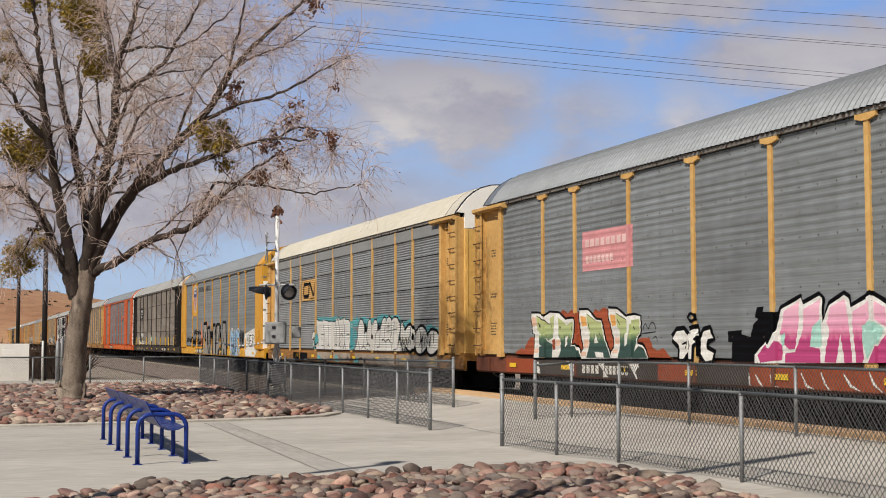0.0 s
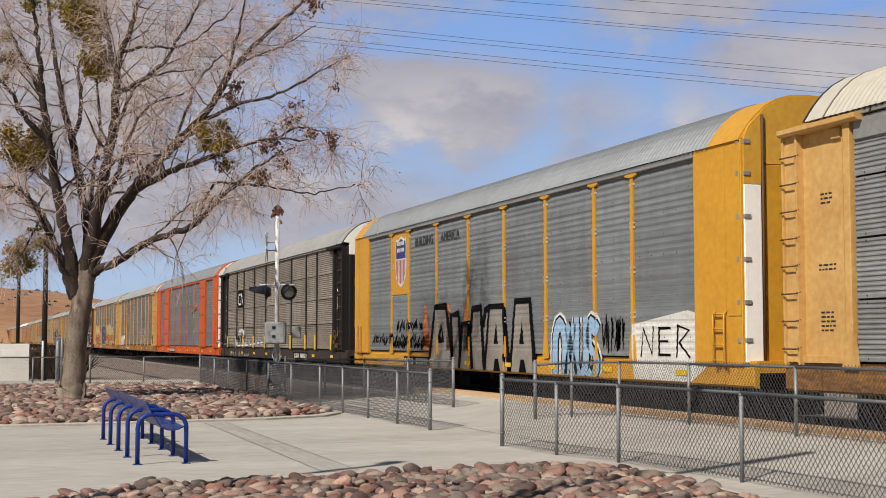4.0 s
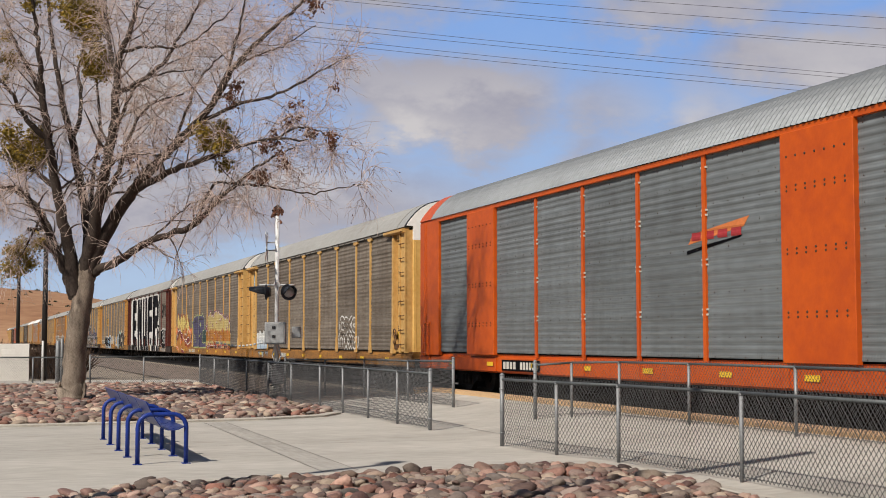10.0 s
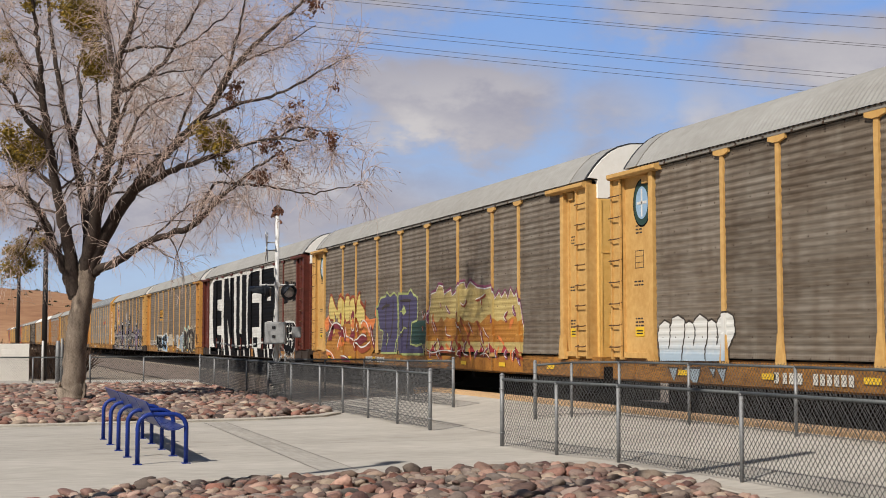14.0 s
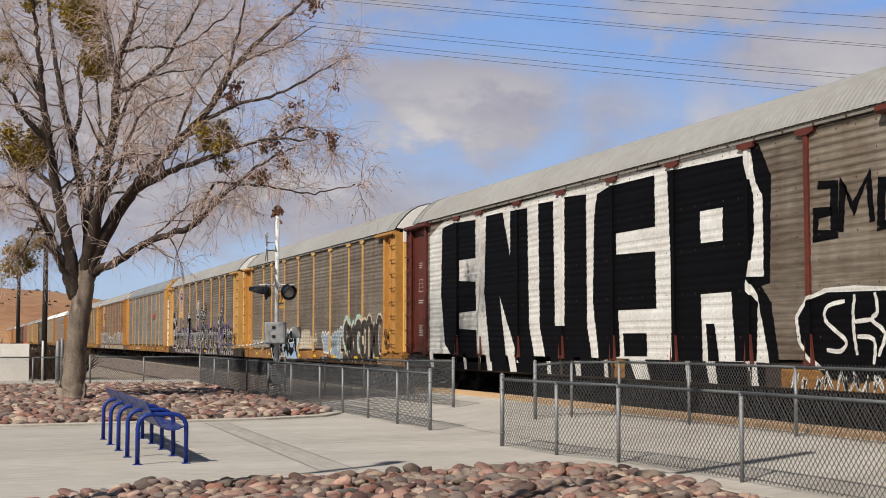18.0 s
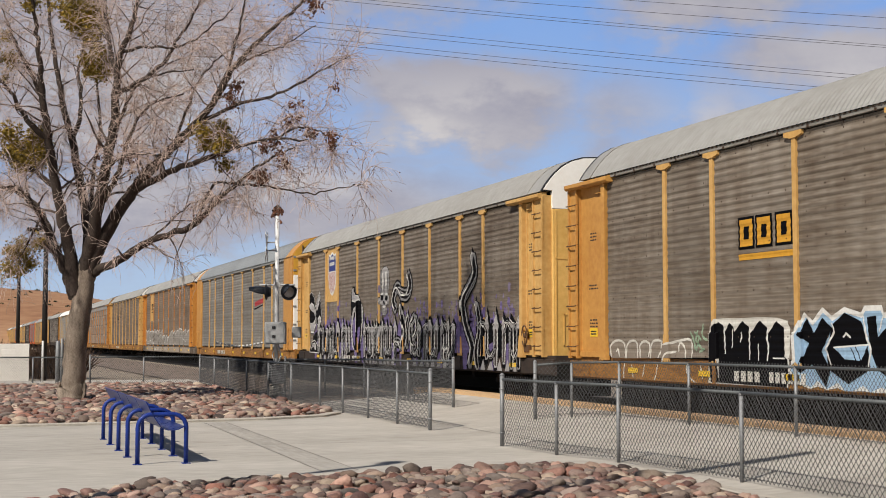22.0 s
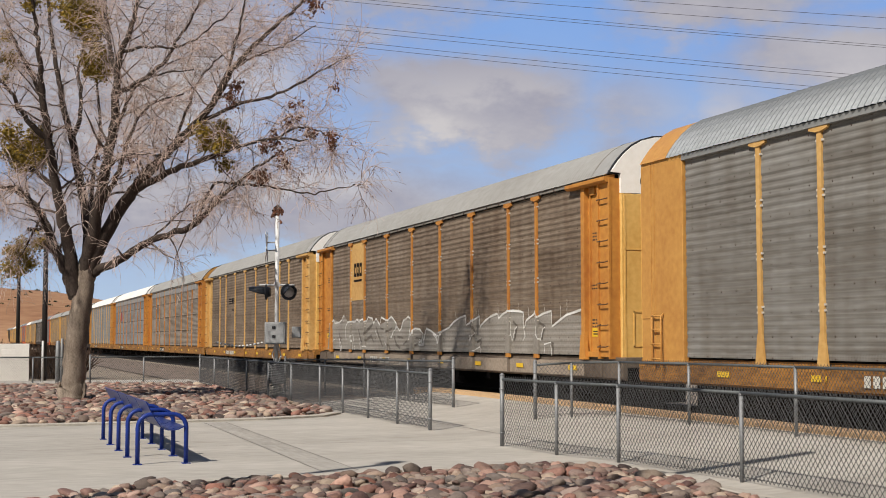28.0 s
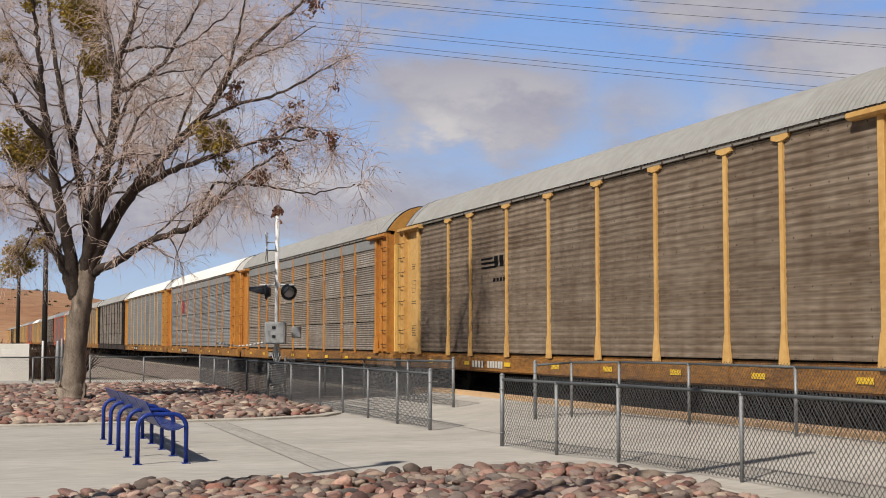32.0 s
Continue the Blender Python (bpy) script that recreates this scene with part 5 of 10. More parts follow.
# a bead chain that hangs between the signal and the fence
bm = bmesh.new()
for k in range(13):
    u, z = -0.45 - 0.115 * k, 1.62 - 0.10 * math.sin(math.pi * k / 12)
    tube(bm, [ax * (u - 0.035) + Vector((0, 0, z)), ax * (u + 0.035) + Vector((0, 0, z + 0.01))], 0.032, 6)
part("bead_chain", bm, BLADE, signal, "pale bead chain")

# ---- far things behind the fence ----
POLE = material("dark_bronze_pole", (0.035, 0.03, 0.028), 0.5, 0.4, scale=6)
BLOCK = material("whitewashed_block", (0.82, 0.79, 0.75), 0.85, dark=(0.70, 0.67, 0.62), scale=3, amount=0.5, bump=0.3, bump_scale=18)
SHRUB = material("brown_shrub_twigs", (0.10, 0.062, 0.042), 0.9, dark=(0.05, 0.032, 0.024), scale=8, spread=0.4)
for x, y, h in ((-63.4, 3.15, 6.7), (-90.0, 2.85, 7.4)):
    lamp = empty("street_lamp", pose(x, y, -0.1), "dark slim street lamp beyond the fence", "street lamp", "street lamps")
    bm = bmesh.new()
    tube(bm, [(0, 0, 0), (0, 0, h)], [0.13, 0.10], 10)
    part("pole", bm, POLE, lamp)
    bm = bmesh.new()
    box(bm, -0.22, 0.22, -0.85, -0.05, h - 0.02, h + 0.14, 0.03)
    part("lamp_head", bm, POLE, lamp)
for x, y, h, arm in ((-8.73, -1.59, 12.0, (-0.54, 2.31)), (-12.85, -2.15, 9.0, (-0.35, 0.25))):
    lamp = empty("street_lamp", pose(x, y, -0.1), "tall dark steel lamp post beside the walkway", "street lamp", "street lamps")
    bm = bmesh.new()
    tube(bm, [(0, 0, 0), (0, 0, h)], [0.11, 0.07], 10)
    part("pole", bm, POLE, lamp)
    bm = bmesh.new()
    tube(bm, [(0, 0, h), (*arm, h + 0.1)], [0.10, 0.12], 8)
    part("lamp_arm", bm, POLE, lamp)
    bm = bmesh.new()
    tube(bm, [(arm[0] * 0.55, arm[1] * 0.55, h), (arm[0] * 1.1, arm[1] * 1.1, h + 0.1)], [0.17, 0.14], 8)
    part("lamp_head", bm, POLE, lamp)
wall = empty("block_wall", pose(-63.0, -1.2, -0.1), "low whitewashed block wall behind the fence", "wall")
for row in range(7):
    for k in range(10):
        y = -3.9 + 0.80 * k + (0.4 if row % 2 else 0)
        if y > 3.5:
            me = shared("half_block", lambda: (lambda b: (box(b, -0.12, 0.12, -0.395, -0.005, 0.0, 0.232, 0.008), mesh_of(b, "block", BLOCK))[1])(bmesh.new()))
            piece("block", me, wall, pose(0, 3.695, row * 0.236))
            continue
        me = shared("block_mesh", lambda: (lambda b: (box(b, -0.12, 0.12, -0.395, 0.395, 0.0, 0.232, 0.008), mesh_of(b, "block", BLOCK))[1])(bmesh.new()))
        piece("block", me, wall, pose(0, y, row * 0.236))


bm = bmesh.new()
box(bm, -0.113, 0.113, -4.29, 3.685, 0, 7 * 0.236 - 0.004)
part("mortar", bm, BLOCK, wall)


def shrub(x, y, r, h, seed, label):
    g = random.Random(seed)
    vs, fs = [], []
    for _ in range(420):
        p = Vector((g.uniform(-1, 1) * r * 0.5, g.uniform(-1, 1) * r, 0))
        d = Vector((g.gauss(0, 0.35), g.gauss(0, 0.35), 1)).normalized()
        q = [p]
        for _ in range(3):
            d = (d + Vector((g.gauss(0, 0.25), g.gauss(0, 0.25), g.gauss(0, 0.1)))).normalized()
            q.append(q[-1] + d * h / 3 * g.uniform(0.6, 1.1))
        raw_tube(vs, fs, q, [0.03, 0.026, 0.022, 0.012], 3)
    b = empty("shrub", pose(x, y, -0.1), label, "shrub", "dry shrubs")
    tagged(piece("stem_growth", raw("stems", vs, fs, SHRUB, True), b), kind="stuff")


shrub(-68.0, 0.5, 3.4, 1.95, 1, "dense brown leafless shrub behind the wall")
shrub(-66.0, 4.0, 1.0, 1.85, 2, "brown leafless shrub beside the wall end")
for x, y, h, r, mat, label in ((-61.5, 3.0, 1.75, 0.05, BLADE, "slim white marker post"), (-58.5, 3.45, 1.75, 0.09, GALV, "stout grey utility post"), (-58.2, 3.6, 1.85, 0.06, GALV, "slim grey utility post")):
    ob = empty("marker_post", pose(x, y, -0.1), label, "post")
    bm = bmesh.new()
    tube(bm, [(0, 0, 0), (0, 0, h), (0, 0, h + 0.03)], [r, r, r * 0.5], 12)
    part("shaft", bm, mat, ob)

# ---- hills ----
HILL = material("dry_grass_hillside", (0.40, 0.235, 0.125), 0.95, dark=(0.25, 0.12, 0.06), scale=0.05, amount=0.9, bump=0.4, bump_scale=0.4, stretch=(1, 1, 3))
xs, ys = [-1500 + 22 * i for i in range(52)], [-500 + 20 * j for j in range(50)]


def hill_z(x, y):
    a = max(0.0, min(1.0, (-480 - x) / 260))
    b = 1 / (1 + math.exp((y - (95 + 0.02 * x)) / 32))
    top = 32 + 9 * noise.noise(Vector((x * 0.004, y * 0.008, 0))) + 2.5 * noise.noise(Vector((x * 0.02, y * 0.03, 4)))
    return -0.6 + a * a * (3 - 2 * a) * b * top + 10 * a * (1 - b)


sheet("hill", xs, ys, hill_z, HILL, "dry tan and russet hill in the distance")
HILL_BUSH = material("dark_scrub", (0.06, 0.055, 0.03), 0.9, scale=3, spread=0.4)
vs, fs = [], []
g = random.Random(8)
for _ in range(260):
    x, y = g.uniform(-1200, -560), g.uniform(-60, 160)
    r = g.uniform(0.6, 1.5)
    z = hill_z(x, y)
    b = len(vs)
    for k in range(18):
        p = Vector((g.gauss(0, 1), g.gauss(0, 1), abs(g.gauss(0, 0.7)))) * r * 0.55
        q, w = Vector((g.gauss(0, 1), g.gauss(0, 1), g.gauss(0, 1))).normalized() * r * 0.4, Vector((g.gauss(0, 1), g.gauss(0, 1), g.gauss(0, 1))).normalized() * r * 0.4
        c = Vector((x, y, z)) + p
        k0 = len(vs)
        vs += [tuple(c + q), tuple(c + w), tuple(c - q), tuple(c - w)]
        fs.append((k0, k0 + 1, k0 + 2, k0 + 3))
tagged(piece("scrub", raw("scrub", vs, fs, HILL_BUSH)), "scattered dark scrub on the hill", "bushes", kind="stuff")

# ---- paint and lettering on the cars ----
def spray(name, color, dark=None):
    return material(name, color, 0.6, dark=dark or tuple(c * 0.72 for c in color), scale=5, amount=0.6)


S_BLACK = spray("black_spray", (0.0045, 0.0045, 0.0055))
S_BLACK.node_tree.nodes["Principled BSDF"].inputs["Specular IOR Level"].default_value = 0.04
S_TEAL = spray("teal_spray", (0.09, 0.33, 0.36))
S_AQUA = spray("aqua_spray", (0.36, 0.60, 0.53))
S_LIME = spray("lime_spray", (0.38, 0.43, 0.17))
S_FOREST = spray("dark_green_spray", (0.025, 0.06, 0.05))
S_RED = spray("rust_red_spray", (0.30, 0.065, 0.025))
S_ORANGE = spray("orange_spray", (0.66, 0.20, 0.06))
S_AMBER = spray("amber_spray", (0.44, 0.20, 0.035), (0.26, 0.10, 0.02))
S_YELLOW = spray("pale_yellow_spray", (0.62, 0.49, 0.16))
S_WINE = spray("wine_spray", (0.20, 0.03, 0.04))
S_PURPLE = spray("purple_spray", (0.17, 0.13, 0.31), (0.085, 0.063, 0.15))
S_VIOLET = spray("thin_violet_spray", (0.19, 0.155, 0.24), (0.13, 0.105, 0.16))
S_SILVER = spray("silver_spray", (0.42, 0.41, 0.41), (0.22, 0.21, 0.21))
S_DULL = spray("dulled_silver_spray", (0.29, 0.268, 0.238), (0.18, 0.162, 0.14))
S_PEWTER = spray("pewter_spray", (0.26, 0.255, 0.255), (0.12, 0.117, 0.117))
S_CREAM = spray("cream_spray", (0.60, 0.52, 0.40))
S_UMBER = spray("umber_spray", (0.05, 0.04, 0.034))
S_MIST = spray("misty_blue_spray", (0.30, 0.37, 0.43))
S_SOOT = spray("soot_brown_spray", (0.13, 0.112, 0.095))
S_SKY = spray("light_blue_spray", (0.30, 0.45, 0.62))
S_SIGN_BLUE = spray("sign_blue", (0.03, 0.045, 0.20))
S_SIGN_RED = spray("sign_red", (0.36, 0.035, 0.04))
S_STENCIL = spray("white_stencil", (0.62, 0.60, 0.55))
S_HAZE = spray("thin_beige_spray", (0.22, 0.185, 0.15))
S_LEAF = spray("pale_green_spray", (0.27, 0.37, 0.26))
S_CHALK = spray("chalky_white_spray", (0.60, 0.585, 0.56), (0.46, 0.44, 0.41))
S_BEIGE = spray("grimy_beige_spray", (0.36, 0.30, 0.24), (0.20, 0.16, 0.125))
S_STRAW = spray("straw_yellow_spray", (0.50, 0.40, 0.17), (0.34, 0.25, 0.09))
S_PLUM = spray("plum_spray", (0.22, 0.06, 0.12))
S_INDIGO = spray("dusky_indigo_spray", (0.075, 0.065, 0.13))
S_PEACH = spray("peach_spray", (0.70, 0.46, 0.34))
S_GOLD = spray("gold_orange_spray", (0.72, 0.36, 0.10))


def fade(name, stops):
    """Spray paint that was faded from colour to colour over the height of the letters."""
    mat = spray(name, stops[0][1])
    n, link = mat.node_tree.nodes, mat.node_tree.links.new
    ramp, tc, split, span = n.new("ShaderNodeValToRGB"), n.new("ShaderNodeTexCoord"), n.new("ShaderNodeSeparateXYZ"), n.new("ShaderNodeMapRange")
    fog, sway = n.new("ShaderNodeTexNoise"), n.new("ShaderNodeMath")
    fog.inputs["Scale"].default_value, fog.inputs["Detail"].default_value = 9.0, 4
    sway.operation, sway.inputs[1].default_value = "MULTIPLY_ADD", 0.25
    link(tc.outputs["Object"], split.inputs[0]), link(tc.outputs["Object"], fog.inputs["Vector"])
    link(fog.outputs[0], sway.inputs[0]), link(split.outputs[2], sway.inputs[2])
    link(sway.outputs[0], span.inputs[0]), link(span.outputs[0], ramp.inputs[0])
    span.inputs[1].default_value, span.inputs[2].default_value = 1.0 + 0.125, 2.4 + 0.125
    while len(ramp.color_ramp.elements) < len(stops):
        ramp.color_ramp.elements.new(0.5)
    for e, (z, c) in zip(ramp.color_ramp.elements, stops):
        e.position, e.color = (z - 1.0) / 1.4, (*c, 1)
    link(ramp.outputs[0], n["Principled BSDF"].inputs["Base Color"])
    return mat


S_GREEN_FADE = fade("lime_to_dark_green_spray", [(1.38, (0.028, 0.06, 0.052)), (1.52, (0.06, 0.12, 0.075)), (1.66, (0.30, 0.36, 0.17)), (2.1, (0.42, 0.45, 0.20))])
S_PINK_FADE = fade("magenta_to_pink_spray", [(1.50, (0.38, 0.05, 0.16)), (1.58, (0.52, 0.14, 0.26)), (1.74, (0.62, 0.28, 0.40)), (2.1, (0.68, 0.38, 0.48))])
S_CLOUD_FADE = fade("blue_to_white_spray", [(1.20, (0.34, 0.43, 0.52)), (1.42, (0.52, 0.55, 0.57)), (1.7, (0.60, 0.60, 0.58))])
FADED_PINK = spray("faded_pink_paint", (0.62, 0.27, 0.28))
FADED_LETTER = spray("faded_letter_paint", (0.70, 0.48, 0.46))


class Skin:
    """Collects flat shapes in (x, z) and lays them on a car's ribbed side, over sheets and posts alike."""

    def __init__(self, car, tiers=1, posts=POST_X, shift=(0.0, 0.0), feet=False):
        self.car, self.tiers, self.posts, self.shapes, self.flat, self.group, self.count = car, tiers, posts, {}, False, None, 0
        step = (SHEET_TOP - DECK) / tiers
        self.prof, self.shift, self.feet = [], shift, feet
        for k in range(tiers):
            z0 = DECK + k * step
            self.prof += rib_profile(z0 + (0.018 if k else 0), z0 + step - 0.018, tiers)
        self.zs = np.array([z for y, z in self.prof])
        self.ys = np.array([y for y, z in self.prof])

    def poly(self, mat, layer, pts):
        if not self.group:
            self.count += 1
        key = (*(self.group or ("painted_field", self.count)), self.flat)
        pts = [(x + self.shift[0] + self.shift[1] * x, max(z, 0.672)) for x, z in pts]
        if max(z for x, z in pts) - min(z for x, z in pts) > 1e-4:
            self.shapes.setdefault(key, []).append((mat, layer, pts))

    def rect(self, mat, layer, x0, x1, z0, z1):
        self.poly(mat, layer, [(x0, z0), (x1, z0), (x1, z1), (x0, z1)])

    def line(self, mat, layer, pts, w, tip=0.55):
        """A brush stroke of width w, thinner at its ends."""
        own = self.group is None
        if own:
            self.begin("painted_stroke")
        pts = [Vector(p) for p in pts]
        left, right = [], []
        for i, p in enumerate(pts):
            d = (pts[min(i + 1, len(pts) - 1)] - pts[max(i - 1, 0)])
            d = d.normalized() if d.length else Vector((1, 0))
            k = w / 2 * (tip if i in (0, len(pts) - 1) else 1.0)
            s = Vector((-d.y, d.x)) * k
            left.append(p + s), right.append(p - s)
        for a, b, c, d in zip(left, left[1:], right[1:], right):
            self.poly(mat, layer, [tuple(a), tuple(b), tuple(c), tuple(d)])
        if own:
            self.end()

    def begin(self, name):
        """What follows, until end(), is one painted letter or mark."""
        self.count += 1
        self.group = (name, self.count)

    def end(self):
        self.group = None

    def lay(self, label):
        for key, polys in self.shapes.items():
            bm = bmesh.new()
            mats = []
            tier = bm.faces.layers.int.new("tier")
            for mat, layer, pts in polys:
                if mat not in mats:
                    mats.append(mat)
                f = bm.faces.new([bm.verts.new((x, 0, z)) for x, z in pts])
                f.normal_update()
                f.material_index = mats.index(mat)
                f[tier] = layer
            bmesh.ops.triangulate(bm, faces=bm.faces)
            lo = [min(v.co[i] for v in bm.verts) for i in (0, 2)]
            hi = [max(v.co[i] for v in bm.verts) for i in (0, 2)]
            for z in () if key[2] else self.zs:
                if lo[1] < z < hi[1]:
                    bmesh.ops.bisect_plane(bm, geom=bm.verts[:] + bm.edges[:] + bm.faces[:], plane_co=(0, 0, z), plane_no=(0, 0, 1))
            for x in self.posts:
                for e in ((-0.079, -0.076, 0.076, 0.079) if self.tiers == 4 else (-0.156, -0.153, -0.068, -0.065, 0.065, 0.068, 0.153, 0.156) if self.feet else (-0.068, -0.065, 0.065, 0.068)):
                    if lo[0] < x + e < hi[0]:
                        bmesh.ops.bisect_plane(bm, geom=bm.verts[:] + bm.edges[:] + bm.faces[:], plane_co=(x + e, 0, 0), plane_no=(1, 0, 0))
            for v in bm.verts:
                y = -1.466 if key[2] else -1.46 + float(np.interp(v.co.z, self.zs, self.ys)) if v.co.z > DECK else -1.462
                if any(abs(v.co.x - x) < (0.0762 if self.tiers == 4 else 0.0662) for x in self.posts) and v.co.z > 1.04:
                    y = -1.5025 if v.co.z > 1.63 else -1.5125
                elif self.feet and 1.04 < v.co.z < 1.63 and any(abs(v.co.x - x) < 0.1535 for x in self.posts):
                    y = -1.5125
                v.co.y = y - 0.003 - 0.004 * (v.link_faces[0][tier] if v.link_faces else 0)
            me = bpy.data.meshes.new(key[0])
            for f in bm.faces:
                if f.normal.y > 0:
                    f.normal_flip()
            bm.to_mesh(me)
            bm.free()
            for m in mats:
                me.materials.append(m)
            piece(key[0], me, self.car, label=label)

def faded_letter(skin, edge, seam, **fields):
    """A white letter with a black edge, faded green faces and small coloured patches."""
    skin.begin("painted_letter")
    skin.line(S_BLACK, 1, edge + edge[:1], 0.11, 1.0)
    skin.poly(PAINT_WHITE, 2, edge)
    for key, mat, layer in (("green", S_GREEN_FADE, 3), ("red", S_RED, 3), ("peach", S_PEACH, 3), ("orange", S_GOLD, 3), ("white", PAINT_WHITE, 4)):
        for pts in fields[key]:
            skin.poly(mat, layer, pts)
    skin.line(S_BLACK, 4, seam, 0.03)
    for pts in fields["ticks"]:
        skin.line(S_BLACK, 4, pts, 0.045)
    skin.end()


def strokes(skin, mat, layer, width, *paths):
    for pts in paths:
        skin.line(mat, layer, pts, width)


def fields(skin, mat, layer, *outlines):
    for pts in outlines:
        skin.poly(mat, layer, pts)


def round_letter(skin, edge, pts):
    skin.begin("painted_letter")
    skin.line(S_BLACK, 1, pts[:-2], edge, 1.0)
    skin.poly(S_CHALK, 2, pts)
    skin.end()


def flow(pts, n=4):
    """A smooth line through a few points."""
    return [tuple(p) for p in smooth_path([Vector(p) for p in pts], n)]


def grown(pts, d):
    """An outline moved outwards by d."""
    c = sum((Vector(p) for p in pts), Vector((0, 0))) / len(pts)
    return [tuple(Vector(p) + (Vector(p) - c).normalized() * d) for p in pts]


def gothic(skin, pts, w, layer=2, shine=0.10):
    """One silver stroke of a spiky letter: black edge, grey body, a white gleam down one side and a dark one down the other."""
    path = flow(pts, 4)
    skin.begin("painted_stroke")
    skin.line(S_BLACK, layer, path, w + 0.13, 0.1)
    for (x, z), up in ((path[0], 0.16), (path[-1], -0.14)):
        skin.poly(S_BLACK, layer, [(x - w * 0.6, z - up * 0.6), (x + w * 0.6, z - up * 0.6), (x + 0.03, z + up)] if up > 0 else [(x - w * 0.6, z - up * 0.6), (x - 0.03, z + up), (x + w * 0.6, z - up * 0.6)])
    if w > 0.17:
        (x, z) = path[0]
        skin.poly(PAINT_WHITE, layer + 3, [(x - w * 0.42, z - 0.14), (x - w * 0.1, z - 0.10), (x + 0.01, z + 0.08)])
    skin.line(S_PEWTER, layer + 1, path, w, 0.1)
    skin.line(S_BLACK, layer + 2, [(x + w * 0.1, z) for x, z in path[1:-1]], w * 0.62, 0.1)
    skin.line(PAINT_WHITE, layer + 3, [(x - w * 0.40, z) for x, z in path[1:-1]], shine * 0.5, 0.1)
    skin.line(S_SILVER, layer + 3, [(x + w * 0.44, z) for x, z in path[1:-1]], shine * 0.4, 0.1)
    skin.end()


def blade(skin, x, top, w, lean, foot, rnd):
    """One upright of a spiky letter: a dark blade with silver edges and a thorned crown."""
    def shape(d, tip):
        a = w / 2 + d
        return [(x - a * 0.7, foot - d), (x + a * 0.5, foot - d * 1.5), (x + a * 0.8, 1.3), (x + a, 1.72), (x + a * 1.5, 1.93 + d * 0.5), (x + lean + d * 0.2, top + tip), (x - a * 0.4, 1.98 + d * 0.5), (x - a * 1.5, 1.86), (x - a, 1.6), (x - a * 0.9, 1.2)]
    side = rnd.choice((-1, 1))
    skin.begin("painted_stroke")
    skin.poly(S_BLACK, 3, shape(0.06, 0.14))
    skin.poly(rnd.choice((S_PEWTER, S_SILVER)), 4, shape(-0.02, -0.05))
    core = rnd.uniform(0.08, 0.24)
    skin.poly(S_UMBER if rnd.random() < 0.5 else S_BLACK, 5, [(x - w * core, foot + 0.1), (x + w * core, foot + 0.06), (x + w * core * 1.2, 1.75), (x, 1.9), (x - w * core, 1.7)])
    skin.line(PAINT_WHITE, 6, [(x + side * w * 0.36, foot + 0.05), (x + side * w * 0.40, 1.3), (x + side * w * 0.46, 1.7)], 0.075, 0.4)
    skin.line(S_SILVER, 6, [(x - side * w * 0.36, foot + 0.1), (x - side * w * 0.42, 1.3), (x - side * w * 0.46, 1.65)], 0.035, 0.4)
    skin.poly(S_SILVER, 6, [(x - w * 0.35, 1.84), (x + lean * 0.5, 1.80), (x + w * 0.42, 1.88), (x + lean, top - 0.10)])
    skin.line(PAINT_WHITE, 7, [(x - w * 0.7, 1.90), (x - w * 0.2, 1.97), (x + lean, top - 0.03), (x + w * 0.3, 1.97), (x + w * 0.72, 1.95)], 0.03, 0.3)
    skin.end()


def blob(x0, x1, z0, z1, rnd, grow=0.0, power=2.8, n=20, lean=0.0):
    cx, cz, a, b = (x0 + x1) / 2, (z0 + z1) / 2, (x1 - x0) / 2 + grow, (z1 - z0) / 2 + grow
    out = []
    w = [rnd.uniform(-0.05, 0.05) for _ in range(6)]
    for k in range(n):
        t = 2 * math.pi * k / n
        c, s = math.cos(t), math.sin(t)
        r = (abs(c) ** power + abs(s) ** power) ** (-1 / power) * (1 + w[0] * math.sin(2 * t) + w[1] * math.cos(3 * t) + w[2] * math.sin(5 * t))
        out.append((cx + a * c * r + lean * s * b, cz + b * s * r))
    return out


def bubbles(skin, x0, x1, z0, z1, n, seed, fill, line, layer=0, edge=0.06, halo=None, inner=True, power=2.6):
    """A row of fat rounded letters with an outline and a few inner strokes; no word can be read in them."""
    rnd = random.Random(seed)
    w = (x1 - x0) / n
    for k in range(n):
        a, b = x0 + k * w - 0.04, x0 + (k + 1) * w + 0.04
        lo, hi = z0 + rnd.uniform(-0.05, 0.08), z1 + rnd.uniform(-0.16, 0.06)
        lean = rnd.uniform(-0.12, 0.12)
        skin.begin("painted_letter")
        state = rnd.getstate()
        if halo:
            skin.poly(halo, layer, blob(a, b, lo, hi, rnd, edge * 2.6, power, 18, lean))
            rnd.setstate(state)
        skin.poly(line, layer + 1, blob(a, b, lo, hi, rnd, edge, power, 22, lean))
        rnd.setstate(state)
        skin.poly(fill, layer + 2, blob(a, b, lo, hi, rnd, 0.0, power, 22, lean))
        if inner:
            c = (a + b) / 2 + rnd.uniform(-0.1, 0.1)
            h = hi - lo
            for q in range(rnd.choice((1, 2))):
                z = lo + h * rnd.choice((0.0, 0.45))
                skin.line(line, layer + 3, [(c + rnd.uniform(-0.05, 0.05) + q * 0.14, z), (c + q * 0.14, z + h * 0.25), (c + rnd.uniform(-0.14, 0.14), z + h * 0.5)], edge * 0.8)
        skin.end()


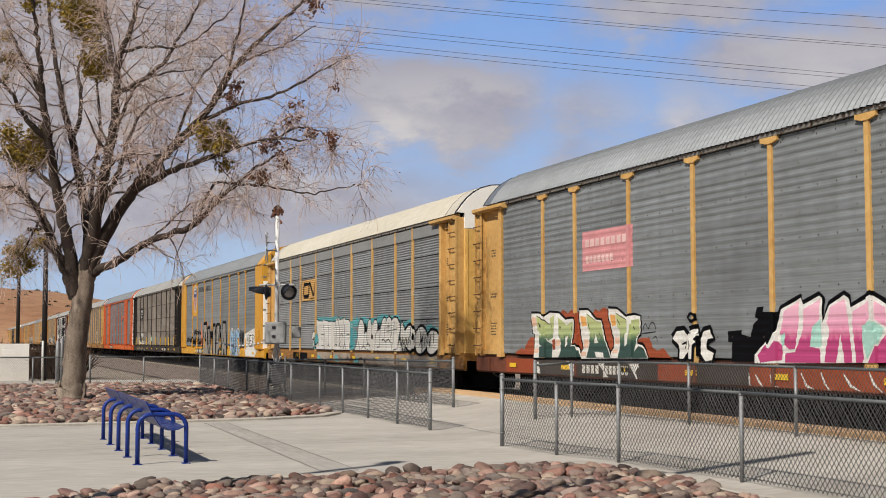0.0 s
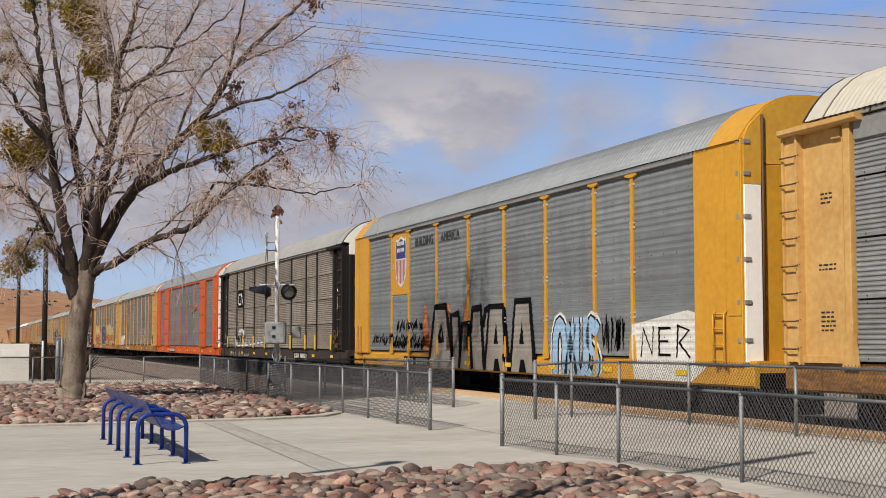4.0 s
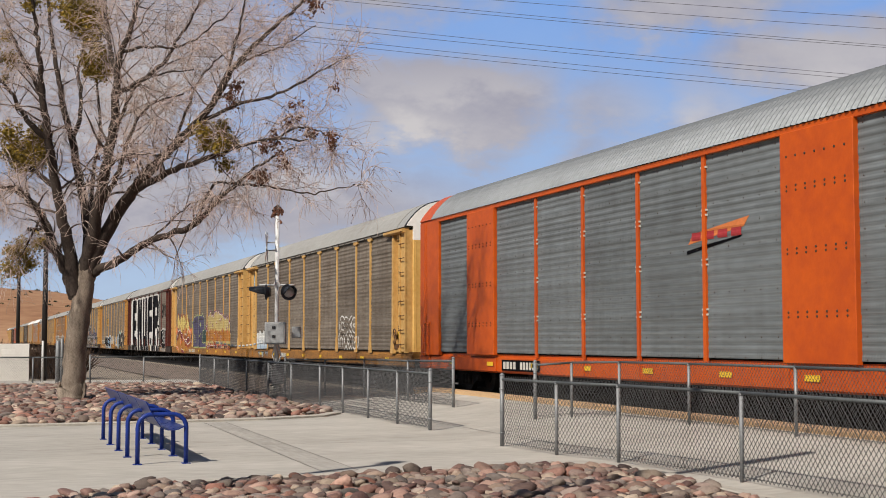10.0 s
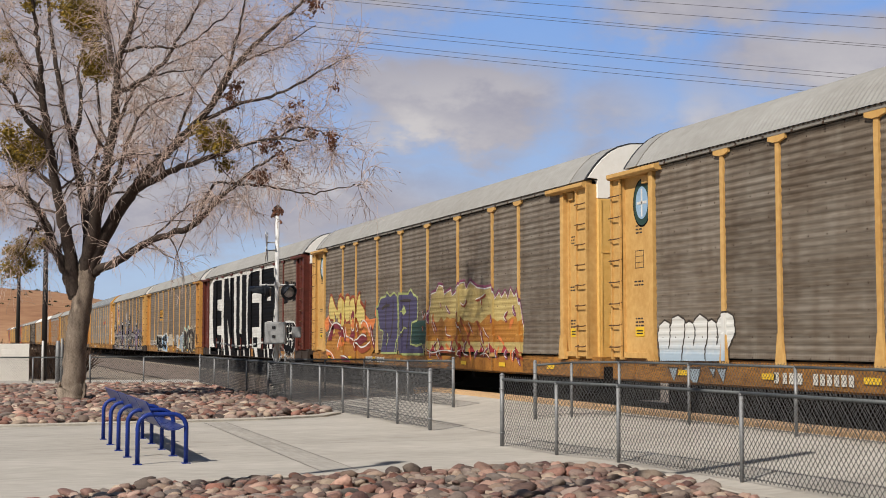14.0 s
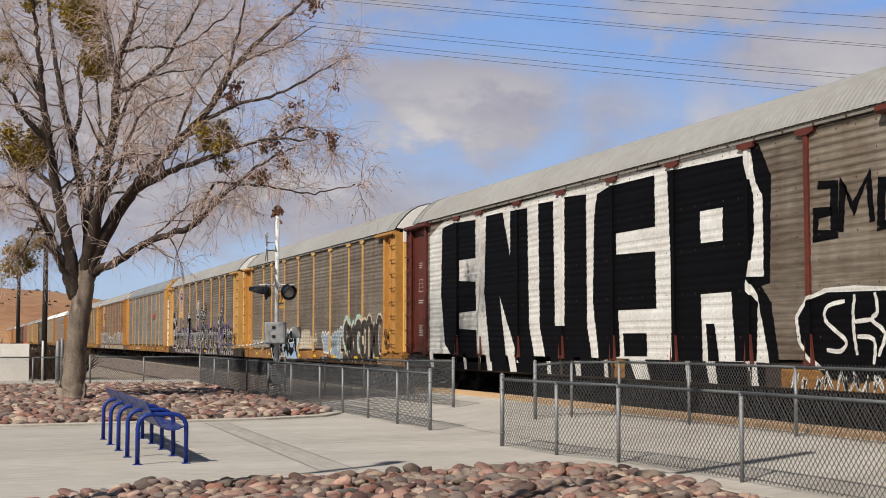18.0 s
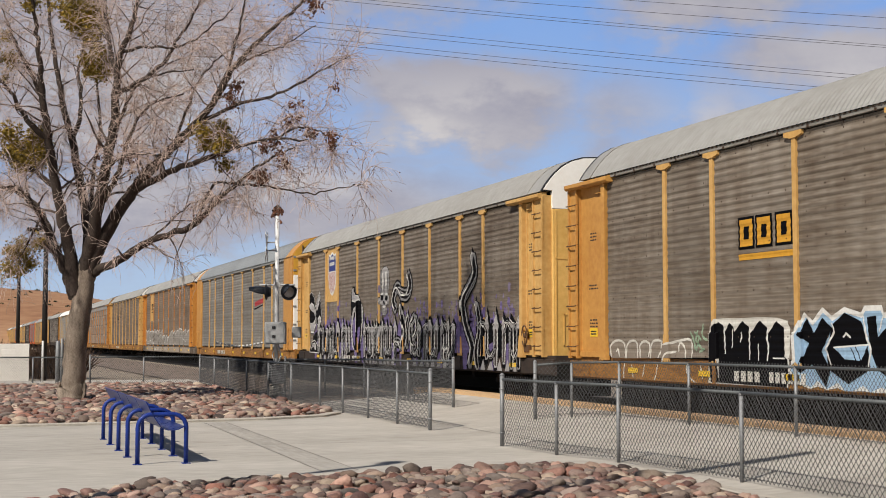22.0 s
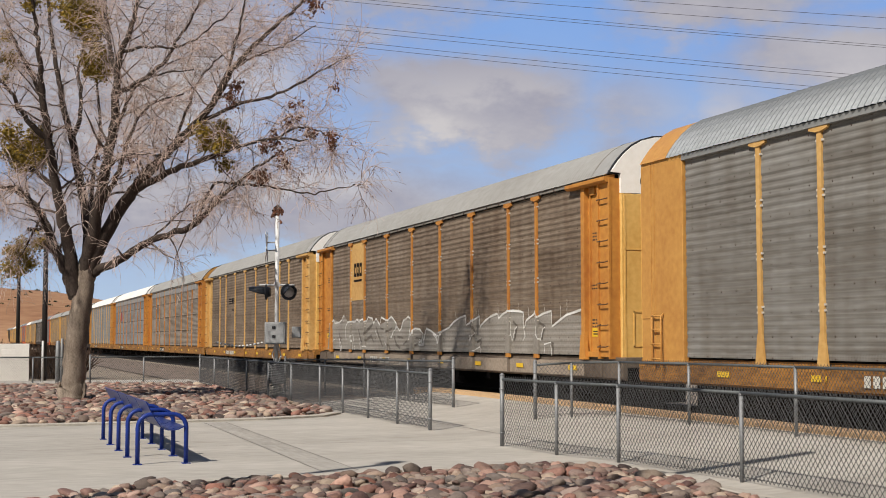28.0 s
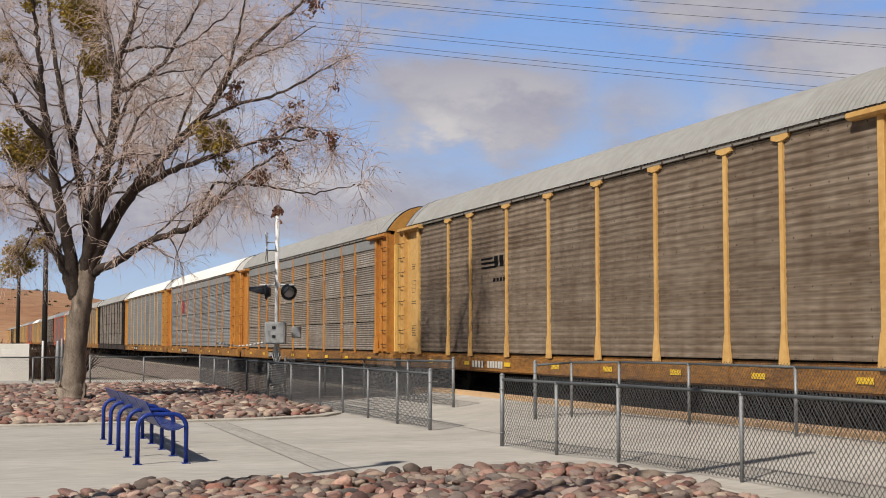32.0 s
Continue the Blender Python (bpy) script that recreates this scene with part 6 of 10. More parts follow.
CURLS = (([(0, 0), (0, 0.7), (0.5, 1), (1, 0.7), (1, 0)],), ([(1, 0.9), (0.4, 1), (0, 0.6), (0.3, 0.1), (1, 0.05)],), ([(0, 0), (0.9, 1)], [(0.1, 1), (1, 0)]), ([(0, 1), (0.05, 0)], [(1, 1), (0.25, 0.5), (1, 0)]),
         ([(1, 0.85), (0.4, 1), (0.05, 0.7), (0.9, 0.35), (0.5, 0), (0, 0.15)],), ([(0, 1), (0, 0.2), (0.5, 0), (1, 0.25), (1, 1)],))


def throw_up(skin, x0, x1, z0, z1, n, seed, fill, edge, w=0.2, rim=0.1, halo=None, layer=1):
    """A row of fat overlapping curls with a light rim; no word can be read in them."""
    rnd = random.Random(seed)
    step = (x1 - x0) / n
    for k in range(n):
        a, b = x0 + k * step + 0.04, x0 + (k + 1) * step - 0.04
        lo, hi = z0 + rnd.uniform(-0.04, 0.08), z1 + rnd.uniform(-0.12, 0.06)
        strokes = [flow([(a + (b - a) * u + rnd.uniform(-0.03, 0.03), lo + (hi - lo) * v) for u, v in c], 3) for c in rnd.choice(CURLS)]
        skin.begin("painted_letter")
        for d, (mat, grow) in enumerate(((halo, rim * 2.2), (edge, rim), (fill, 0.0))):
            if mat:
                for pts in strokes:
                    skin.line(mat, layer + d, pts, w + grow * 2, 0.85)
        skin.end()


def scrawl(skin, mat, x0, x1, z0, z1, n, seed, w=0.05, layer=1):
    """Loose zigzag tags of thin strokes."""
    rnd = random.Random(seed)
    step = (x1 - x0) / n
    for k in range(n):
        skin.begin("scrawled_tag")
        a = x0 + k * step
        pts = [(a + rnd.uniform(0, step * 0.3), z0 + rnd.uniform(0, 0.2) * (z1 - z0))]
        for j in range(rnd.choice((3, 4, 5))):
            pts.append((a + step * rnd.uniform(0.0, 1.1), z0 + (z1 - z0) * (rnd.uniform(0.65, 1.0) if j % 2 == 0 else rnd.uniform(0.0, 0.4))))
        skin.line(mat, layer, flow(pts, 3), w)
    skin.end()


def words(txt, size, mat, car, x, z, label, offset=0.0, y=-1.485, squeeze=1.0):
    """Real lettering in the built-in font, laid on the side."""
    cu = bpy.data.curves.new("lettering", "FONT")
    cu.body, cu.size, cu.offset, cu.extrude = txt, size, offset, 0.002
    cu.align_x = "CENTER"
    ob = bpy.data.objects.new("lettering", cu)
    scene.collection.objects.link(ob)
    me = bpy.data.meshes.new_from_object(ob.evaluated_get(bpy.context.evaluated_depsgraph_get()))
    bpy.data.objects.remove(ob)
    me.materials.clear()
    me.materials.append(mat)
    return piece("lettering", me, car, pose(x, y, z, 90, 0, 0) @ Matrix.Diagonal((squeeze, 1, 1, 1)), label)


def plain_bars(skin, mat, x0, x1, z, h, n, layer=2):
    """Marks too small to read, as bars."""
    w = (x1 - x0) / n
    own = skin.group is None
    for k in range(n):
        if own:
            skin.begin("stencil_mark")
        skin.rect(mat, layer, x0 + k * w, x0 + (k + 0.72) * w, z, z + h)
    if own:
        skin.end()


def shield(skin, cx, z0, z1, w, layer=2):
    """A striped shield with a blue head; its words stay plain bars."""
    def outline(k):
        h, m, hw = (z1 - z0) * k, (z1 + z0) / 2, w / 2 * k
        p = [(0, -0.5), (0.42, -0.44), (0.86, -0.30), (1.0, -0.08), (0.92, 0.16), (0.96, 0.32), (0.86, 0.46), (0.62, 0.43), (0.30, 0.46), (0, 0.5)]
        return [(cx + a * hw, m + b * h) for a, b in p] + [(cx - a * hw, m + b * h) for a, b in p[-2:0:-1]]
    skin.begin("shield_emblem")
    skin.poly(PAINT_WHITE, layer, outline(1.0))
    inner = outline(0.9)
    split = z0 + (z1 - z0) * 0.56
    def clip(pts, z, keep):
        out = []
        for (ax, az), (bx, bz) in zip(pts, pts[1:] + pts[:1]):
            ina, inb = (az - z) * keep >= 0, (bz - z) * keep >= 0
            if ina:
                out.append((ax, az))
            if ina != inb:
                t = (z - az) / (bz - az)
                out.append((ax + (bx - ax) * t, z))
        return out
    skin.poly(S_SIGN_BLUE, layer + 1, clip(inner, split, 1))
    half = w * 0.44
    for k in range(7):
        a = cx - half + (2 * half) * (k + 0.1) / 7
        b = a + half * 2 / 7 * 0.5
        mid = abs((a + b) / 2 - cx) / half
        skin.rect(S_SIGN_RED, layer + 1, a, b, z0 + (z1 - z0) * (0.07 + 0.16 * mid ** 2 + (0.05 if mid > 0.7 else 0)), split - 0.04)
    for dz in (0.14, 0.27):
        plain_bars(skin, PAINT_WHITE, cx - half * 0.72, cx + half * 0.72, split + (z1 - z0) * dz - 0.02, (z1 - z0) * 0.075, 6, layer + 2)
    skin.end()


def sill_marks(skin, seed, ink, x_mark, plate=True):
    """Reflector stickers along the sill and the car's stencilled mark as bars."""
    rnd = random.Random(seed)
    for k in range(8):
        x = -11.0 + 3.1 * k + rnd.uniform(-0.15, 0.15)
        skin.begin("reflector")
        skin.rect(DECAL_YELLOW, 5, x, x + 0.46, 0.80, 0.91)
        skin.end()
    if plate:
        skin.rect(S_BLACK, 4, x_mark - 0.12, x_mark + 2.5, 0.69, 0.98)
    plain_bars(skin, ink, x_mark, x_mark + 0.95, 0.74, 0.19, 4, 5)
    plain_bars(skin, ink, x_mark + 1.2, x_mark + 2.4, 0.74, 0.19, 6, 5)


def end_marks(car, k):
    """Small stencilled notices, a framed table and a yellow plate on the end bays."""
    ink = S_STENCIL if k in (3, 7) else INK
    rnd = random.Random(500 + k)
    for s in (-1, 1):
        x = s * (12.45 if s < 0 else 12.18)
        for z, lines, wide in ((1.95, 5, 0.20), (2.75, 2, 0.24), (3.95, 3, 0.16)):
            bm = bmesh.new()
            for j in range(lines):
                a = x - wide
                while a < x + wide - 0.05:
                    b = min(a + rnd.uniform(0.05, 0.14), x + wide)
                    box(bm, a, b, -1.4032, -1.401, z - j * 0.075, z + 0.032 - j * 0.075)
                    a = b + 0.035
            tagged(part("stencil_lines", bm, ink, car), kind="stuff")
        if k in (5, 7, 12):
            bm = bmesh.new()
            for a, b, c, d in ((-0.2, 0.2, 3.05, 3.065), (-0.2, 0.2, 3.42, 3.435), (-0.2, -0.185, 3.05, 3.43), (0.185, 0.2, 3.05, 3.43), (-0.2, 0.2, 3.17, 3.18), (-0.2, 0.2, 3.3, 3.31)):
                box(bm, x + a, x + b, -1.4032, -1.401, c, d)
            part("notice_frame", bm, ink, car)
        if k in (3, 5, 6, 8, 9, 11):
            bm = bmesh.new()
            box(bm, x - 0.2, x + 0.2, -1.41, -1.401, 1.58, 1.78, 0.004)
            plate = part("yellow_plate", bm, DECAL_YELLOW, car)
            bm = bmesh.new()
            for z in (1.63, 1.69):
                box(bm, x - 0.14, x + 0.14, -1.4125, -1.41, z, z + 0.03)
            tagged(part("plate_lettering", bm, INK, plate), kind="stuff")
        if s > 0 and k in (3, 5, 8, 9):
            bm = bmesh.new()
            hw = 11.95
            tube(bm, [(hw + 0.17 * math.cos(a), -1.52, 1.62 + 0.26 * math.sin(a)) for a in (2 * math.pi * q / 16 for q in range(17))], 0.018, 6)
            for a in (0.5, 2.6, 4.7):
                tube(bm, [(hw, -1.52, 1.62), (hw + 0.17 * math.cos(a), -1.52, 1.62 + 0.26 * math.sin(a))], 0.012, 5)
            tube(bm, [(hw, -1.40, 1.62), (hw, -1.54, 1.62)], [0.08, 0.05], 8)
            box(bm, hw - 0.16, hw + 0.2, -1.5, -1.4, 1.2, 1.38, 0.01)
            part("brake_wheel", bm, RUNG, car, "brown brake wheel on its gear box")


for k in range(13):
    if PLAN[k][0] == "posts":
        end_marks(cars[k], k)
for k in (5, 6, 7, 8, 9, 11, 12):
    ob = words("EXCESS HEIGHT CAR", 0.17, INK, cars[k], 0, 0, "black stencilled words on the white end")
    ob.matrix_basis = pose(13.225, 0.0, 5.02, 90, 0, 90)

# car 0: faded name board and three sprayed pieces
sk = Skin(cars[0], shift=(0.22, 0), feet=True)
sk.rect(FADED_PINK, 1, -6.80, -4.24, 3.10, 4.02)
plain_bars(sk, FADED_LETTER, -6.62, -4.45, 3.66, 0.17, 8)
plain_bars(sk, FADED_LETTER, -6.62, -5.15, 3.28, 0.17, 7)
sk.shift = (0.0, 0.0)
sk.poly(S_RED, 0, [(-10.74, 1.14), (-10.74, 1.09), (-10.7, 1.2), (-10.35, 1.3), (-10.16, 1.25), (-10.03, 1.39), (-9.72, 1.59), (-9.42, 1.56), (-9.24, 1.85), (-7.95, 2.12), (-7.71, 2.25), (-7.44, 2.14), (-7.21, 2.24), (-6.95, 2.12), (-6.95, 2.13), (-6.58, 2.26), (-6.07, 2.11), (-5.91, 2.23), (-5.75, 2.15), (-5.47, 2.25), (-5.2, 2.17), (-3.89, 1.89), (-3.8, 1.51), (-3.62, 1.56), (-3.29, 1.54), (-3.16, 1.35), (-2.97, 1.28), (-2.71, 1.34), (-2.3, 1.1), (-2.3, 1.14)])
sk.rect(S_RED, 0, -11.4, 4.9, 0.5, 1.02)
sk.rect(S_UMBER, 1, -9.5, -2.94, 0.46, 1.02)
sk.rect(S_UMBER, 1, -1.56, 0.58, 0.46, 1.02)
faded_letter(sk, edge=[(-9.67, 2.18), (-9.17, 2.17), (-8.83, 2.09), (-8.49, 2.18), (-7.95, 2.15), (-7.54, 1.99), (-7.29, 2.01), (-7.0, 2.0), (-6.98, 1.91), (-7.02, 1.58), (-7.12, 1.39), (-6.92, 1.39), (-6.78, 1.31), (-6.65, 1.11), (-9.5, 1.06), (-9.42, 1.66), (-9.55, 1.68)], green=[[(-9.32, 2.12), (-8.8, 2.01), (-8.46, 1.88), (-8.47, 2.05), (-8.21, 2.12), (-8.26, 1.75), (-8.29, 1.57), (-8.57, 1.49), (-8.32, 1.4), (-8.36, 1.08), (-9.17, 1.07), (-9.14, 1.33), (-8.88, 1.35), (-9.1, 1.43), (-9.13, 1.67), (-9.27, 1.79)], [(-7.98, 2.06), (-7.55, 1.91), (-7.55, 1.85), (-7.04, 1.97), (-7.04, 1.58), (-7.09, 1.55), (-7.19, 1.28), (-7.09, 1.37), (-6.92, 1.37), (-6.69, 1.11), (-7.98, 1.09), (-7.85, 1.21), (-7.84, 1.52), (-7.97, 1.59)]], white=[[(-7.56, 1.58), (-7.42, 1.6), (-7.46, 1.39), (-7.57, 1.33)], [(-8.74, 1.56), (-8.62, 1.52), (-8.31, 1.39), (-8.62, 1.47)]], peach=[[(-9.63, 2.1), (-9.35, 2.07), (-9.28, 1.87), (-9.58, 1.84)], [(-8.13, 1.51), (-7.85, 1.51), (-7.87, 1.38), (-8.14, 1.35)], [(-9.43, 1.29), (-9.18, 1.29), (-9.21, 1.19), (-9.46, 1.18)]], orange=[], red=[[(-8.35, 1.49), (-8.16, 1.55), (-8.16, 1.28), (-8.3, 1.26)]], seam=[(-9.3, 2.11), (-8.8, 2.0), (-8.47, 1.88)], ticks=[[(-9.18, 1.94), (-9.12, 1.85), (-9.15, 1.8)], [(-9.11, 1.9), (-9.06, 1.82)], [(-8.42, 1.91), (-8.38, 1.79)], [(-7.9, 1.85), (-7.85, 1.76)], [(-7.81, 1.83), (-7.86, 1.79)], [(-7.21, 1.83), (-7.18, 1.73)]])
faded_letter(sk, edge=[(-6.78, 2.2), (-6.31, 2.2), (-5.86, 1.97), (-5.59, 1.95), (-5.48, 1.68), (-5.39, 1.49), (-5.11, 1.15), (-5.04, 1.1), (-6.67, 1.07), (-6.63, 1.25), (-6.54, 1.33), (-6.66, 1.57), (-6.74, 1.93)], green=[[(-6.36, 2.12), (-5.87, 1.95), (-5.61, 1.91), (-5.49, 1.57), (-5.11, 1.11), (-6.38, 1.09), (-6.23, 1.41), (-6.2, 1.69), (-6.32, 1.8)]], white=[[(-5.9, 1.66), (-5.75, 1.45), (-5.96, 1.43)], [(-5.93, 1.24), (-5.49, 1.22), (-5.46, 1.11), (-5.85, 1.11)]], peach=[[(-6.49, 1.52), (-6.25, 1.52), (-6.29, 1.33), (-6.53, 1.32)], [(-6.65, 1.23), (-6.4, 1.24), (-6.42, 1.14), (-6.65, 1.13)]], orange=[[(-6.69, 2.07), (-6.39, 2.04), (-6.36, 1.84), (-6.63, 1.82)]], red=[], seam=[(-6.35, 2.11), (-5.87, 1.95)], ticks=[[(-6.28, 1.88), (-6.2, 1.76)], [(-5.72, 1.7), (-5.64, 1.62)]])
faded_letter(sk, edge=[(-5.24, 2.21), (-4.82, 2.19), (-4.31, 1.99), (-4.21, 2.02), (-3.96, 2.04), (-3.68, 2.01), (-3.7, 1.63), (-3.83, 1.58), (-3.85, 1.42), (-3.63, 1.4), (-3.53, 1.35), (-3.33, 1.12), (-5.07, 1.1), (-5.11, 1.23), (-4.96, 1.34), (-4.95, 1.53), (-5.02, 1.64), (-5.2, 2.02)], green=[[(-4.86, 2.11), (-4.33, 1.95), (-4.34, 1.64), (-4.37, 1.34), (-4.77, 1.11), (-4.66, 1.38), (-4.65, 1.68), (-4.79, 1.81)], [(-4.1, 1.93), (-3.74, 1.96), (-3.72, 1.65), (-3.87, 1.58), (-3.9, 1.42), (-4.01, 1.26), (-3.77, 1.38), (-3.56, 1.33), (-3.37, 1.13), (-4.77, 1.11), (-4.39, 1.34), (-4.22, 1.42)]], white=[], peach=[[(-4.91, 1.56), (-4.67, 1.56), (-4.69, 1.42), (-4.88, 1.42)], [(-5.03, 1.3), (-4.78, 1.3), (-4.8, 1.21), (-5.06, 1.22)]], orange=[[(-5.13, 2.08), (-4.86, 2.05), (-4.85, 1.83), (-5.06, 1.81)]], red=[], seam=[(-4.84, 2.1), (-4.33, 1.95)], ticks=[[(-4.75, 1.96), (-4.68, 1.84)], [(-4.0, 1.8), (-3.95, 1.73)]])
for pts in [[(-9.5, 0.95), (-9.18, 0.96), (-9.07, 0.64), (-9.1, 0.54), (-9.22, 0.54), (-9.36, 0.73)], [(-7.48, 1.0), (-7.08, 0.98), (-7.01, 0.86), (-7.11, 0.74), (-7.09, 0.62), (-6.81, 0.53), (-7.22, 0.53), (-7.19, 0.74), (-7.38, 0.85)], [(-5.81, 1.0), (-5.42, 1.01), (-5.46, 0.81), (-5.24, 0.57), (-5.51, 0.56), (-5.5, 0.81)], [(-4.27, 1.01), (-3.74, 1.01), (-3.78, 0.92), (-3.92, 0.84), (-3.82, 0.67), (-3.58, 0.54), (-3.89, 0.56), (-4.03, 0.8)]]:
    sk.poly(PAINT_WHITE, 3, pts)
sk.poly(S_BLACK, 2, [(0.87, 2.1), (1.09, 2.11), (1.06, 2.01), (1.61, 2.0), (1.42, 1.54), (1.14, 1.47), (0.78, 1.26), (0.75, 1.11), (-0.02, 1.1), (-0.01, 1.47), (-0.14, 1.47), (-0.15, 1.67), (0.34, 1.69), (0.33, 1.61), (0.63, 1.56), (0.73, 1.78), (0.9, 1.89), (0.8, 1.92)])
PINK_EDGE = [(0.78, 1.24), (1.14, 1.47), (1.29, 1.42), (1.45, 1.61), (1.67, 2.05), (2.27, 2.23), (2.32, 2.11), (2.8, 2.25), (2.88, 2.21), (2.87, 1.79), (3.09, 2.09), (3.49, 2.24), (3.6, 2.19), (3.67, 2.03), (4.22, 2.22), (4.56, 2.07), (4.74, 1.98), (4.71, 1.15), (0.78, 1.08)]
sk.begin("painted_letter")
sk.line(S_BLACK, 3, PINK_EDGE[:-2], 0.16, 1.0)
sk.poly(PAINT_WHITE, 4, PINK_EDGE)
fields(sk, S_PINK_FADE, 5,
        [(0.88, 1.23), (1.13, 1.42), (1.32, 1.35), (1.51, 1.5), (1.69, 1.4), (1.68, 1.15), (0.97, 1.1)],
        [(1.76, 2.01), (2.21, 2.17), (2.2, 1.84), (2.07, 1.35), (1.89, 1.34), (1.72, 1.44), (1.61, 1.61)],
        [(2.35, 2.03), (2.82, 2.19), (2.79, 1.86), (2.59, 1.63), (2.5, 1.39), (2.8, 1.36), (2.82, 1.12), (1.77, 1.11), (1.77, 1.27), (2.07, 1.3), (2.31, 1.67)],
        [(3.12, 2.05), (3.49, 2.18), (3.56, 2.04), (3.61, 1.72), (3.69, 1.14), (3.48, 1.13), (3.37, 1.61), (3.25, 1.13), (2.93, 1.13), (2.96, 1.34), (3.08, 1.66), (3.0, 1.79)],
        [(3.72, 1.97), (4.19, 2.13), (4.19, 1.84), (3.96, 1.73), (4.07, 1.2), (3.94, 1.14), (3.79, 1.14), (3.69, 1.78)],
        [(4.27, 2.13), (4.56, 2.01), (4.55, 1.71), (4.26, 1.84)],
        [(4.54, 1.59), (4.7, 1.5), (4.69, 1.15), (4.16, 1.14), (4.34, 1.41)])
for pts in [[(3.94, 1.73), (4.23, 1.81), (4.52, 1.68), (4.34, 1.44), (4.14, 1.2)], [(2.59, 1.73), (2.84, 1.86), (2.86, 1.5), (2.83, 1.39), (2.52, 1.39)], [(1.63, 1.59), (1.78, 1.63), (1.75, 1.44), (1.68, 1.38)]]:
    sk.poly(S_AQUA, 6, pts)
sk.end()
for pts in [[(0.58, 0.9), (0.59, 0.73), (0.62, 0.56)], [(0.77, 0.88), (0.93, 0.74), (1.02, 0.57)], [(1.27, 0.89), (1.34, 0.68), (1.57, 0.62)], [(2.23, 0.94), (2.39, 0.72), (2.61, 0.55)], [(2.81, 0.96), (2.92, 0.77), (3.05, 0.55)], [(3.43, 0.95), (3.63, 0.76), (3.9, 0.55)], [(4.11, 0.99), (4.22, 0.81), (4.45, 0.59)]]:
    sk.line(PAINT_WHITE, 3, pts, 0.06)
for pts in [[(-2.28, 1.54), (-2.1, 1.68), (-1.82, 1.7), (-1.61, 1.56), (-1.61, 1.31), (-1.84, 1.13), (-1.99, 1.13), (-2.0, 1.39)], [(-1.59, 1.68), (-1.25, 1.73), (-1.22, 1.6), (-1.37, 1.52), (-1.26, 1.47), (-1.41, 1.41), (-1.44, 1.13), (-1.62, 1.13), (-1.49, 1.39)], [(-1.14, 1.54), (-1.03, 1.67), (-0.81, 1.71), (-0.69, 1.54), (-0.87, 1.53), (-0.95, 1.43), (-0.91, 1.32), (-0.66, 1.25), (-0.72, 1.12), (-0.97, 1.09), (-1.16, 1.24)]]:
    sk.begin("painted_letter")
    sk.line(S_BLACK, 3, pts + pts[:1], 0.20, 1.0)
    sk.poly(PAINT_WHITE, 4, pts)
    sk.end()
sk.line(S_BLACK, 3, [(-1.49, 2.04), (-1.34, 2.0), (-1.32, 1.92), (-1.43, 1.87), (-1.59, 1.89), (-1.65, 1.96), (-1.58, 2.02), (-1.49, 2.04)], 0.07)
sk.line(S_BLACK, 5, [(-1.89, 1.42), (-1.71, 1.46), (-1.74, 1.33)], 0.06)
for pts in [[(-3.59, 1.72), (-3.48, 1.86), (-3.35, 1.74), (-3.21, 1.88), (-3.05, 1.82), (-3.02, 1.72)], [(-3.62, 1.65), (-3.28, 1.66), (-3.02, 1.68)], [(-3.16, 1.53), (-3.02, 1.58), (-2.93, 1.48)]]:
    sk.line(S_BLACK, 1, flow(pts, 3), 0.022)
sill_marks(sk, 1, S_STENCIL, -6.6, False)
sk.lay("bright spray-painted lettering and a faded pink board")

# car 1: a name board and a white row with a teal cloud
sk = Skin(cars[1], 4, shift=(0.06, 0))
sk.rect(YELLOW_PALE, 2, -6.80, -4.24, 3.18, 4.06)
sk.line(S_BLACK, 3, [(-5.55, 3.88), (-6.35, 3.88), (-6.45, 3.75), (-6.45, 3.48), (-6.35, 3.36), (-5.6, 3.36), (-5.52, 3.5), (-5.5, 3.9), (-5.35, 3.9), (-4.75, 3.4), (-4.6, 3.4), (-4.55, 3.92)], 0.17)
plain_bars(sk, S_BLACK, -5.4, -4.5, 3.22, 0.06, 8, 3)
sk.shift = (0.0, 0.0)
for pts in [[(-4.08, 2.43), (-2.85, 2.44), (-1.73, 2.39), (-0.96, 2.45), (-0.46, 2.39), (0.2, 2.39), (0.82, 2.31), (1.32, 2.21), (1.31, 1.8), (-4.09, 1.85)], [(1.56, 2.35), (1.85, 2.27), (1.99, 2.41), (2.36, 2.28), (2.72, 2.34), (3.25, 2.35), (3.5, 2.27), (4.08, 2.27), (4.48, 2.31), (4.71, 2.26), (4.86, 2.36), (5.31, 2.41), (6.02, 2.38), (6.42, 2.31), (6.88, 2.35), (7.26, 2.35), (7.5, 2.23), (7.65, 2.0), (7.77, 1.43), (6.26, 1.42), (2.35, 1.79), (2.26, 2.02), (1.6, 1.99)], [(1.27, 2.19), (1.56, 2.23), (1.56, 1.55), (1.73, 1.48), (1.89, 1.38), (1.68, 1.17), (1.29, 1.11), (1.36, 1.8)], [(1.6, 1.89), (1.84, 1.93), (1.98, 1.79), (2.12, 1.83), (2.07, 1.6), (1.92, 1.49), (1.64, 1.55)]]:
    sk.poly(S_TEAL, 0, pts)
sk.poly(S_TEAL, 0, [(-4.1, 1.8), (-3.62, 1.44), (-3.91, 1.37), (-4.08, 1.14), (-4.33, 1.14), (-4.24, 1.46), (-4.15, 1.59)])
for a, b in ((-3.94, 1.25), (1.87, 11.3)):
    sk.rect(S_BEIGE, 1, a, b, 0.68, 1.02)
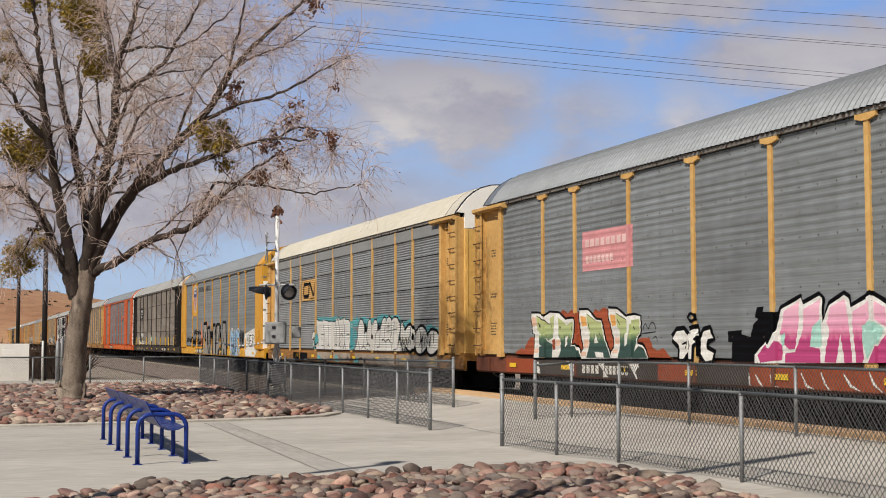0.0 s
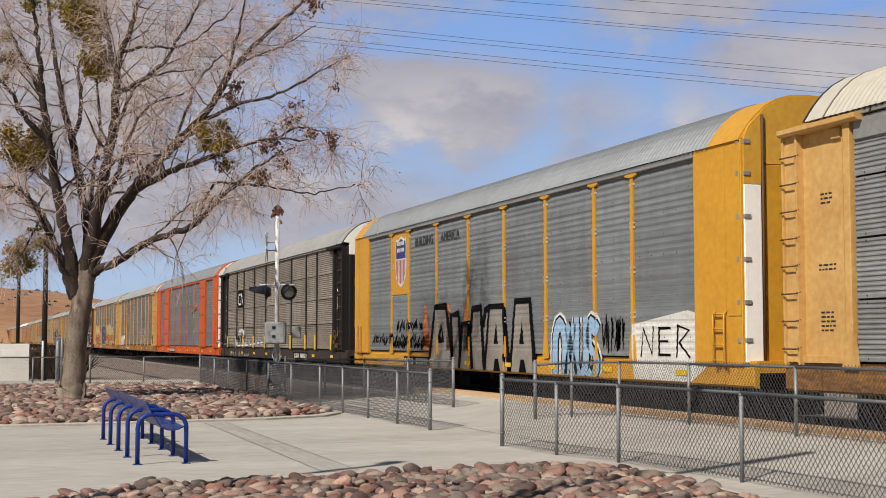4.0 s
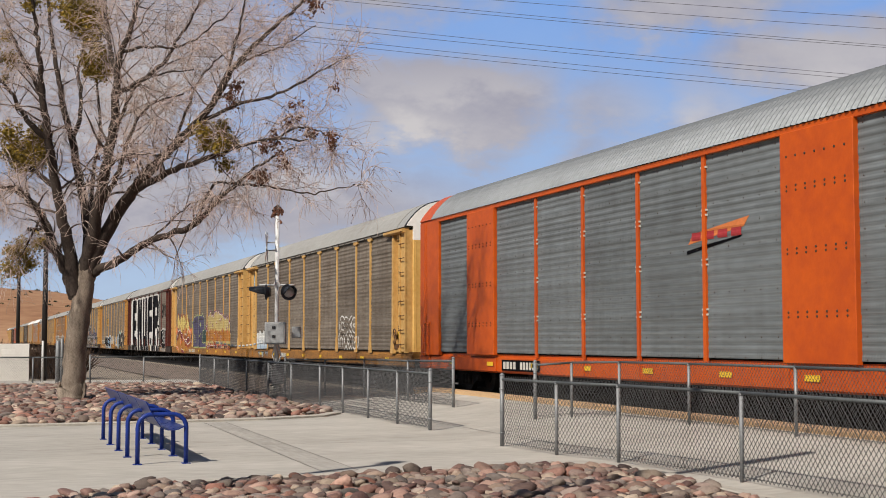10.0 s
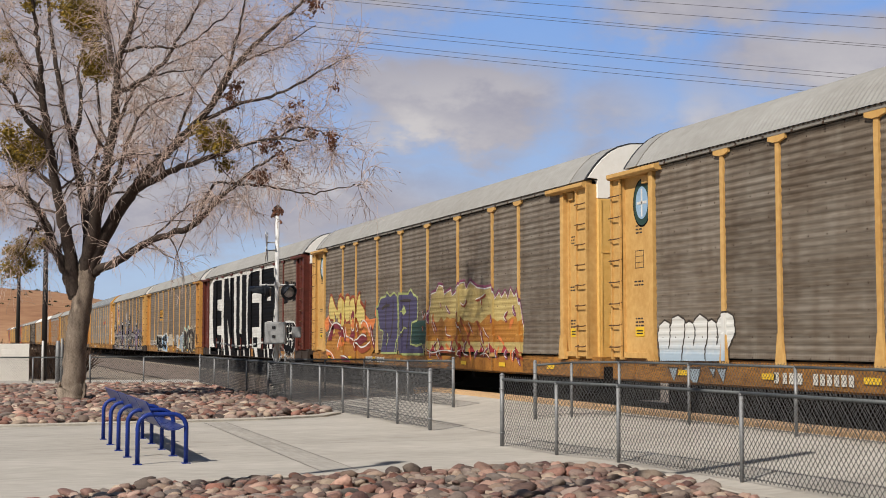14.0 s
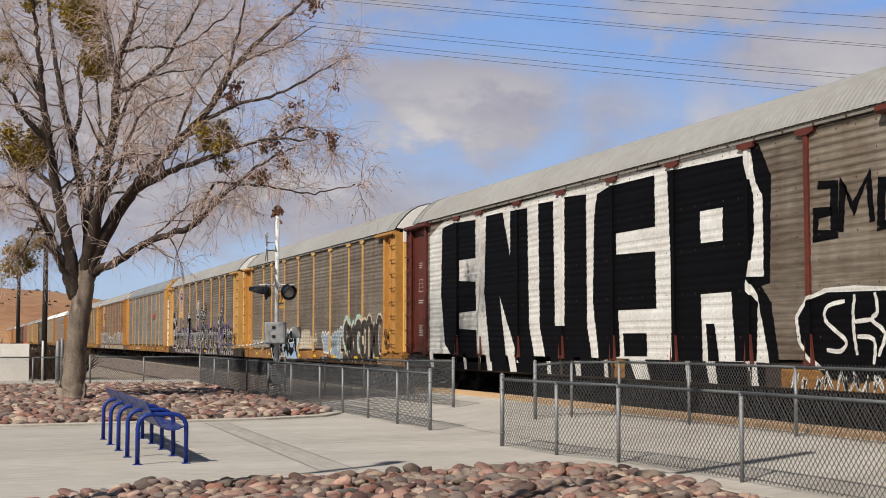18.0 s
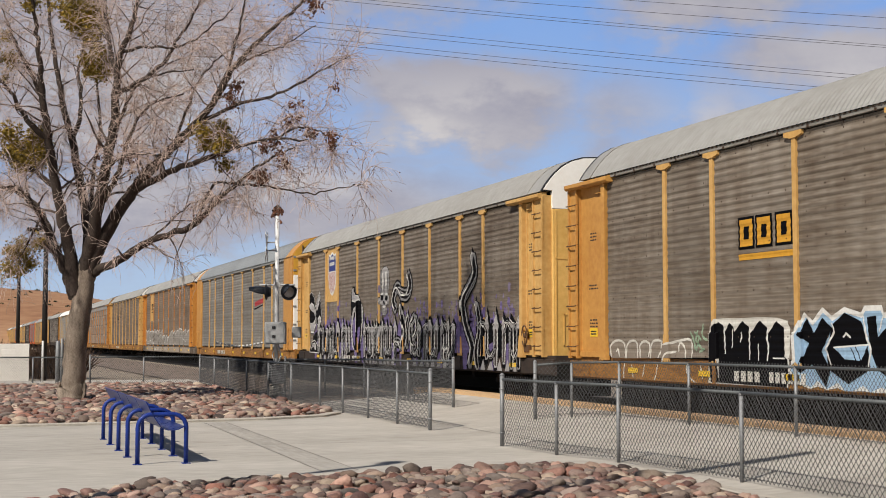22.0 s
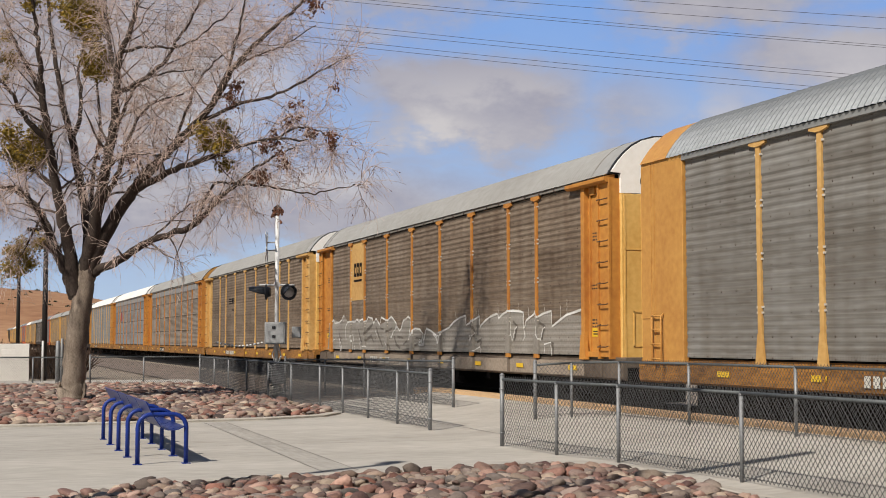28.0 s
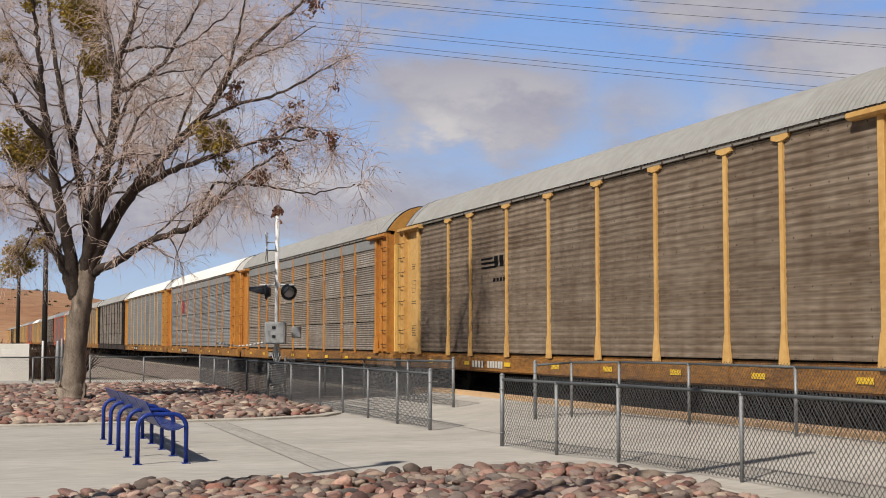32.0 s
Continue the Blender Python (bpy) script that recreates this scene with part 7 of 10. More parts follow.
for pts in [[(-3.94, 0.88), (-3.46, 0.89), (-3.14, 0.52), (-3.67, 0.59)], [(-0.99, 0.92), (-0.71, 0.92), (-0.44, 0.47), (-1.0, 0.51)], [(1.72, 0.87), (2.33, 0.86), (2.41, 0.5), (1.76, 0.5)], [(6.76, 0.64), (7.07, 0.51), (6.76, 0.51)]]:
    sk.poly(S_TEAL, 2, pts)
for pts in [[(-2.49, 0.87), (-2.37, 0.74), (-2.56, 0.51)], [(-1.88, 0.86), (-1.74, 0.54)], [(-0.49, 0.91), (0.15, 0.52)], [(0.06, 0.89), (0.21, 0.75)], [(0.79, 0.88), (1.37, 0.49)], [(2.41, 0.52), (2.46, 0.8), (2.86, 0.88)], [(4.28, 0.89), (4.58, 0.51)], [(4.82, 0.91), (5.36, 0.5)], [(5.9, 0.89), (6.07, 0.65), (5.96, 0.51)], [(6.77, 0.87), (7.14, 0.52)], [(3.54, 0.52), (3.71, 0.7)], [(7.4, 0.89), (7.32, 0.58)]]:
    sk.line(S_BLACK, 3, pts, 0.07)
round_letter(sk, 0.07, [(-4.08, 2.36), (-3.64, 2.28), (-2.98, 2.26), (-2.85, 2.37), (-2.66, 2.28), (-1.67, 2.2), (-1.55, 2.36), (-1.37, 2.22), (-0.97, 2.21), (-0.91, 2.37), (-0.68, 2.26), (-0.55, 2.39), (-0.29, 2.28), (0.14, 2.32), (0.25, 2.37), (0.51, 2.28), (1.02, 2.25), (1.24, 2.14), (1.31, 1.84), (1.25, 1.36), (1.29, 1.14), (-3.94, 1.14), (-3.79, 1.27), (-3.66, 1.5), (-3.99, 1.91)])
round_letter(sk, 0.12, [(1.87, 1.12), (2.11, 1.41), (2.26, 1.74), (2.36, 2.07), (2.63, 2.26), (2.9, 2.22), (3.11, 2.01), (3.15, 1.82), (3.53, 1.86), (3.62, 2.13), (3.83, 2.24), (4.08, 2.19), (4.23, 2.03), (4.43, 2.2), (4.7, 2.21), (4.81, 2.02), (4.77, 1.85), (5.18, 1.88), (5.37, 2.13), (5.59, 2.28), (5.81, 2.24), (5.91, 2.12), (6.01, 2.24), (6.19, 2.31), (6.42, 2.23), (6.55, 2.14), (6.68, 2.22), (6.94, 2.27), (7.19, 2.22), (7.41, 2.08), (7.46, 1.85), (7.27, 1.54), (7.48, 1.48), (7.63, 1.39), (7.71, 1.14), (1.87, 1.14)])
for pts in [[(-4.84, 1.6), (-4.79, 1.78), (-4.53, 1.87), (-4.27, 1.84), (-4.4, 1.68), (-4.75, 1.53)], [(-4.67, 1.27), (-4.58, 1.5), (-4.32, 1.59), (-4.19, 1.5), (-4.28, 1.28), (-4.5, 1.21)], [(-4.13, 1.28), (-4.03, 1.37), (-3.82, 1.37), (-3.74, 1.27), (-3.83, 1.15), (-4.04, 1.14)]]:
    sk.begin("painted_letter")
    sk.line(S_BLACK, 1, pts + pts[:1], 0.10, 1.0)
    sk.poly(S_CHALK, 2, pts)
    sk.end()
strokes(sk, S_BLACK, 4, 0.045,
        [(-2.98, 2.26), (-2.76, 1.84), (-2.8, 1.34), (-2.62, 1.09)],
        [(-2.1, 2.21), (-2.08, 1.34)],
        [(-0.96, 2.35), (-0.86, 1.82), (-0.87, 1.35)],
        [(-0.55, 2.33), (-0.33, 1.92), (-0.37, 1.45)],
        [(0.19, 2.34), (0.4, 2.01), (0.44, 1.4), (0.22, 1.15)],
        [(-0.2, 1.66), (-0.01, 1.78), (0.18, 1.63)],
        [(-3.19, 1.28), (-2.74, 1.29)],
        [(-2.3, 1.26), (-2.09, 1.33), (-1.87, 1.24)],
        [(-1.1, 1.29), (-0.87, 1.35), (-0.7, 1.27)],
        [(-0.48, 1.3), (-0.2, 1.45), (-0.37, 1.3), (-0.1, 1.22)],
        [(0.22, 1.2), (0.44, 1.35), (0.64, 1.15)],
        [(1.09, 1.21), (1.39, 1.38), (1.29, 1.21), (1.54, 1.31)],
        [(3.15, 1.82), (3.07, 1.32)],
        [(2.21, 1.6), (2.43, 1.32), (2.6, 1.11)],
        [(3.53, 1.86), (3.48, 1.59), (3.6, 1.32)],
        [(2.74, 1.18), (3.05, 1.3), (3.39, 1.19)],
        [(3.39, 1.32), (3.69, 1.38), (3.93, 1.28), (3.96, 1.13)],
        [(3.51, 1.14), (3.64, 1.19), (3.76, 1.1)],
        [(4.23, 2.03), (4.26, 1.55)],
        [(4.77, 1.85), (4.57, 1.63), (4.51, 1.2)],
        [(5.18, 1.88), (5.1, 1.5), (5.07, 1.27), (4.71, 1.25), (4.97, 1.12)],
        [(5.8, 2.2), (5.72, 1.83), (5.64, 1.54)],
        [(6.55, 2.1), (6.5, 1.74), (6.4, 1.52)],
        [(5.35, 1.48), (5.57, 1.54), (5.85, 1.44), (5.91, 1.13)],
        [(5.85, 1.46), (6.16, 1.54), (6.46, 1.42), (6.62, 1.13)],
        [(7.22, 1.23), (6.91, 1.17), (7.1, 1.12)],
        [(5.9, 1.95), (6.35, 1.99)],
        [(5.93, 1.81), (6.41, 1.82)],
        [(6.15, 2.11), (6.1, 1.69)],
        [(6.64, 1.84), (7.15, 1.87)],
        [(6.75, 2.1), (7.0, 1.93)],
        [(7.03, 2.13), (6.92, 1.68)],
        [(-3.32, 1.73), (-2.86, 1.74)],
        [(-3.25, 1.62), (-3.23, 1.5)],
        [(-3.06, 1.62), (-3.02, 1.49)],
        [(0.65, 1.7), (1.06, 1.72)],
        [(0.75, 1.6), (0.76, 1.5)],
        [(0.95, 1.61), (0.96, 1.51)])
for pts in [[(3.15, 1.71), (3.15, 2.01), (3.25, 2.23), (3.34, 1.96), (3.37, 2.18), (3.43, 1.95), (3.54, 2.09), (3.47, 1.77), (3.28, 1.8)], [(4.81, 1.8), (4.85, 1.97), (4.97, 2.14), (5.04, 1.97), (5.12, 2.18), (5.19, 2.01), (5.27, 2.22), (5.28, 2.05), (4.96, 1.84)]]:
    sk.poly(S_BLACK, 3, pts)
sk.shift = (0.06, 0.0)
sk.poly(S_TEAL, 0, [(6.2, 1.3), (6.3, 2.2), (7.0, 2.25), (7.9, 2.1), (8.6, 2.2), (9.0, 1.7), (10.5, 2.0), (11.3, 1.85), (11.4, 1.14)])
bubbles(sk, 7.51, 7.9, 1.15, 2.1, 2, 5, S_CHALK, S_BLACK, 1, 0.06, power=2.4)
bubbles(sk, 7.9, 11.4, 1.12, 1.95, 3, 6, S_CHALK, S_BLACK, 1, 0.10, power=2.0)
scrawl(sk, S_BLACK, 6.6, 11.0, 1.25, 1.75, 8, 8, 0.04, 6)
sill_marks(sk, 2, S_BLACK, -8.2)
sk.lay("white bubble lettering in a teal cloud")

# car 2: striped shield, slogan, black tags and outlined letters
sk = Skin(cars[2], shift=(-0.03, -0.004))
sk.flat = True
sk.rect(BRIGHT_YELLOW, 0, -8.82, -7.01, 3.02, SHEET_TOP - 0.03)
shield(sk, -7.88, 3.25, 4.97, 1.25, 1)
sk.flat = False
scrawl(sk, S_BLACK, -11.3, -5.4, 1.3, 1.75, 15, 3, 0.06, 2)
scrawl(sk, S_BLACK, -8.4, -5.6, 1.75, 2.2, 8, 13, 0.065, 2)
scrawl(sk, S_BLACK, -8.8, -5.4, 1.2, 1.5, 9, 14, 0.075, 2)
for x in (-5.3, -3.1, -1.6):
    sk.poly(S_ORANGE, 1, [(x - 0.25, 1.2), (x - 0.1, 2.65), (x + 0.12, 2.5), (x + 0.5, 1.2)])
sk.poly(S_ORANGE, 1, [(-6.0, 1.4), (-5.0, 1.75), (-4.5, 1.2)])
sk.poly(S_DULL, 1, [(-4.69, 1.1), (-4.35, 2.48), (-3.29, 2.47), (-2.8, 2.25), (-2.18, 2.26), (-1.98, 1.91), (-1.28, 1.99), (-1.01, 2.42), (-0.33, 2.41), (-0.16, 2.22), (0.25, 2.37), (0.19, 0.68), (-4.7, 0.68)])
for pts in ([(-4.97, 0.68), (-4.35, 2.51), (-3.34, 2.52), (-3.12, 1.93), (-2.62, 0.68)],
            [(-4.02, 1.51), (-3.74, 1.94), (-3.6, 1.51), (-4.02, 1.51)],
            [(-2.77, 1.03), (-2.87, 2.23), (-2.23, 2.28), (-2.12, 1.91), (-2.08, 1.04)],
            [(-2.16, 0.68), (-1.9, 1.96), (-1.3, 2.0), (-1.06, 0.69)],
            [(-1.18, 1.71), (-1.04, 2.39), (-0.37, 2.41), (-0.28, 1.88), (-0.1, 0.73)],
            [(-0.16, 1.88), (-0.0, 2.34), (0.25, 2.37)]):
    sk.line(S_BLACK, 3, pts, 0.24, 0.9)
for x0, x1, top in ((-0.07, 1.72, 2.4), (1.82, 3.5, 2.5)):
    sk.begin("painted_letter")
    sk.poly(S_BLACK, 2, [(x0 - 0.1, 0.45), (x0 + 0.3, top + 0.1), (x1 - 0.25, top + 0.1), (x1 + 0.15, 0.45)])
    sk.poly(S_DULL, 3, [(x0 + 0.1, 0.5), (x0 + 0.42, top - 0.06), (x1 - 0.4, top - 0.06), (x1 - 0.1, 0.5)])
    sk.poly(S_BLACK, 4, [((x0 + x1) / 2 - 0.2, 1.4), ((x0 + x1) / 2, 2.0), ((x0 + x1) / 2 + 0.12, 1.4)])
    sk.poly(S_BLACK, 4, [((x0 + x1) / 2 - 0.2, 0.45), ((x0 + x1) / 2 - 0.1, 1.0), ((x0 + x1) / 2 + 0.15, 1.0), ((x0 + x1) / 2 + 0.3, 0.45)])
    sk.end()
throw_up(sk, 4.75, 7.2, 0.6, 2.0, 4, 22, S_SKY, S_BLACK, 0.32, 0.06, PAINT_WHITE)
scrawl(sk, S_BLACK, 7.4, 8.6, 1.2, 2.1, 6, 23, 0.05, 2)
sk.poly(PAINT_WHITE, 1, [(8.95, 0.6), (8.95, 1.85), (11.3, 2.1), (12.4, 1.9), (12.3, 1.1), (11.4, 0.6)])
sk.line(S_BLACK, 3, [(9.3, 1.15), (9.4, 1.75), (9.8, 1.2), (9.85, 1.8)], 0.09)
sk.line(S_BLACK, 3, [(10.6, 1.75), (10.1, 1.75), (10.1, 1.2), (10.6, 1.2)], 0.09)
sk.line(S_BLACK, 3, [(10.1, 1.48), (10.5, 1.48)], 0.08)
sk.line(S_BLACK, 3, [(10.85, 1.15), (10.9, 1.8), (11.35, 1.7), (10.95, 1.45), (11.4, 1.15)], 0.09)
sk.line(S_BLACK, 3, [(12.2, 1.8), (11.7, 1.85), (11.65, 1.25), (12.2, 1.3), (12.2, 1.55)], 0.09)
sill_marks(sk, 3, S_STENCIL, -7.4)
sk.lay("black tags and silver letters on yellow and grey")
words("BUILDING", 0.40, INK, cars[2], -5.42, 4.52, "black painted slogan word")
words("AMERICA", 0.40, INK, cars[2], -2.95, 4.50, "black painted slogan word")

# car 3: dark car with a white mark, yellow post feet and pale scrawls
sk = Skin(cars[3], 4, shift=(0.44, -0.007))
sk.rect(S_BLACK, 2, -9.2, -7.52, 3.22, 4.12)
sk.line(PAINT_WHITE, 3, [(x - 0.57, z) for x, z in ((-7.75, 3.92), (-8.35, 3.92), (-8.45, 3.8), (-8.45, 3.5), (-8.35, 3.4), (-7.8, 3.4), (-7.75, 3.55), (-7.72, 3.95), (-7.62, 3.95), (-7.25, 3.42), (-7.15, 3.42), (-7.1, 3.95))], 0.12)
for x in POST_X[:-1] + [8.75, 11.4, -11.4]:
    bm = bmesh.new()
    box(bm, x - 0.07, x + 0.07, -1.535, -1.503, 1.12, 1.72)
    part("reflector", bm, DECAL_YELLOW, cars[3], "yellow reflective strip")
sk.poly(PAINT_WHITE, 1, [(-9.9, 1.2), (-9.3, 1.75), (-8.6, 2.1), (-7.4, 2.05), (-6.9, 1.5), (-6.7, 1.2)])
scrawl(sk, S_SILVER, -10.5, -6.6, 1.2, 2.0, 18, 5, 0.04, 3)
scrawl(sk, S_BLACK, -9.6, -7.0, 1.2, 1.9, 12, 15, 0.035, 4)
scrawl(sk, PAINT_WHITE, -6.5, -2.6, 1.2, 1.5, 12, 6, 0.035, 2)
scrawl(sk, S_AQUA, -2.4, -1.3, 1.3, 1.8, 6, 7, 0.035, 2)
scrawl(sk, S_SILVER, -11.3, -6.0, 0.45, 0.95, 14, 9, 0.05, 2)
sill_marks(sk, 4, S_STENCIL, 4.4)
sk.lay("pale scrawled tags and a white mark on black")
for s, zs in ((-1, (2.2, 3.0, 3.7, 4.4)), (1, (2.9, 3.4))):
    bm = bmesh.new()
    rnd = random.Random(31 + s)
    for z in zs:
        pts = [(s * 12.2 + rnd.uniform(-0.3, 0.3), -1.408, z + rnd.uniform(-0.3, 0.3)) for _ in range(6)]
        tube(bm, pts, 0.018, 4)
    part("white_tag", bm, PAINT_WHITE, cars[3])

# car 4: wide orange columns, a wing mark and bars
for x0, x1 in ((6.95, 9.05), (-9.05, -6.95)):
    bm = bmesh.new()
    box(bm, x0, x1, -1.56, -1.44, 1.10, EAVE - 0.02, 0.01)
    column = part("column", bm, ORANGE, cars[4])
    for z in (1.9, 1.98, 3.0, 3.08, 4.1, 4.18, 4.7):
        for k in range(7):
            piece("rivet", shared("rivet", lambda: (lambda b: (tube(b, [(0, 0, 0), (0, -0.012, 0)], [0.026, 0.018], 8), mesh_of(b, "rivet", RUST))[1])(bmesh.new())), column, pose(x0 + 0.2 + 0.28 * k, -1.56, z))
sk = Skin(cars[4], posts=[], shift=(0.1, -0.0105))
sk.poly(S_ORANGE, 1, [(3.45, 3.40), (5.55, 3.62), (5.75, 3.80), (3.65, 3.60)])
plain_bars(sk, S_SIGN_RED, 3.6, 5.6, 3.46, 0.16, 4, 2)
sk.poly(S_BLACK, 1, [(3.4, 3.20), (5.4, 3.42), (5.5, 3.47), (4.2, 3.36), (3.4, 3.28)])
sill_marks(sk, 5, S_STENCIL, -6.6)
sk.lay("red wing mark on the grey sheets")
words("TRI", 0.34, S_STENCIL, cars[4], 12.55, 3.05, "white stencilled word", 0.0, -1.552)

# car 5: white and blue pieces
sk = Skin(cars[5], shift=(0.1, -0.013))
sk.shift = (0.0, 0.0)
CLOUD_EDGE = [(-11.44, 1.07), (-11.53, 1.6), (-11.45, 1.8), (-11.24, 1.9), (-11.03, 1.83), (-10.97, 1.77), (-10.9, 1.94), (-10.66, 1.99), (-10.43, 1.91), (-10.37, 1.82), (-10.24, 1.87), (-10.08, 1.82), (-10.01, 1.89), (-9.79, 2.0), (-9.54, 1.9), (-9.51, 1.85), (-9.36, 1.89), (-9.18, 1.81), (-9.12, 1.89), (-8.91, 2.01), (-8.77, 2.02), (-8.57, 1.95), (-8.52, 1.65), (-8.76, 1.36), (-8.76, 1.11)]
sk.begin("painted_letter")
sk.line(S_UMBER, 1, CLOUD_EDGE, 0.08, 1.0)
sk.poly(S_CLOUD_FADE, 2, CLOUD_EDGE)
for pts in [[(-11.01, 1.83), (-11.01, 1.56), (-11.07, 1.33)], [(-10.4, 1.88), (-10.41, 1.6), (-10.51, 1.32), (-10.52, 1.07)], [(-10.04, 1.82), (-9.99, 1.63), (-10.08, 1.39)], [(-9.51, 1.86), (-9.52, 1.53), (-9.62, 1.32), (-9.6, 1.09)], [(-9.18, 1.81), (-9.13, 1.56), (-9.19, 1.41)], [(-8.79, 1.36), (-8.73, 1.13)]]:
    sk.line(S_UMBER, 3, flow(pts, 3), 0.04)
sk.end()
for pts in [[(-11.09, 0.94), (-10.69, 0.95), (-10.86, 0.55)], [(-10.49, 0.95), (-9.79, 0.96), (-9.92, 0.55), (-10.11, 0.63)], [(-9.48, 0.97), (-9.3, 0.79), (-9.23, 0.96)], [(-9.18, 0.96), (-8.83, 0.97), (-8.95, 0.67)]]:
    sk.poly(S_MIST, 1, pts)
    sk.line(S_UMBER, 2, pts + pts[:1], 0.05)
sk.shift = (0.1, -0.013)
throw_up(sk, 4.6, 7.0, 1.8, 2.3, 4, 43, PANEL_BROWN, PAINT_WHITE, 0.17, 0.06)
throw_up(sk, 4.5, 7.2, 1.22, 1.75, 4, 44, PANEL_BROWN, PAINT_WHITE, 0.17, 0.06)
sill_marks(sk, 6, S_STENCIL, -7.4, False)
sk.lay("white bubble tags on stained panels")

# car 6: flame-coloured piece, blue-green letters
sk = Skin(cars[6], feet=True)
sk.poly(S_AMBER, 0, [(-11.54, 1.19), (-11.19, 1.67), (-10.25, 1.91), (-9.38, 2.02), (-8.33, 2.17), (-7.67, 2.07), (-6.83, 2.25), (-5.86, 2.22), (-5.15, 1.89), (-4.72, 1.58), (-4.53, 1.19), (-5.18, 0.87), (-10.03, 0.63)])
for pts in [[(-11.76, 2.27), (-11.01, 2.52), (-10.98, 1.92), (-11.46, 1.83)], [(-5.72, 2.44), (-5.21, 2.24), (-4.43, 2.28), (-4.72, 1.86), (-5.14, 1.98), (-5.68, 2.2)], [(-4.51, 2.43), (-4.37, 2.75), (-4.21, 2.54), (-4.3, 2.25)], [(-9.53, 3.2), (-9.23, 3.33), (-8.87, 3.22), (-9.11, 3.13)]]:
    sk.poly(S_ORANGE, 1, pts)
FLAMES = ([(-11.03, 2.75), (-10.75, 3.27), (-10.42, 3.19), (-10.1, 2.89), (-9.73, 2.63), (-9.47, 2.47), (-9.74, 2.33), (-10.17, 2.62), (-10.09, 2.4), (-9.99, 2.18), (-10.07, 1.79), (-10.32, 1.73), (-10.25, 2.31), (-10.9, 2.36)],
          [(-9.67, 2.63), (-9.54, 3.05), (-9.29, 3.19), (-8.99, 3.17), (-8.7, 3.0), (-8.6, 2.65), (-8.67, 2.24), (-8.79, 1.89), (-9.26, 1.84), (-9.56, 2.08), (-9.61, 2.45)],
          [(-8.59, 2.82), (-8.47, 3.11), (-8.19, 3.21), (-7.91, 3.11), (-7.84, 2.67), (-7.88, 2.25), (-8.32, 2.2), (-8.55, 2.35)],
          [(-7.81, 2.73), (-7.73, 3.07), (-7.43, 3.11), (-7.12, 3.03), (-6.92, 2.69), (-6.99, 2.14), (-7.25, 1.87), (-7.57, 1.88), (-7.77, 2.22)],
          [(-6.93, 2.36), (-6.87, 2.8), (-6.66, 3.17), (-6.41, 3.21), (-6.37, 2.93), (-6.08, 2.78), (-5.8, 2.64), (-5.77, 2.32), (-5.86, 2.22), (-6.24, 2.23), (-6.15, 2.02), (-6.4, 1.91), (-6.59, 2.13), (-6.83, 2.27)])
for pts in FLAMES:
    sk.begin("painted_letter")
    sk.poly(S_RED, 2, grown(pts, 0.09))
    sk.poly(S_YELLOW, 3, pts)
    sk.end()
for pts in [[(-9.37, 2.44), (-9.12, 2.62), (-8.89, 2.54), (-8.85, 2.28), (-9.01, 2.36), (-9.25, 2.29)], [(-7.7, 2.39), (-7.44, 2.63), (-7.18, 2.53), (-7.14, 2.23), (-7.45, 2.37), (-7.64, 2.24)], [(-6.86, 1.37), (-5.97, 1.64), (-5.43, 1.54), (-6.27, 1.32)], [(-9.57, 1.84), (-8.68, 1.83), (-8.51, 1.6), (-9.39, 1.66)], [(-7.79, 1.71), (-6.95, 1.81), (-6.95, 1.59), (-7.68, 1.54)], [(-10.97, 2.16), (-10.38, 2.05), (-10.23, 1.91), (-10.78, 1.97)], [(-10.92, 1.54), (-10.45, 1.92), (-10.26, 1.85), (-10.59, 1.48)]]:
    sk.poly(S_WINE, 4, pts)
for pts in [[(-9.32, 2.13), (-9.13, 2.36), (-8.9, 2.26), (-8.96, 2.0), (-9.26, 1.92)], [(-7.62, 2.06), (-7.45, 2.34), (-7.2, 2.25), (-7.17, 2.02), (-7.41, 1.87)], [(-6.11, 1.85), (-5.87, 1.93), (-5.55, 1.8), (-5.7, 1.59), (-5.97, 1.67)], [(-9.16, 1.36), (-8.8, 1.45), (-8.51, 1.4), (-8.81, 1.25)]]:
    sk.poly(S_ORANGE, 5, pts)
for k, pts in enumerate([[(-11.05, 1.51), (-10.38, 1.98), (-9.75, 2.09), (-8.79, 1.89), (-8.43, 1.45)], [(-10.97, 2.36), (-10.64, 2.11), (-10.19, 2.0)], [(-9.58, 1.12), (-9.27, 1.48), (-8.8, 1.57)], [(-6.96, 1.37), (-6.07, 1.62), (-5.47, 1.54)], [(-6.86, 1.35), (-6.27, 1.16), (-5.53, 1.22), (-4.97, 1.38)], [(-6.23, 1.99), (-5.87, 2.13), (-5.39, 2.0), (-5.05, 1.68)], [(-4.95, 1.99), (-4.81, 1.64), (-4.5, 1.25)], [(-7.81, 1.51), (-7.27, 1.42), (-6.81, 1.13)], [(-8.39, 1.94), (-8.27, 1.6), (-7.88, 1.53)], [(-7.57, 1.88), (-7.36, 1.76), (-7.05, 1.87)], [(-6.84, 2.03), (-6.65, 1.81), (-6.8, 1.73)], [(-11.34, 1.03), (-10.54, 0.92), (-9.9, 0.63)], [(-9.05, 0.83), (-8.36, 0.79), (-7.71, 0.64)]]):
    path = flow(pts, 4)
    sk.begin("painted_stroke")
    sk.line((S_WINE, S_RED, S_ORANGE)[k % 3], 5, path, 0.26, 0.4)
    sk.line(PAINT_WHITE, 6, [(x - 0.06, z + 0.09) for x, z in path], 0.055, 0.4)
    sk.end()
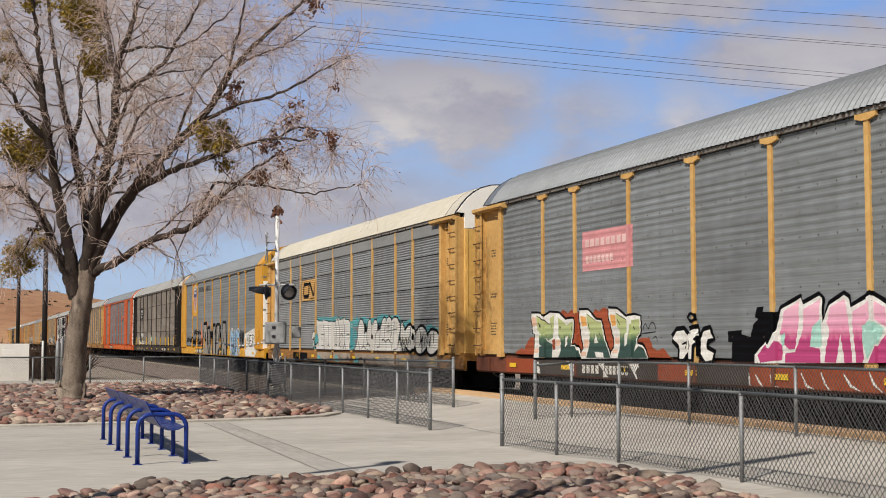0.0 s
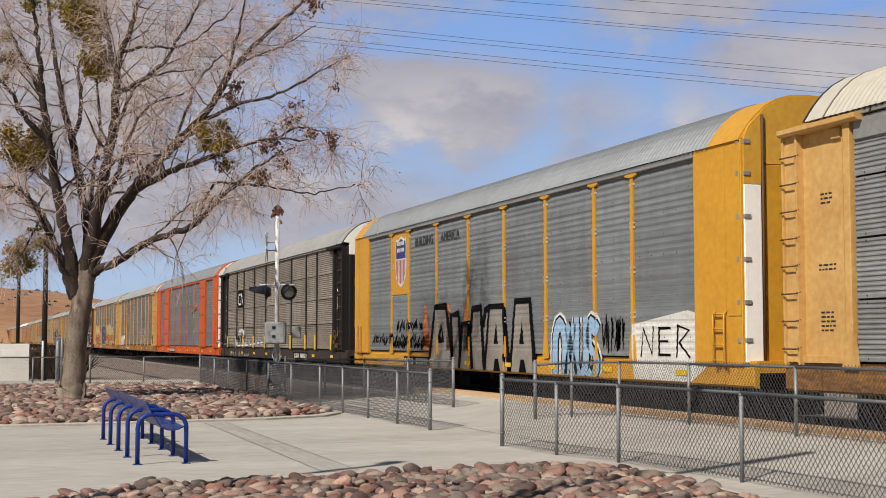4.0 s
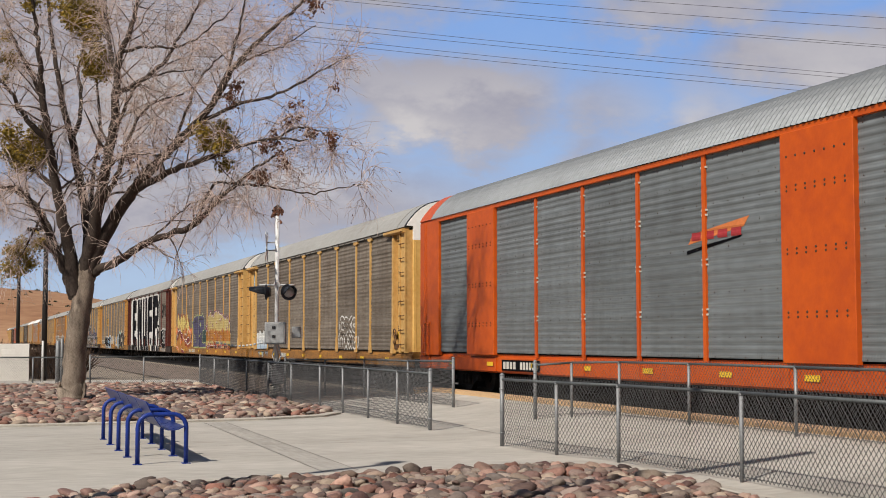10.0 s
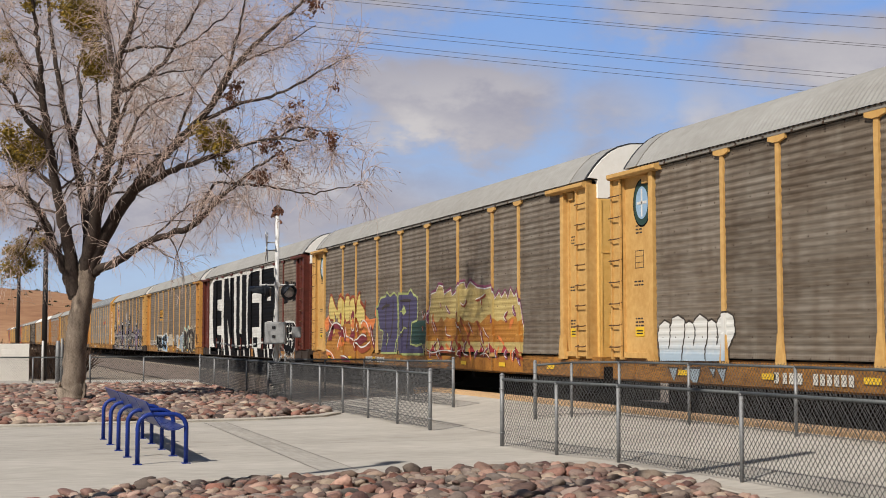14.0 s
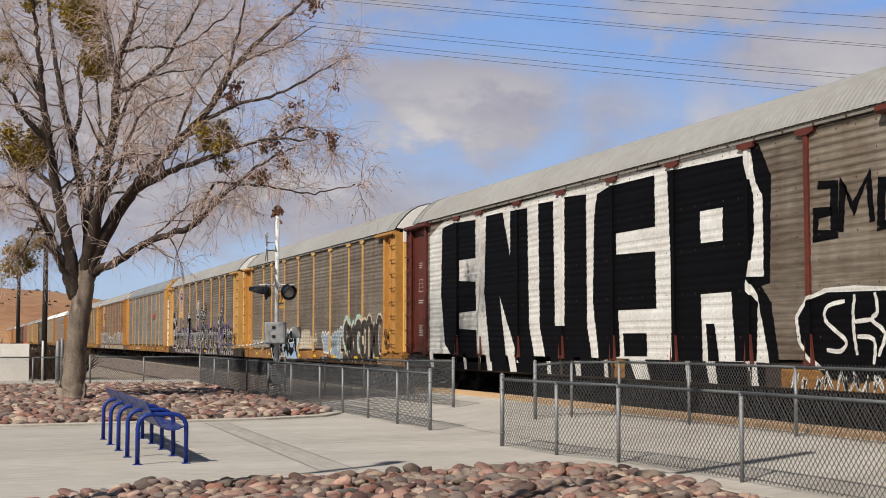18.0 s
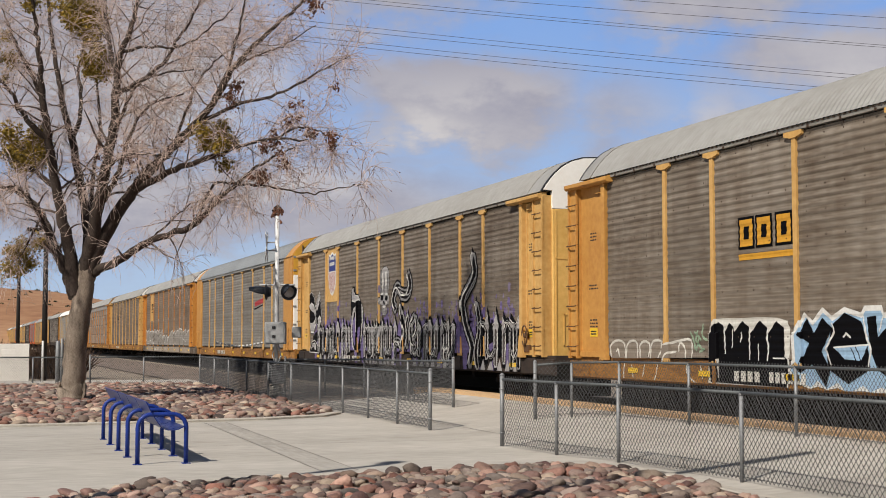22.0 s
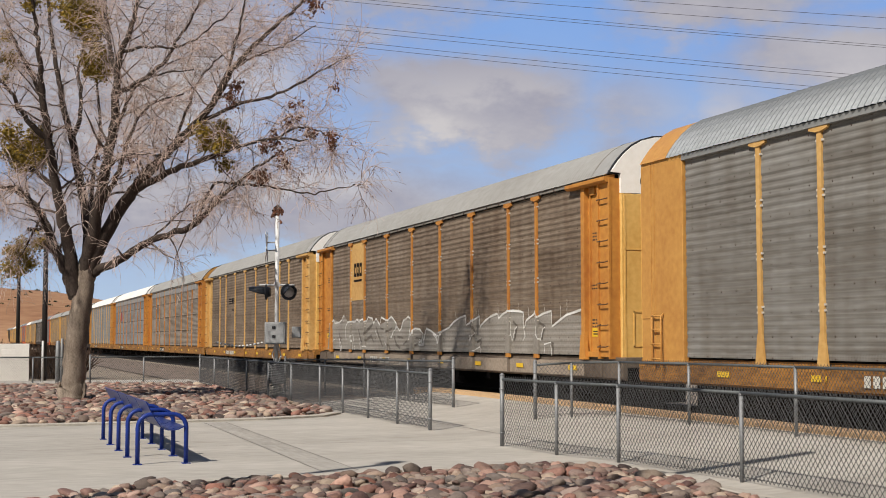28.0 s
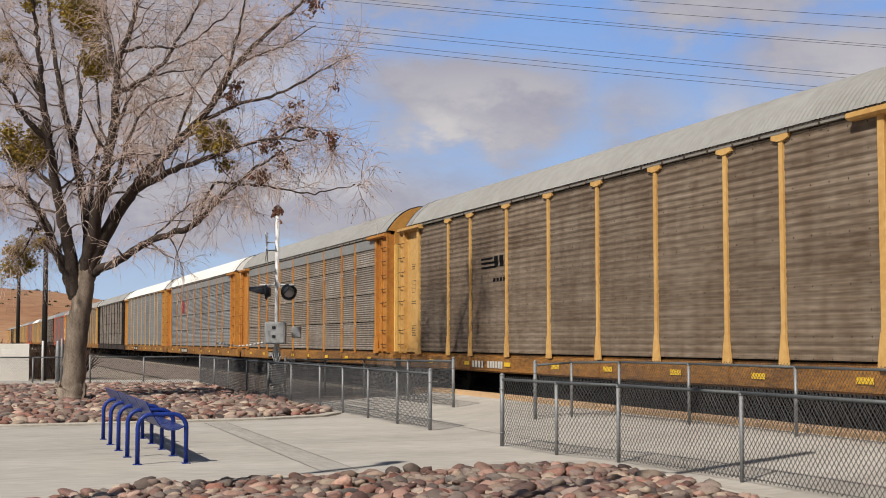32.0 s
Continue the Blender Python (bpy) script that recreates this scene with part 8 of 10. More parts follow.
for pts in [[(-10.72, 3.21), (-10.64, 3.31), (-10.42, 3.21), (-10.08, 2.92)], [(-9.48, 3.08), (-9.25, 3.2), (-8.93, 3.21), (-8.65, 2.97)], [(-8.53, 3.02), (-8.3, 3.22), (-7.94, 3.2), (-7.81, 3.01)], [(-7.73, 3.05), (-7.43, 3.13), (-7.1, 3.06), (-6.92, 2.8)], [(-6.92, 2.8), (-6.69, 3.14), (-6.46, 3.26), (-6.36, 3.21)], [(-6.37, 2.91), (-6.08, 2.77), (-5.78, 2.61), (-5.72, 2.29)], [(-5.78, 2.64), (-5.61, 2.97)]]:
    sk.line(S_RED, 5, flow(pts, 3), 0.09, 0.3)
sk.poly(S_FOREST, 0, [(-0.3, 2.08), (0.38, 2.12), (1.12, 2.11), (1.2, 1.38), (0.79, 1.38), (-0.3, 1.32)])
for pts in ([(-4.06, 2.19), (-4.17, 2.64), (-3.76, 2.97), (-3.16, 3.02), (-3.07, 3.17), (-2.68, 3.0), (-2.2, 3.11), (-1.82, 2.97), (-1.73, 1.98), (-1.88, 1.07), (-3.75, 1.06), (-3.46, 1.81), (-3.86, 1.87)],
            [(-1.73, 3.06), (-0.65, 3.02), (-0.38, 3.16), (-0.04, 2.97), (0.38, 2.87), (0.38, 2.35), (0.3, 2.13), (-0.21, 2.07), (-0.39, 1.38), (0.21, 1.32), (0.79, 1.38), (1.04, 1.06), (-1.55, 1.03), (-1.64, 2.15)]):
    sk.begin("painted_letter")
    sk.poly(S_INDIGO, 1, pts)
    sk.line(S_LIME, 2, pts + pts[:1], 0.075, 1.0)
    sk.end()
sk.poly(S_LIME, 3, [(-1.36, 2.45), (-1.09, 2.65), (-0.82, 2.44), (-1.09, 2.31)])
for pts in [[(-3.1, 2.86), (-3.16, 2.18), (-3.06, 1.12)], [(-2.29, 2.89), (-2.39, 1.98), (-2.67, 1.56)], [(-1.27, 2.21), (-1.18, 1.79), (-1.36, 1.55)], [(-0.47, 2.78), (-0.56, 1.96), (-0.83, 1.2)], [(-3.66, 2.56), (-3.26, 2.68), (-2.67, 2.69)], [(-1.36, 2.81), (-0.3, 2.8)]]:
    sk.line(S_UMBER, 2, flow(pts, 3), 0.10)
for pts in [[(-2.96, 1.74), (-2.87, 1.56), (-3.1, 1.31)], [(-1.36, 1.73), (-1.09, 1.91), (-0.79, 1.88)], [(-2.1, 1.07), (-1.95, 1.44), (-1.64, 1.67)]]:
    sk.line(S_LIME, 3, flow(pts, 3), 0.06)
rnd = random.Random(61)
BLAZE = [(1.36, 2.28), (1.68, 2.66), (1.76, 2.99), (2.15, 3.03), (2.46, 3.24), (2.83, 3.19), (2.98, 2.94), (3.56, 3.06), (3.7, 2.87), (3.99, 2.96), (4.34, 3.23), (4.74, 3.24), (4.88, 3.03), (5.21, 3.24), (5.79, 3.04), (6.41, 2.99), (6.97, 3.02)]
while BLAZE[-1][0] < 8.6:
    x, z = BLAZE[-1]
    BLAZE += [(x + rnd.uniform(0.12, 0.25), rnd.uniform(2.6, 2.75)), (x + rnd.uniform(0.35, 0.55), rnd.uniform(2.8, 2.98))]
BLAZE += [(9.0, 2.4), (9.2, 1.9)]
sk.begin("painted_field")
sk.poly(S_STRAW, 0, [(1.36, 1.16), *BLAZE, (9.1, 1.16)])
middle = [(1.36 + (9.15 - 1.36) * k / 30, rnd.uniform(1.98, 2.22)) for k in range(31)]
sk.poly(S_AMBER, 1, [(middle[0][0], 1.48), *middle, (9.15, 1.45)])
sk.end()
sk.rect(S_AMBER, 0, 1.2, 9.1, 0.68, 1.02)
sk.line(S_PLUM, 3, BLAZE, 0.07, 0.8)
sk.line(PAINT_WHITE, 4, [(x, z - 0.06) for x, z in BLAZE], 0.035, 0.8)
for pts in [[(1.84, 2.27), (1.91, 1.94), (2.14, 1.66)], [(4.19, 2.33), (4.12, 2.07), (4.46, 1.7)], [(3.12, 1.92), (3.19, 1.66), (3.62, 1.6)], [(5.13, 2.0), (5.32, 1.8), (5.45, 1.7)], [(6.28, 1.84), (6.52, 1.64), (6.88, 1.5)], [(5.66, 2.62), (6.1, 2.68), (6.47, 2.77)], [(6.04, 2.68), (6.16, 2.48)], [(4.4, 2.58), (4.74, 2.49), (4.94, 2.67)], [(2.6, 2.63), (2.68, 2.47)], [(1.36, 1.27), (1.83, 1.08), (2.89, 1.17), (4.04, 1.13)], [(4.52, 1.34), (4.72, 1.09), (5.12, 1.04)], [(6.02, 1.05), (6.51, 1.11), (6.81, 0.97)], [(0.88, 2.46), (0.96, 2.17), (1.2, 2.34)], [(0.88, 1.95), (0.91, 1.78)]]:
    sk.line(S_RED, 3, flow(pts, 3), 0.10, 0.2)
    sk.line(PAINT_WHITE, 4, [(x - 0.05, z + 0.03) for x, z in flow(pts, 3)], 0.03, 0.2)
for k in range(46):
    # flicks of red, plum and orange over the rest of the piece
    x, z, a = rnd.uniform(1.56, 8.8), rnd.choice((rnd.uniform(1.2, 1.5), rnd.uniform(1.5, 2.6))), rnd.uniform(-0.3, 0.3)
    pts = flow([(x, z), (x + a, z - 0.15), (x + a + rnd.uniform(0.0, 0.3), z - rnd.uniform(0.2, 0.4))], 3)
    sk.line((S_RED, S_PLUM, S_ORANGE, S_WINE)[k % 4], 3, pts, rnd.uniform(0.06, 0.14), 0.2)
    if k % 2:
        sk.line(PAINT_WHITE, 4, [(u - 0.05, v + 0.02) for u, v in pts], 0.03, 0.2)
for k in range(9):
    x = 1.36 + 0.3 + k * 0.85
    sk.poly(S_SIGN_RED, 2, [(x, 1.17), (x + 0.2, 1.38), (x + 0.5, 1.2), (x + 0.65, 1.17)])
sill_marks(sk, 7, S_STENCIL, -5.6, False)
sk.lay("flame-coloured spray-painted lettering")
for c in (cars[5], cars[6]):
    for r, y, mat in ((0.42, -1.404, S_BLACK), (0.39, -1.408, S_FOREST), (0.28, -1.412, S_SKY)):
        bm = bmesh.new()
        bm.faces.new([bm.verts.new((-12.3 + r * math.cos(a), y, 4.45 + r * 1.25 * math.sin(a))) for a in (2 * math.pi * q / 28 for q in range(28))])
        part("round_emblem", bm, mat, c)
    bm = bmesh.new()
    box(bm, -12.33, -12.27, -1.418, -1.412, 4.15, 4.75), box(bm, -12.52, -12.08, -1.418, -1.412, 4.42, 4.48)
    part("emblem_cross", bm, PAINT_WHITE, c)

# car 7: five huge black letters on white, E N U F R
sk = Skin(cars[7])
W, B = PAINT_WHITE, S_BLACK
sk.poly(W, 0, [(-11.41, 4.74), (-9.89, 5.17), (-6.99, 5.17), (-6.59, 5.05), (-1.7, 5.14), (0.1, 5.21), (3.66, 5.1), (3.93, 5.26), (6.79, 5.21), (7.12, 5.01), (7.25, 4.4), (7.48, 4.11), (7.48, 2.65), (6.88, 2.67), (7.25, 2.35), (7.63, 1.09), (3.84, 1.03), (-3.02, 0.92), (-11.4, 0.85)])
sk.poly(B, 0, [(7.04, 5.18), (7.37, 5.09), (7.77, 4.46), (7.68, 2.52), (7.39, 2.48), (7.71, 2.18), (7.94, 1.13), (7.63, 1.09), (7.25, 2.35), (6.88, 2.67), (7.48, 2.65), (7.48, 4.11), (7.25, 4.4)])
for letter in ([(-10.2, 4.9), (-9.24, 4.98), (-7.33, 4.92), (-7.34, 3.83), (-8.68, 3.84), (-8.69, 3.24), (-7.34, 3.16), (-7.28, 2.34), (-8.69, 2.3), (-8.69, 1.84), (-7.28, 1.79), (-7.22, 1.0), (-9.24, 1.0), (-9.97, 1.38), (-10.32, 2.92)],
               [(-6.49, 4.95), (-5.25, 4.95), (-4.71, 3.73), (-4.7, 4.93), (-3.53, 4.91), (-3.42, 1.83), (-3.02, 0.92), (-4.06, 0.84), (-5.48, 2.68), (-4.97, 0.88), (-6.19, 0.92), (-6.64, 2.8)],
               [(-2.81, 4.95), (-1.88, 4.93), (-1.8, 1.85), (-1.24, 1.85), (-1.2, 4.96), (0.02, 4.9), (0.04, 1.8), (0.3, 1.02), (-2.35, 0.98), (-2.74, 1.82)],
               [(0.45, 4.33), (0.61, 4.85), (1.27, 4.96), (3.38, 4.96), (3.39, 3.88), (1.57, 3.87), (1.56, 3.4), (3.38, 3.36), (3.41, 2.16), (1.64, 2.16), (1.72, 1.15), (0.66, 1.02), (0.35, 2.38)]):
    sk.begin("painted_letter")
    sk.poly(B, 1, letter)
sk.poly(B, 1, [(1.86, 1.65), (2.96, 1.65), (2.99, 1.16), (1.93, 1.15)])
sk.begin("painted_letter")
sk.poly(B, 1, [(3.93, 4.98), (6.86, 4.93), (7.18, 4.14), (7.19, 3.51), (6.97, 2.67), (6.86, 2.44), (7.28, 2.19), (7.21, 1.12), (6.49, 1.11), (6.37, 2.41), (5.24, 2.4), (5.29, 1.09), (4.16, 1.07), (4.08, 2.45)])
sk.poly(W, 2, [(5.25, 4.03), (6.11, 4.03), (6.09, 3.4), (5.27, 3.4)])
sk.poly(B, 1, [(5.42, 1.82), (5.74, 1.82), (5.91, 1.1), (5.5, 1.09)])
sk.end()
sk.rect(B, 0, -11.4, 7.5, 0.52, 1.1)
for x, w in ((-11.2, 0.35), (-8.2, 0.25), (-6.3, 0.4), (-4.6, 0.5), (-2.2, 0.25), (-0.5, 0.3), (1.0, 0.2), (2.6, 0.75), (4.7, 0.2), (5.6, 0.35), (7.1, 0.25)):
    sk.poly(W, 1, [(x - w * 0.6, 1.1), (x + w * 0.4, 1.1), (x + w * 0.7, 0.52), (x - w * 0.2, 0.52)])
sk.rect(DIRTY_SILL, 2, 1.35, 1.95, 0.68, 1.08)
for pts in ([(9.18, 4.12), (9.65, 4.09), (9.63, 3.26), (9.09, 3.26), (9.12, 3.65), (9.58, 3.65)], [(9.8, 3.28), (9.89, 4.11), (10.16, 3.63), (10.56, 4.14), (10.64, 3.38)], [(11.4, 3.95), (10.9, 4.0), (10.85, 3.3), (11.4, 3.35)]):
    sk.line(B, 1, pts, 0.26)
sk.begin("painted_letter")
sk.poly(W, 0, grown([(8.62, 1.46), (8.53, 1.88), (8.85, 2.18), (9.39, 2.3), (10.11, 2.29), (10.96, 2.28), (11.43, 2.08), (11.52, 1.56), (11.31, 1.25), (10.93, 0.98), (10.08, 0.88), (9.41, 0.95), (8.9, 1.23)], 0.10))
sk.poly(B, 1, [(8.62, 1.46), (8.53, 1.88), (8.85, 2.18), (9.39, 2.3), (10.11, 2.29), (10.96, 2.28), (11.43, 2.08), (11.52, 1.56), (11.31, 1.25), (10.93, 0.98), (10.08, 0.88), (9.41, 0.95), (8.9, 1.23)])
for pts in [[(9.88, 2.14), (9.43, 2.07), (9.33, 1.85), (9.65, 1.64), (9.91, 1.48), (9.75, 1.32), (9.37, 1.34)], [(10.15, 2.24), (10.1, 1.76), (10.19, 1.26)], [(10.14, 1.8), (10.57, 1.83)], [(10.67, 2.26), (10.74, 1.95), (10.57, 1.83), (10.91, 1.61), (10.73, 1.25)], [(10.2, 1.56), (10.63, 1.51), (10.62, 1.12)]]:
    sk.line(W, 3, flow(pts, 3), 0.075, 0.8)
sk.end()
sk.rect(DIRTY_SILL, 0, 8.0, 11.3, 0.6, 1.0)
scrawl(sk, W, 8.3, 11.2, 0.55, 1.0, 9, 72, 0.06, 2)
sk.lay("huge black letters with wide white outlines")

# car 8: a row of tags
sk = Skin(cars[8], shift=(0.22, -0.0186), feet=True)
LOGO_GOLD = spray("gold_logo_paint", (0.60, 0.30, 0.03))
for j, x in enumerate((-6.35, -5.75, -5.1)):
    sk.rect(S_BLACK, 1, x - 0.06, x + 0.5, 3.18, 3.78)
    sk.rect(LOGO_GOLD, 2, x, x + 0.44, 3.23, 3.73)
    sk.rect(S_BLACK, 3, x + 0.14, x + 0.32, 3.36, 3.6)
sk.rect(LOGO_GOLD, 2, -6.4, -4.6, 2.98, 3.09)
sk.shift = (0.0, 0.0)
sk.poly(S_HAZE, 0, [(-11.42, 1.1), (-11.48, 1.37), (-11.3, 1.47), (-10.96, 1.49), (-10.41, 1.49), (-9.83, 1.48), (-9.26, 1.5), (-8.92, 1.43), (-7.88, 1.5), (-7.86, 1.15)])
for pts in [[(-11.42, 1.13), (-11.48, 1.35), (-11.3, 1.47), (-10.96, 1.49), (-10.77, 1.38), (-10.74, 1.11)], [(-10.69, 1.11), (-10.66, 1.4), (-10.41, 1.49), (-10.2, 1.43), (-10.17, 1.12)], [(-10.04, 1.12), (-10.06, 1.4), (-9.83, 1.48), (-9.62, 1.4), (-9.68, 1.15)], [(-9.58, 1.12), (-9.54, 1.43), (-9.26, 1.5), (-9.0, 1.42), (-9.14, 1.26), (-9.27, 1.13)], [(-8.97, 1.41), (-8.34, 1.49), (-7.88, 1.5), (-7.86, 1.15)], [(-8.39, 1.27), (-8.34, 1.45), (-8.14, 1.36), (-8.11, 1.14)], [(-11.19, 1.25), (-11.11, 1.31), (-11.02, 1.14)]]:
    sk.line(S_STENCIL, 1, flow(pts, 3), 0.05)
for pts in [[(-10.78, 1.0), (-10.83, 0.8), (-10.81, 0.62)], [(-10.45, 0.98), (-10.37, 0.61)], [(-9.84, 1.01), (-9.95, 0.72)], [(-9.27, 1.05), (-9.33, 0.83), (-9.43, 0.66)], [(-9.03, 1.03), (-8.87, 1.22), (-8.49, 1.27)], [(-8.07, 1.04), (-8.03, 0.81), (-7.67, 0.64)], [(-7.53, 1.05), (-7.45, 0.74)]]:
    sk.line(S_STENCIL, 1, flow(pts, 3), 0.045)
for pts in [[(-7.9, 1.67), (-7.77, 1.5), (-7.68, 1.3), (-7.56, 1.57)], [(-7.6, 1.7), (-7.68, 1.5), (-7.39, 1.3)], [(-7.39, 1.82), (-7.44, 1.59), (-7.23, 1.5)], [(-7.57, 1.27), (-7.34, 1.34)], [(-7.74, 1.67), (-7.47, 1.5)]]:
    sk.line(S_LEAF, 2, flow(pts, 3), 0.055)
sk.begin("painted_letter")
sk.poly(S_STENCIL, 0, [(-7.23, 0.61), (-7.17, 1.75), (-6.94, 1.91), (-6.56, 1.92), (-6.07, 1.91), (-5.44, 1.92), (-4.84, 1.9), (-4.52, 1.84), (-4.43, 1.7), (-4.47, 1.18), (-4.46, 0.94), (-4.52, 0.64)])
sk.poly(S_BLACK, 1, [(-7.13, 0.7), (-7.11, 1.72), (-6.85, 1.85), (-6.64, 1.78), (-6.59, 1.67), (-6.44, 1.83), (-6.31, 1.76), (-6.26, 1.66), (-5.99, 1.86), (-5.76, 1.75), (-5.7, 1.63), (-5.4, 1.86), (-5.16, 1.73), (-5.12, 1.62), (-4.86, 1.84), (-4.62, 1.72), (-4.61, 1.21), (-4.52, 1.16), (-4.5, 0.94), (-4.56, 0.65)])
for pts in [[(-6.63, 1.79), (-6.6, 1.5), (-6.59, 1.24)], [(-6.31, 1.72), (-6.34, 1.35)], [(-5.73, 1.75), (-5.74, 1.5), (-5.73, 1.14)], [(-5.13, 1.71), (-5.16, 1.54), (-5.11, 1.38), (-5.15, 1.13)], [(-6.01, 1.65), (-6.01, 1.54), (-6.05, 1.46)], [(-5.45, 1.44), (-5.43, 1.13)], [(-4.97, 1.18), (-4.6, 1.18)]]:
    sk.line(PAINT_WHITE, 2, pts, 0.05)
sk.end()
BLUE_EDGE = [(-4.29, 1.6), (-3.97, 1.94), (-3.76, 1.79), (-3.45, 2.01), (-3.2, 1.86), (-2.85, 2.0), (-2.41, 1.9), (-2.31, 2.01), (-1.89, 2.01), (-1.85, 1.89), (-1.53, 1.89), (-1.27, 1.73), (-1.26, 1.41), (-1.51, 1.16), (-1.38, 1.05), (-1.26, 0.65), (-1.52, 0.69), (-1.7, 0.64), (-1.93, 0.72), (-2.21, 0.62), (-2.39, 0.73), (-2.68, 0.63), (-2.88, 0.6), (-3.07, 0.76), (-3.37, 0.64), (-3.63, 0.77), (-3.84, 0.65), (-4.31, 0.81), (-4.47, 1.0), (-4.25, 1.15)]
sk.begin("painted_letter")
sk.poly(S_SKY, 0, BLUE_EDGE)
sk.line(PAINT_WHITE, 1, BLUE_EDGE + BLUE_EDGE[:1], 0.09, 1.0)
for pts in [[(-4.17, 1.59), (-3.92, 1.88), (-3.71, 1.62), (-3.48, 1.88), (-3.2, 1.7), (-3.36, 1.5), (-3.51, 1.31), (-3.26, 1.02), (-3.39, 0.71), (-3.78, 1.09), (-4.26, 0.88), (-4.04, 1.21), (-3.87, 1.45)], [(-3.2, 1.76), (-2.85, 1.95), (-2.41, 1.8), (-2.28, 1.5), (-2.2, 1.04), (-2.78, 0.79), (-3.32, 1.02), (-3.36, 1.31)], [(-2.27, 1.87), (-2.04, 1.89), (-2.0, 1.55), (-1.63, 1.8), (-1.45, 1.68), (-1.73, 1.32), (-1.69, 1.05), (-1.47, 0.92), (-1.65, 0.77), (-1.83, 0.95), (-2.01, 1.04), (-2.19, 1.32)]]:
    sk.poly(S_BLACK, 2, pts)
for pts in [[(-3.2, 1.79), (-3.13, 1.64), (-3.38, 1.36), (-3.21, 1.07)], [(-2.36, 1.9), (-2.28, 1.55), (-2.17, 1.36), (-2.24, 1.08)], [(-3.16, 1.38), (-2.23, 1.43)], [(-2.9, 1.55), (-2.81, 1.61), (-2.69, 1.54)], [(-1.85, 1.89), (-1.95, 1.64)]]:
    sk.line(PAINT_WHITE, 4, pts, 0.05)
for pts in [[(-3.14, 1.37), (-2.26, 1.42), (-2.43, 1.17), (-2.86, 1.19)]]:
    sk.poly(S_SKY, 3, pts)
for pts in [[(-2.69, 1.38), (-2.55, 1.16)], [(-2.57, 1.4), (-2.43, 1.17)]]:
    sk.line(S_BLACK, 4, pts, 0.04)
sk.end()
sk.begin("painted_letter")
sk.poly(S_CREAM, 0, [(-1.24, 1.15), (-1.1, 1.5), (-0.88, 1.68), (-0.79, 1.92), (-0.41, 1.94), (-0.09, 1.96), (0.7, 1.94), (0.77, 1.73), (0.99, 1.67), (1.13, 1.5), (1.14, 1.13), (-1.2, 1.14)])
for pts in [[(-1.03, 1.17), (-0.97, 1.5), (-0.76, 1.59), (-0.68, 1.19)], [(-0.72, 1.59), (-0.67, 1.87), (-0.43, 1.89), (-0.42, 1.2)], [(-0.35, 1.2), (-0.32, 1.89), (-0.1, 1.91), (-0.08, 1.59), (-0.22, 1.5)], [(-0.03, 1.2), (0.03, 1.84), (0.19, 1.86), (0.21, 1.2)], [(0.37, 1.21), (0.4, 1.88), (0.68, 1.9), (0.6, 1.21)], [(0.71, 1.21), (0.76, 1.67), (0.95, 1.65), (1.01, 1.21)], [(-1.11, 1.12), (-0.03, 1.17), (1.12, 1.14)]]:
    sk.line(S_DULL, 1, flow(pts, 3), 0.045)
sk.end()
for pts in [[(1.53, 1.42), (1.57, 1.56), (1.68, 1.64)], [(1.67, 1.4), (1.66, 1.72), (1.82, 1.74), (1.77, 1.4)], [(1.81, 1.4), (1.88, 1.62), (1.95, 1.4), (2.02, 1.58)], [(1.55, 1.52), (2.02, 1.56)], [(1.7, 1.3), (1.81, 1.32)]]:
    sk.line(S_STENCIL, 1, flow(pts, 3), 0.05)
MIST_EDGE = [(2.75, 1.69), (2.86, 1.83), (3.05, 1.82), (3.23, 1.69), (3.33, 1.86), (3.42, 1.84), (3.57, 1.72), (3.84, 1.83), (4.01, 1.77), (4.06, 1.5), (3.99, 1.07), (3.87, 0.99), (3.08, 1.03), (3.0, 1.39), (2.81, 1.5)]
sk.poly(S_MIST, 0, MIST_EDGE)
sk.line(PAINT_WHITE, 1, MIST_EDGE + MIST_EDGE[:1], 0.08, 1.0)
for pts in [[(2.86, 0.93), (2.98, 0.67), (3.07, 0.6), (3.01, 0.86)], [(3.08, 0.86), (3.63, 0.87), (3.59, 0.65), (3.38, 0.6), (3.13, 0.64)]]:
    sk.poly(S_UMBER, 2, pts)
    sk.line(PAINT_WHITE, 3, pts + pts[:1], 0.04)
sk.shift = (0.22, -0.0186)
throw_up(sk, 4.2, 6.0, 0.8, 1.85, 3, 86, S_MIST, PAINT_WHITE, 0.26, 0.06)
throw_up(sk, 6.2, 8.6, 0.7, 2.15, 3, 87, S_UMBER, S_CREAM, 0.42, 0.09, S_AQUA)
throw_up(sk, 8.75, 11.3, 0.8, 2.2, 4, 88, S_UMBER, S_CREAM, 0.30, 0.08)
scrawl(sk, S_BLACK, 2.0, 11.0, 0.5, 0.95, 16, 89, 0.05, 2)
sill_marks(sk, 9, S_STENCIL, -6.6, False)
sk.lay("row of black, white and blue bubble tags")

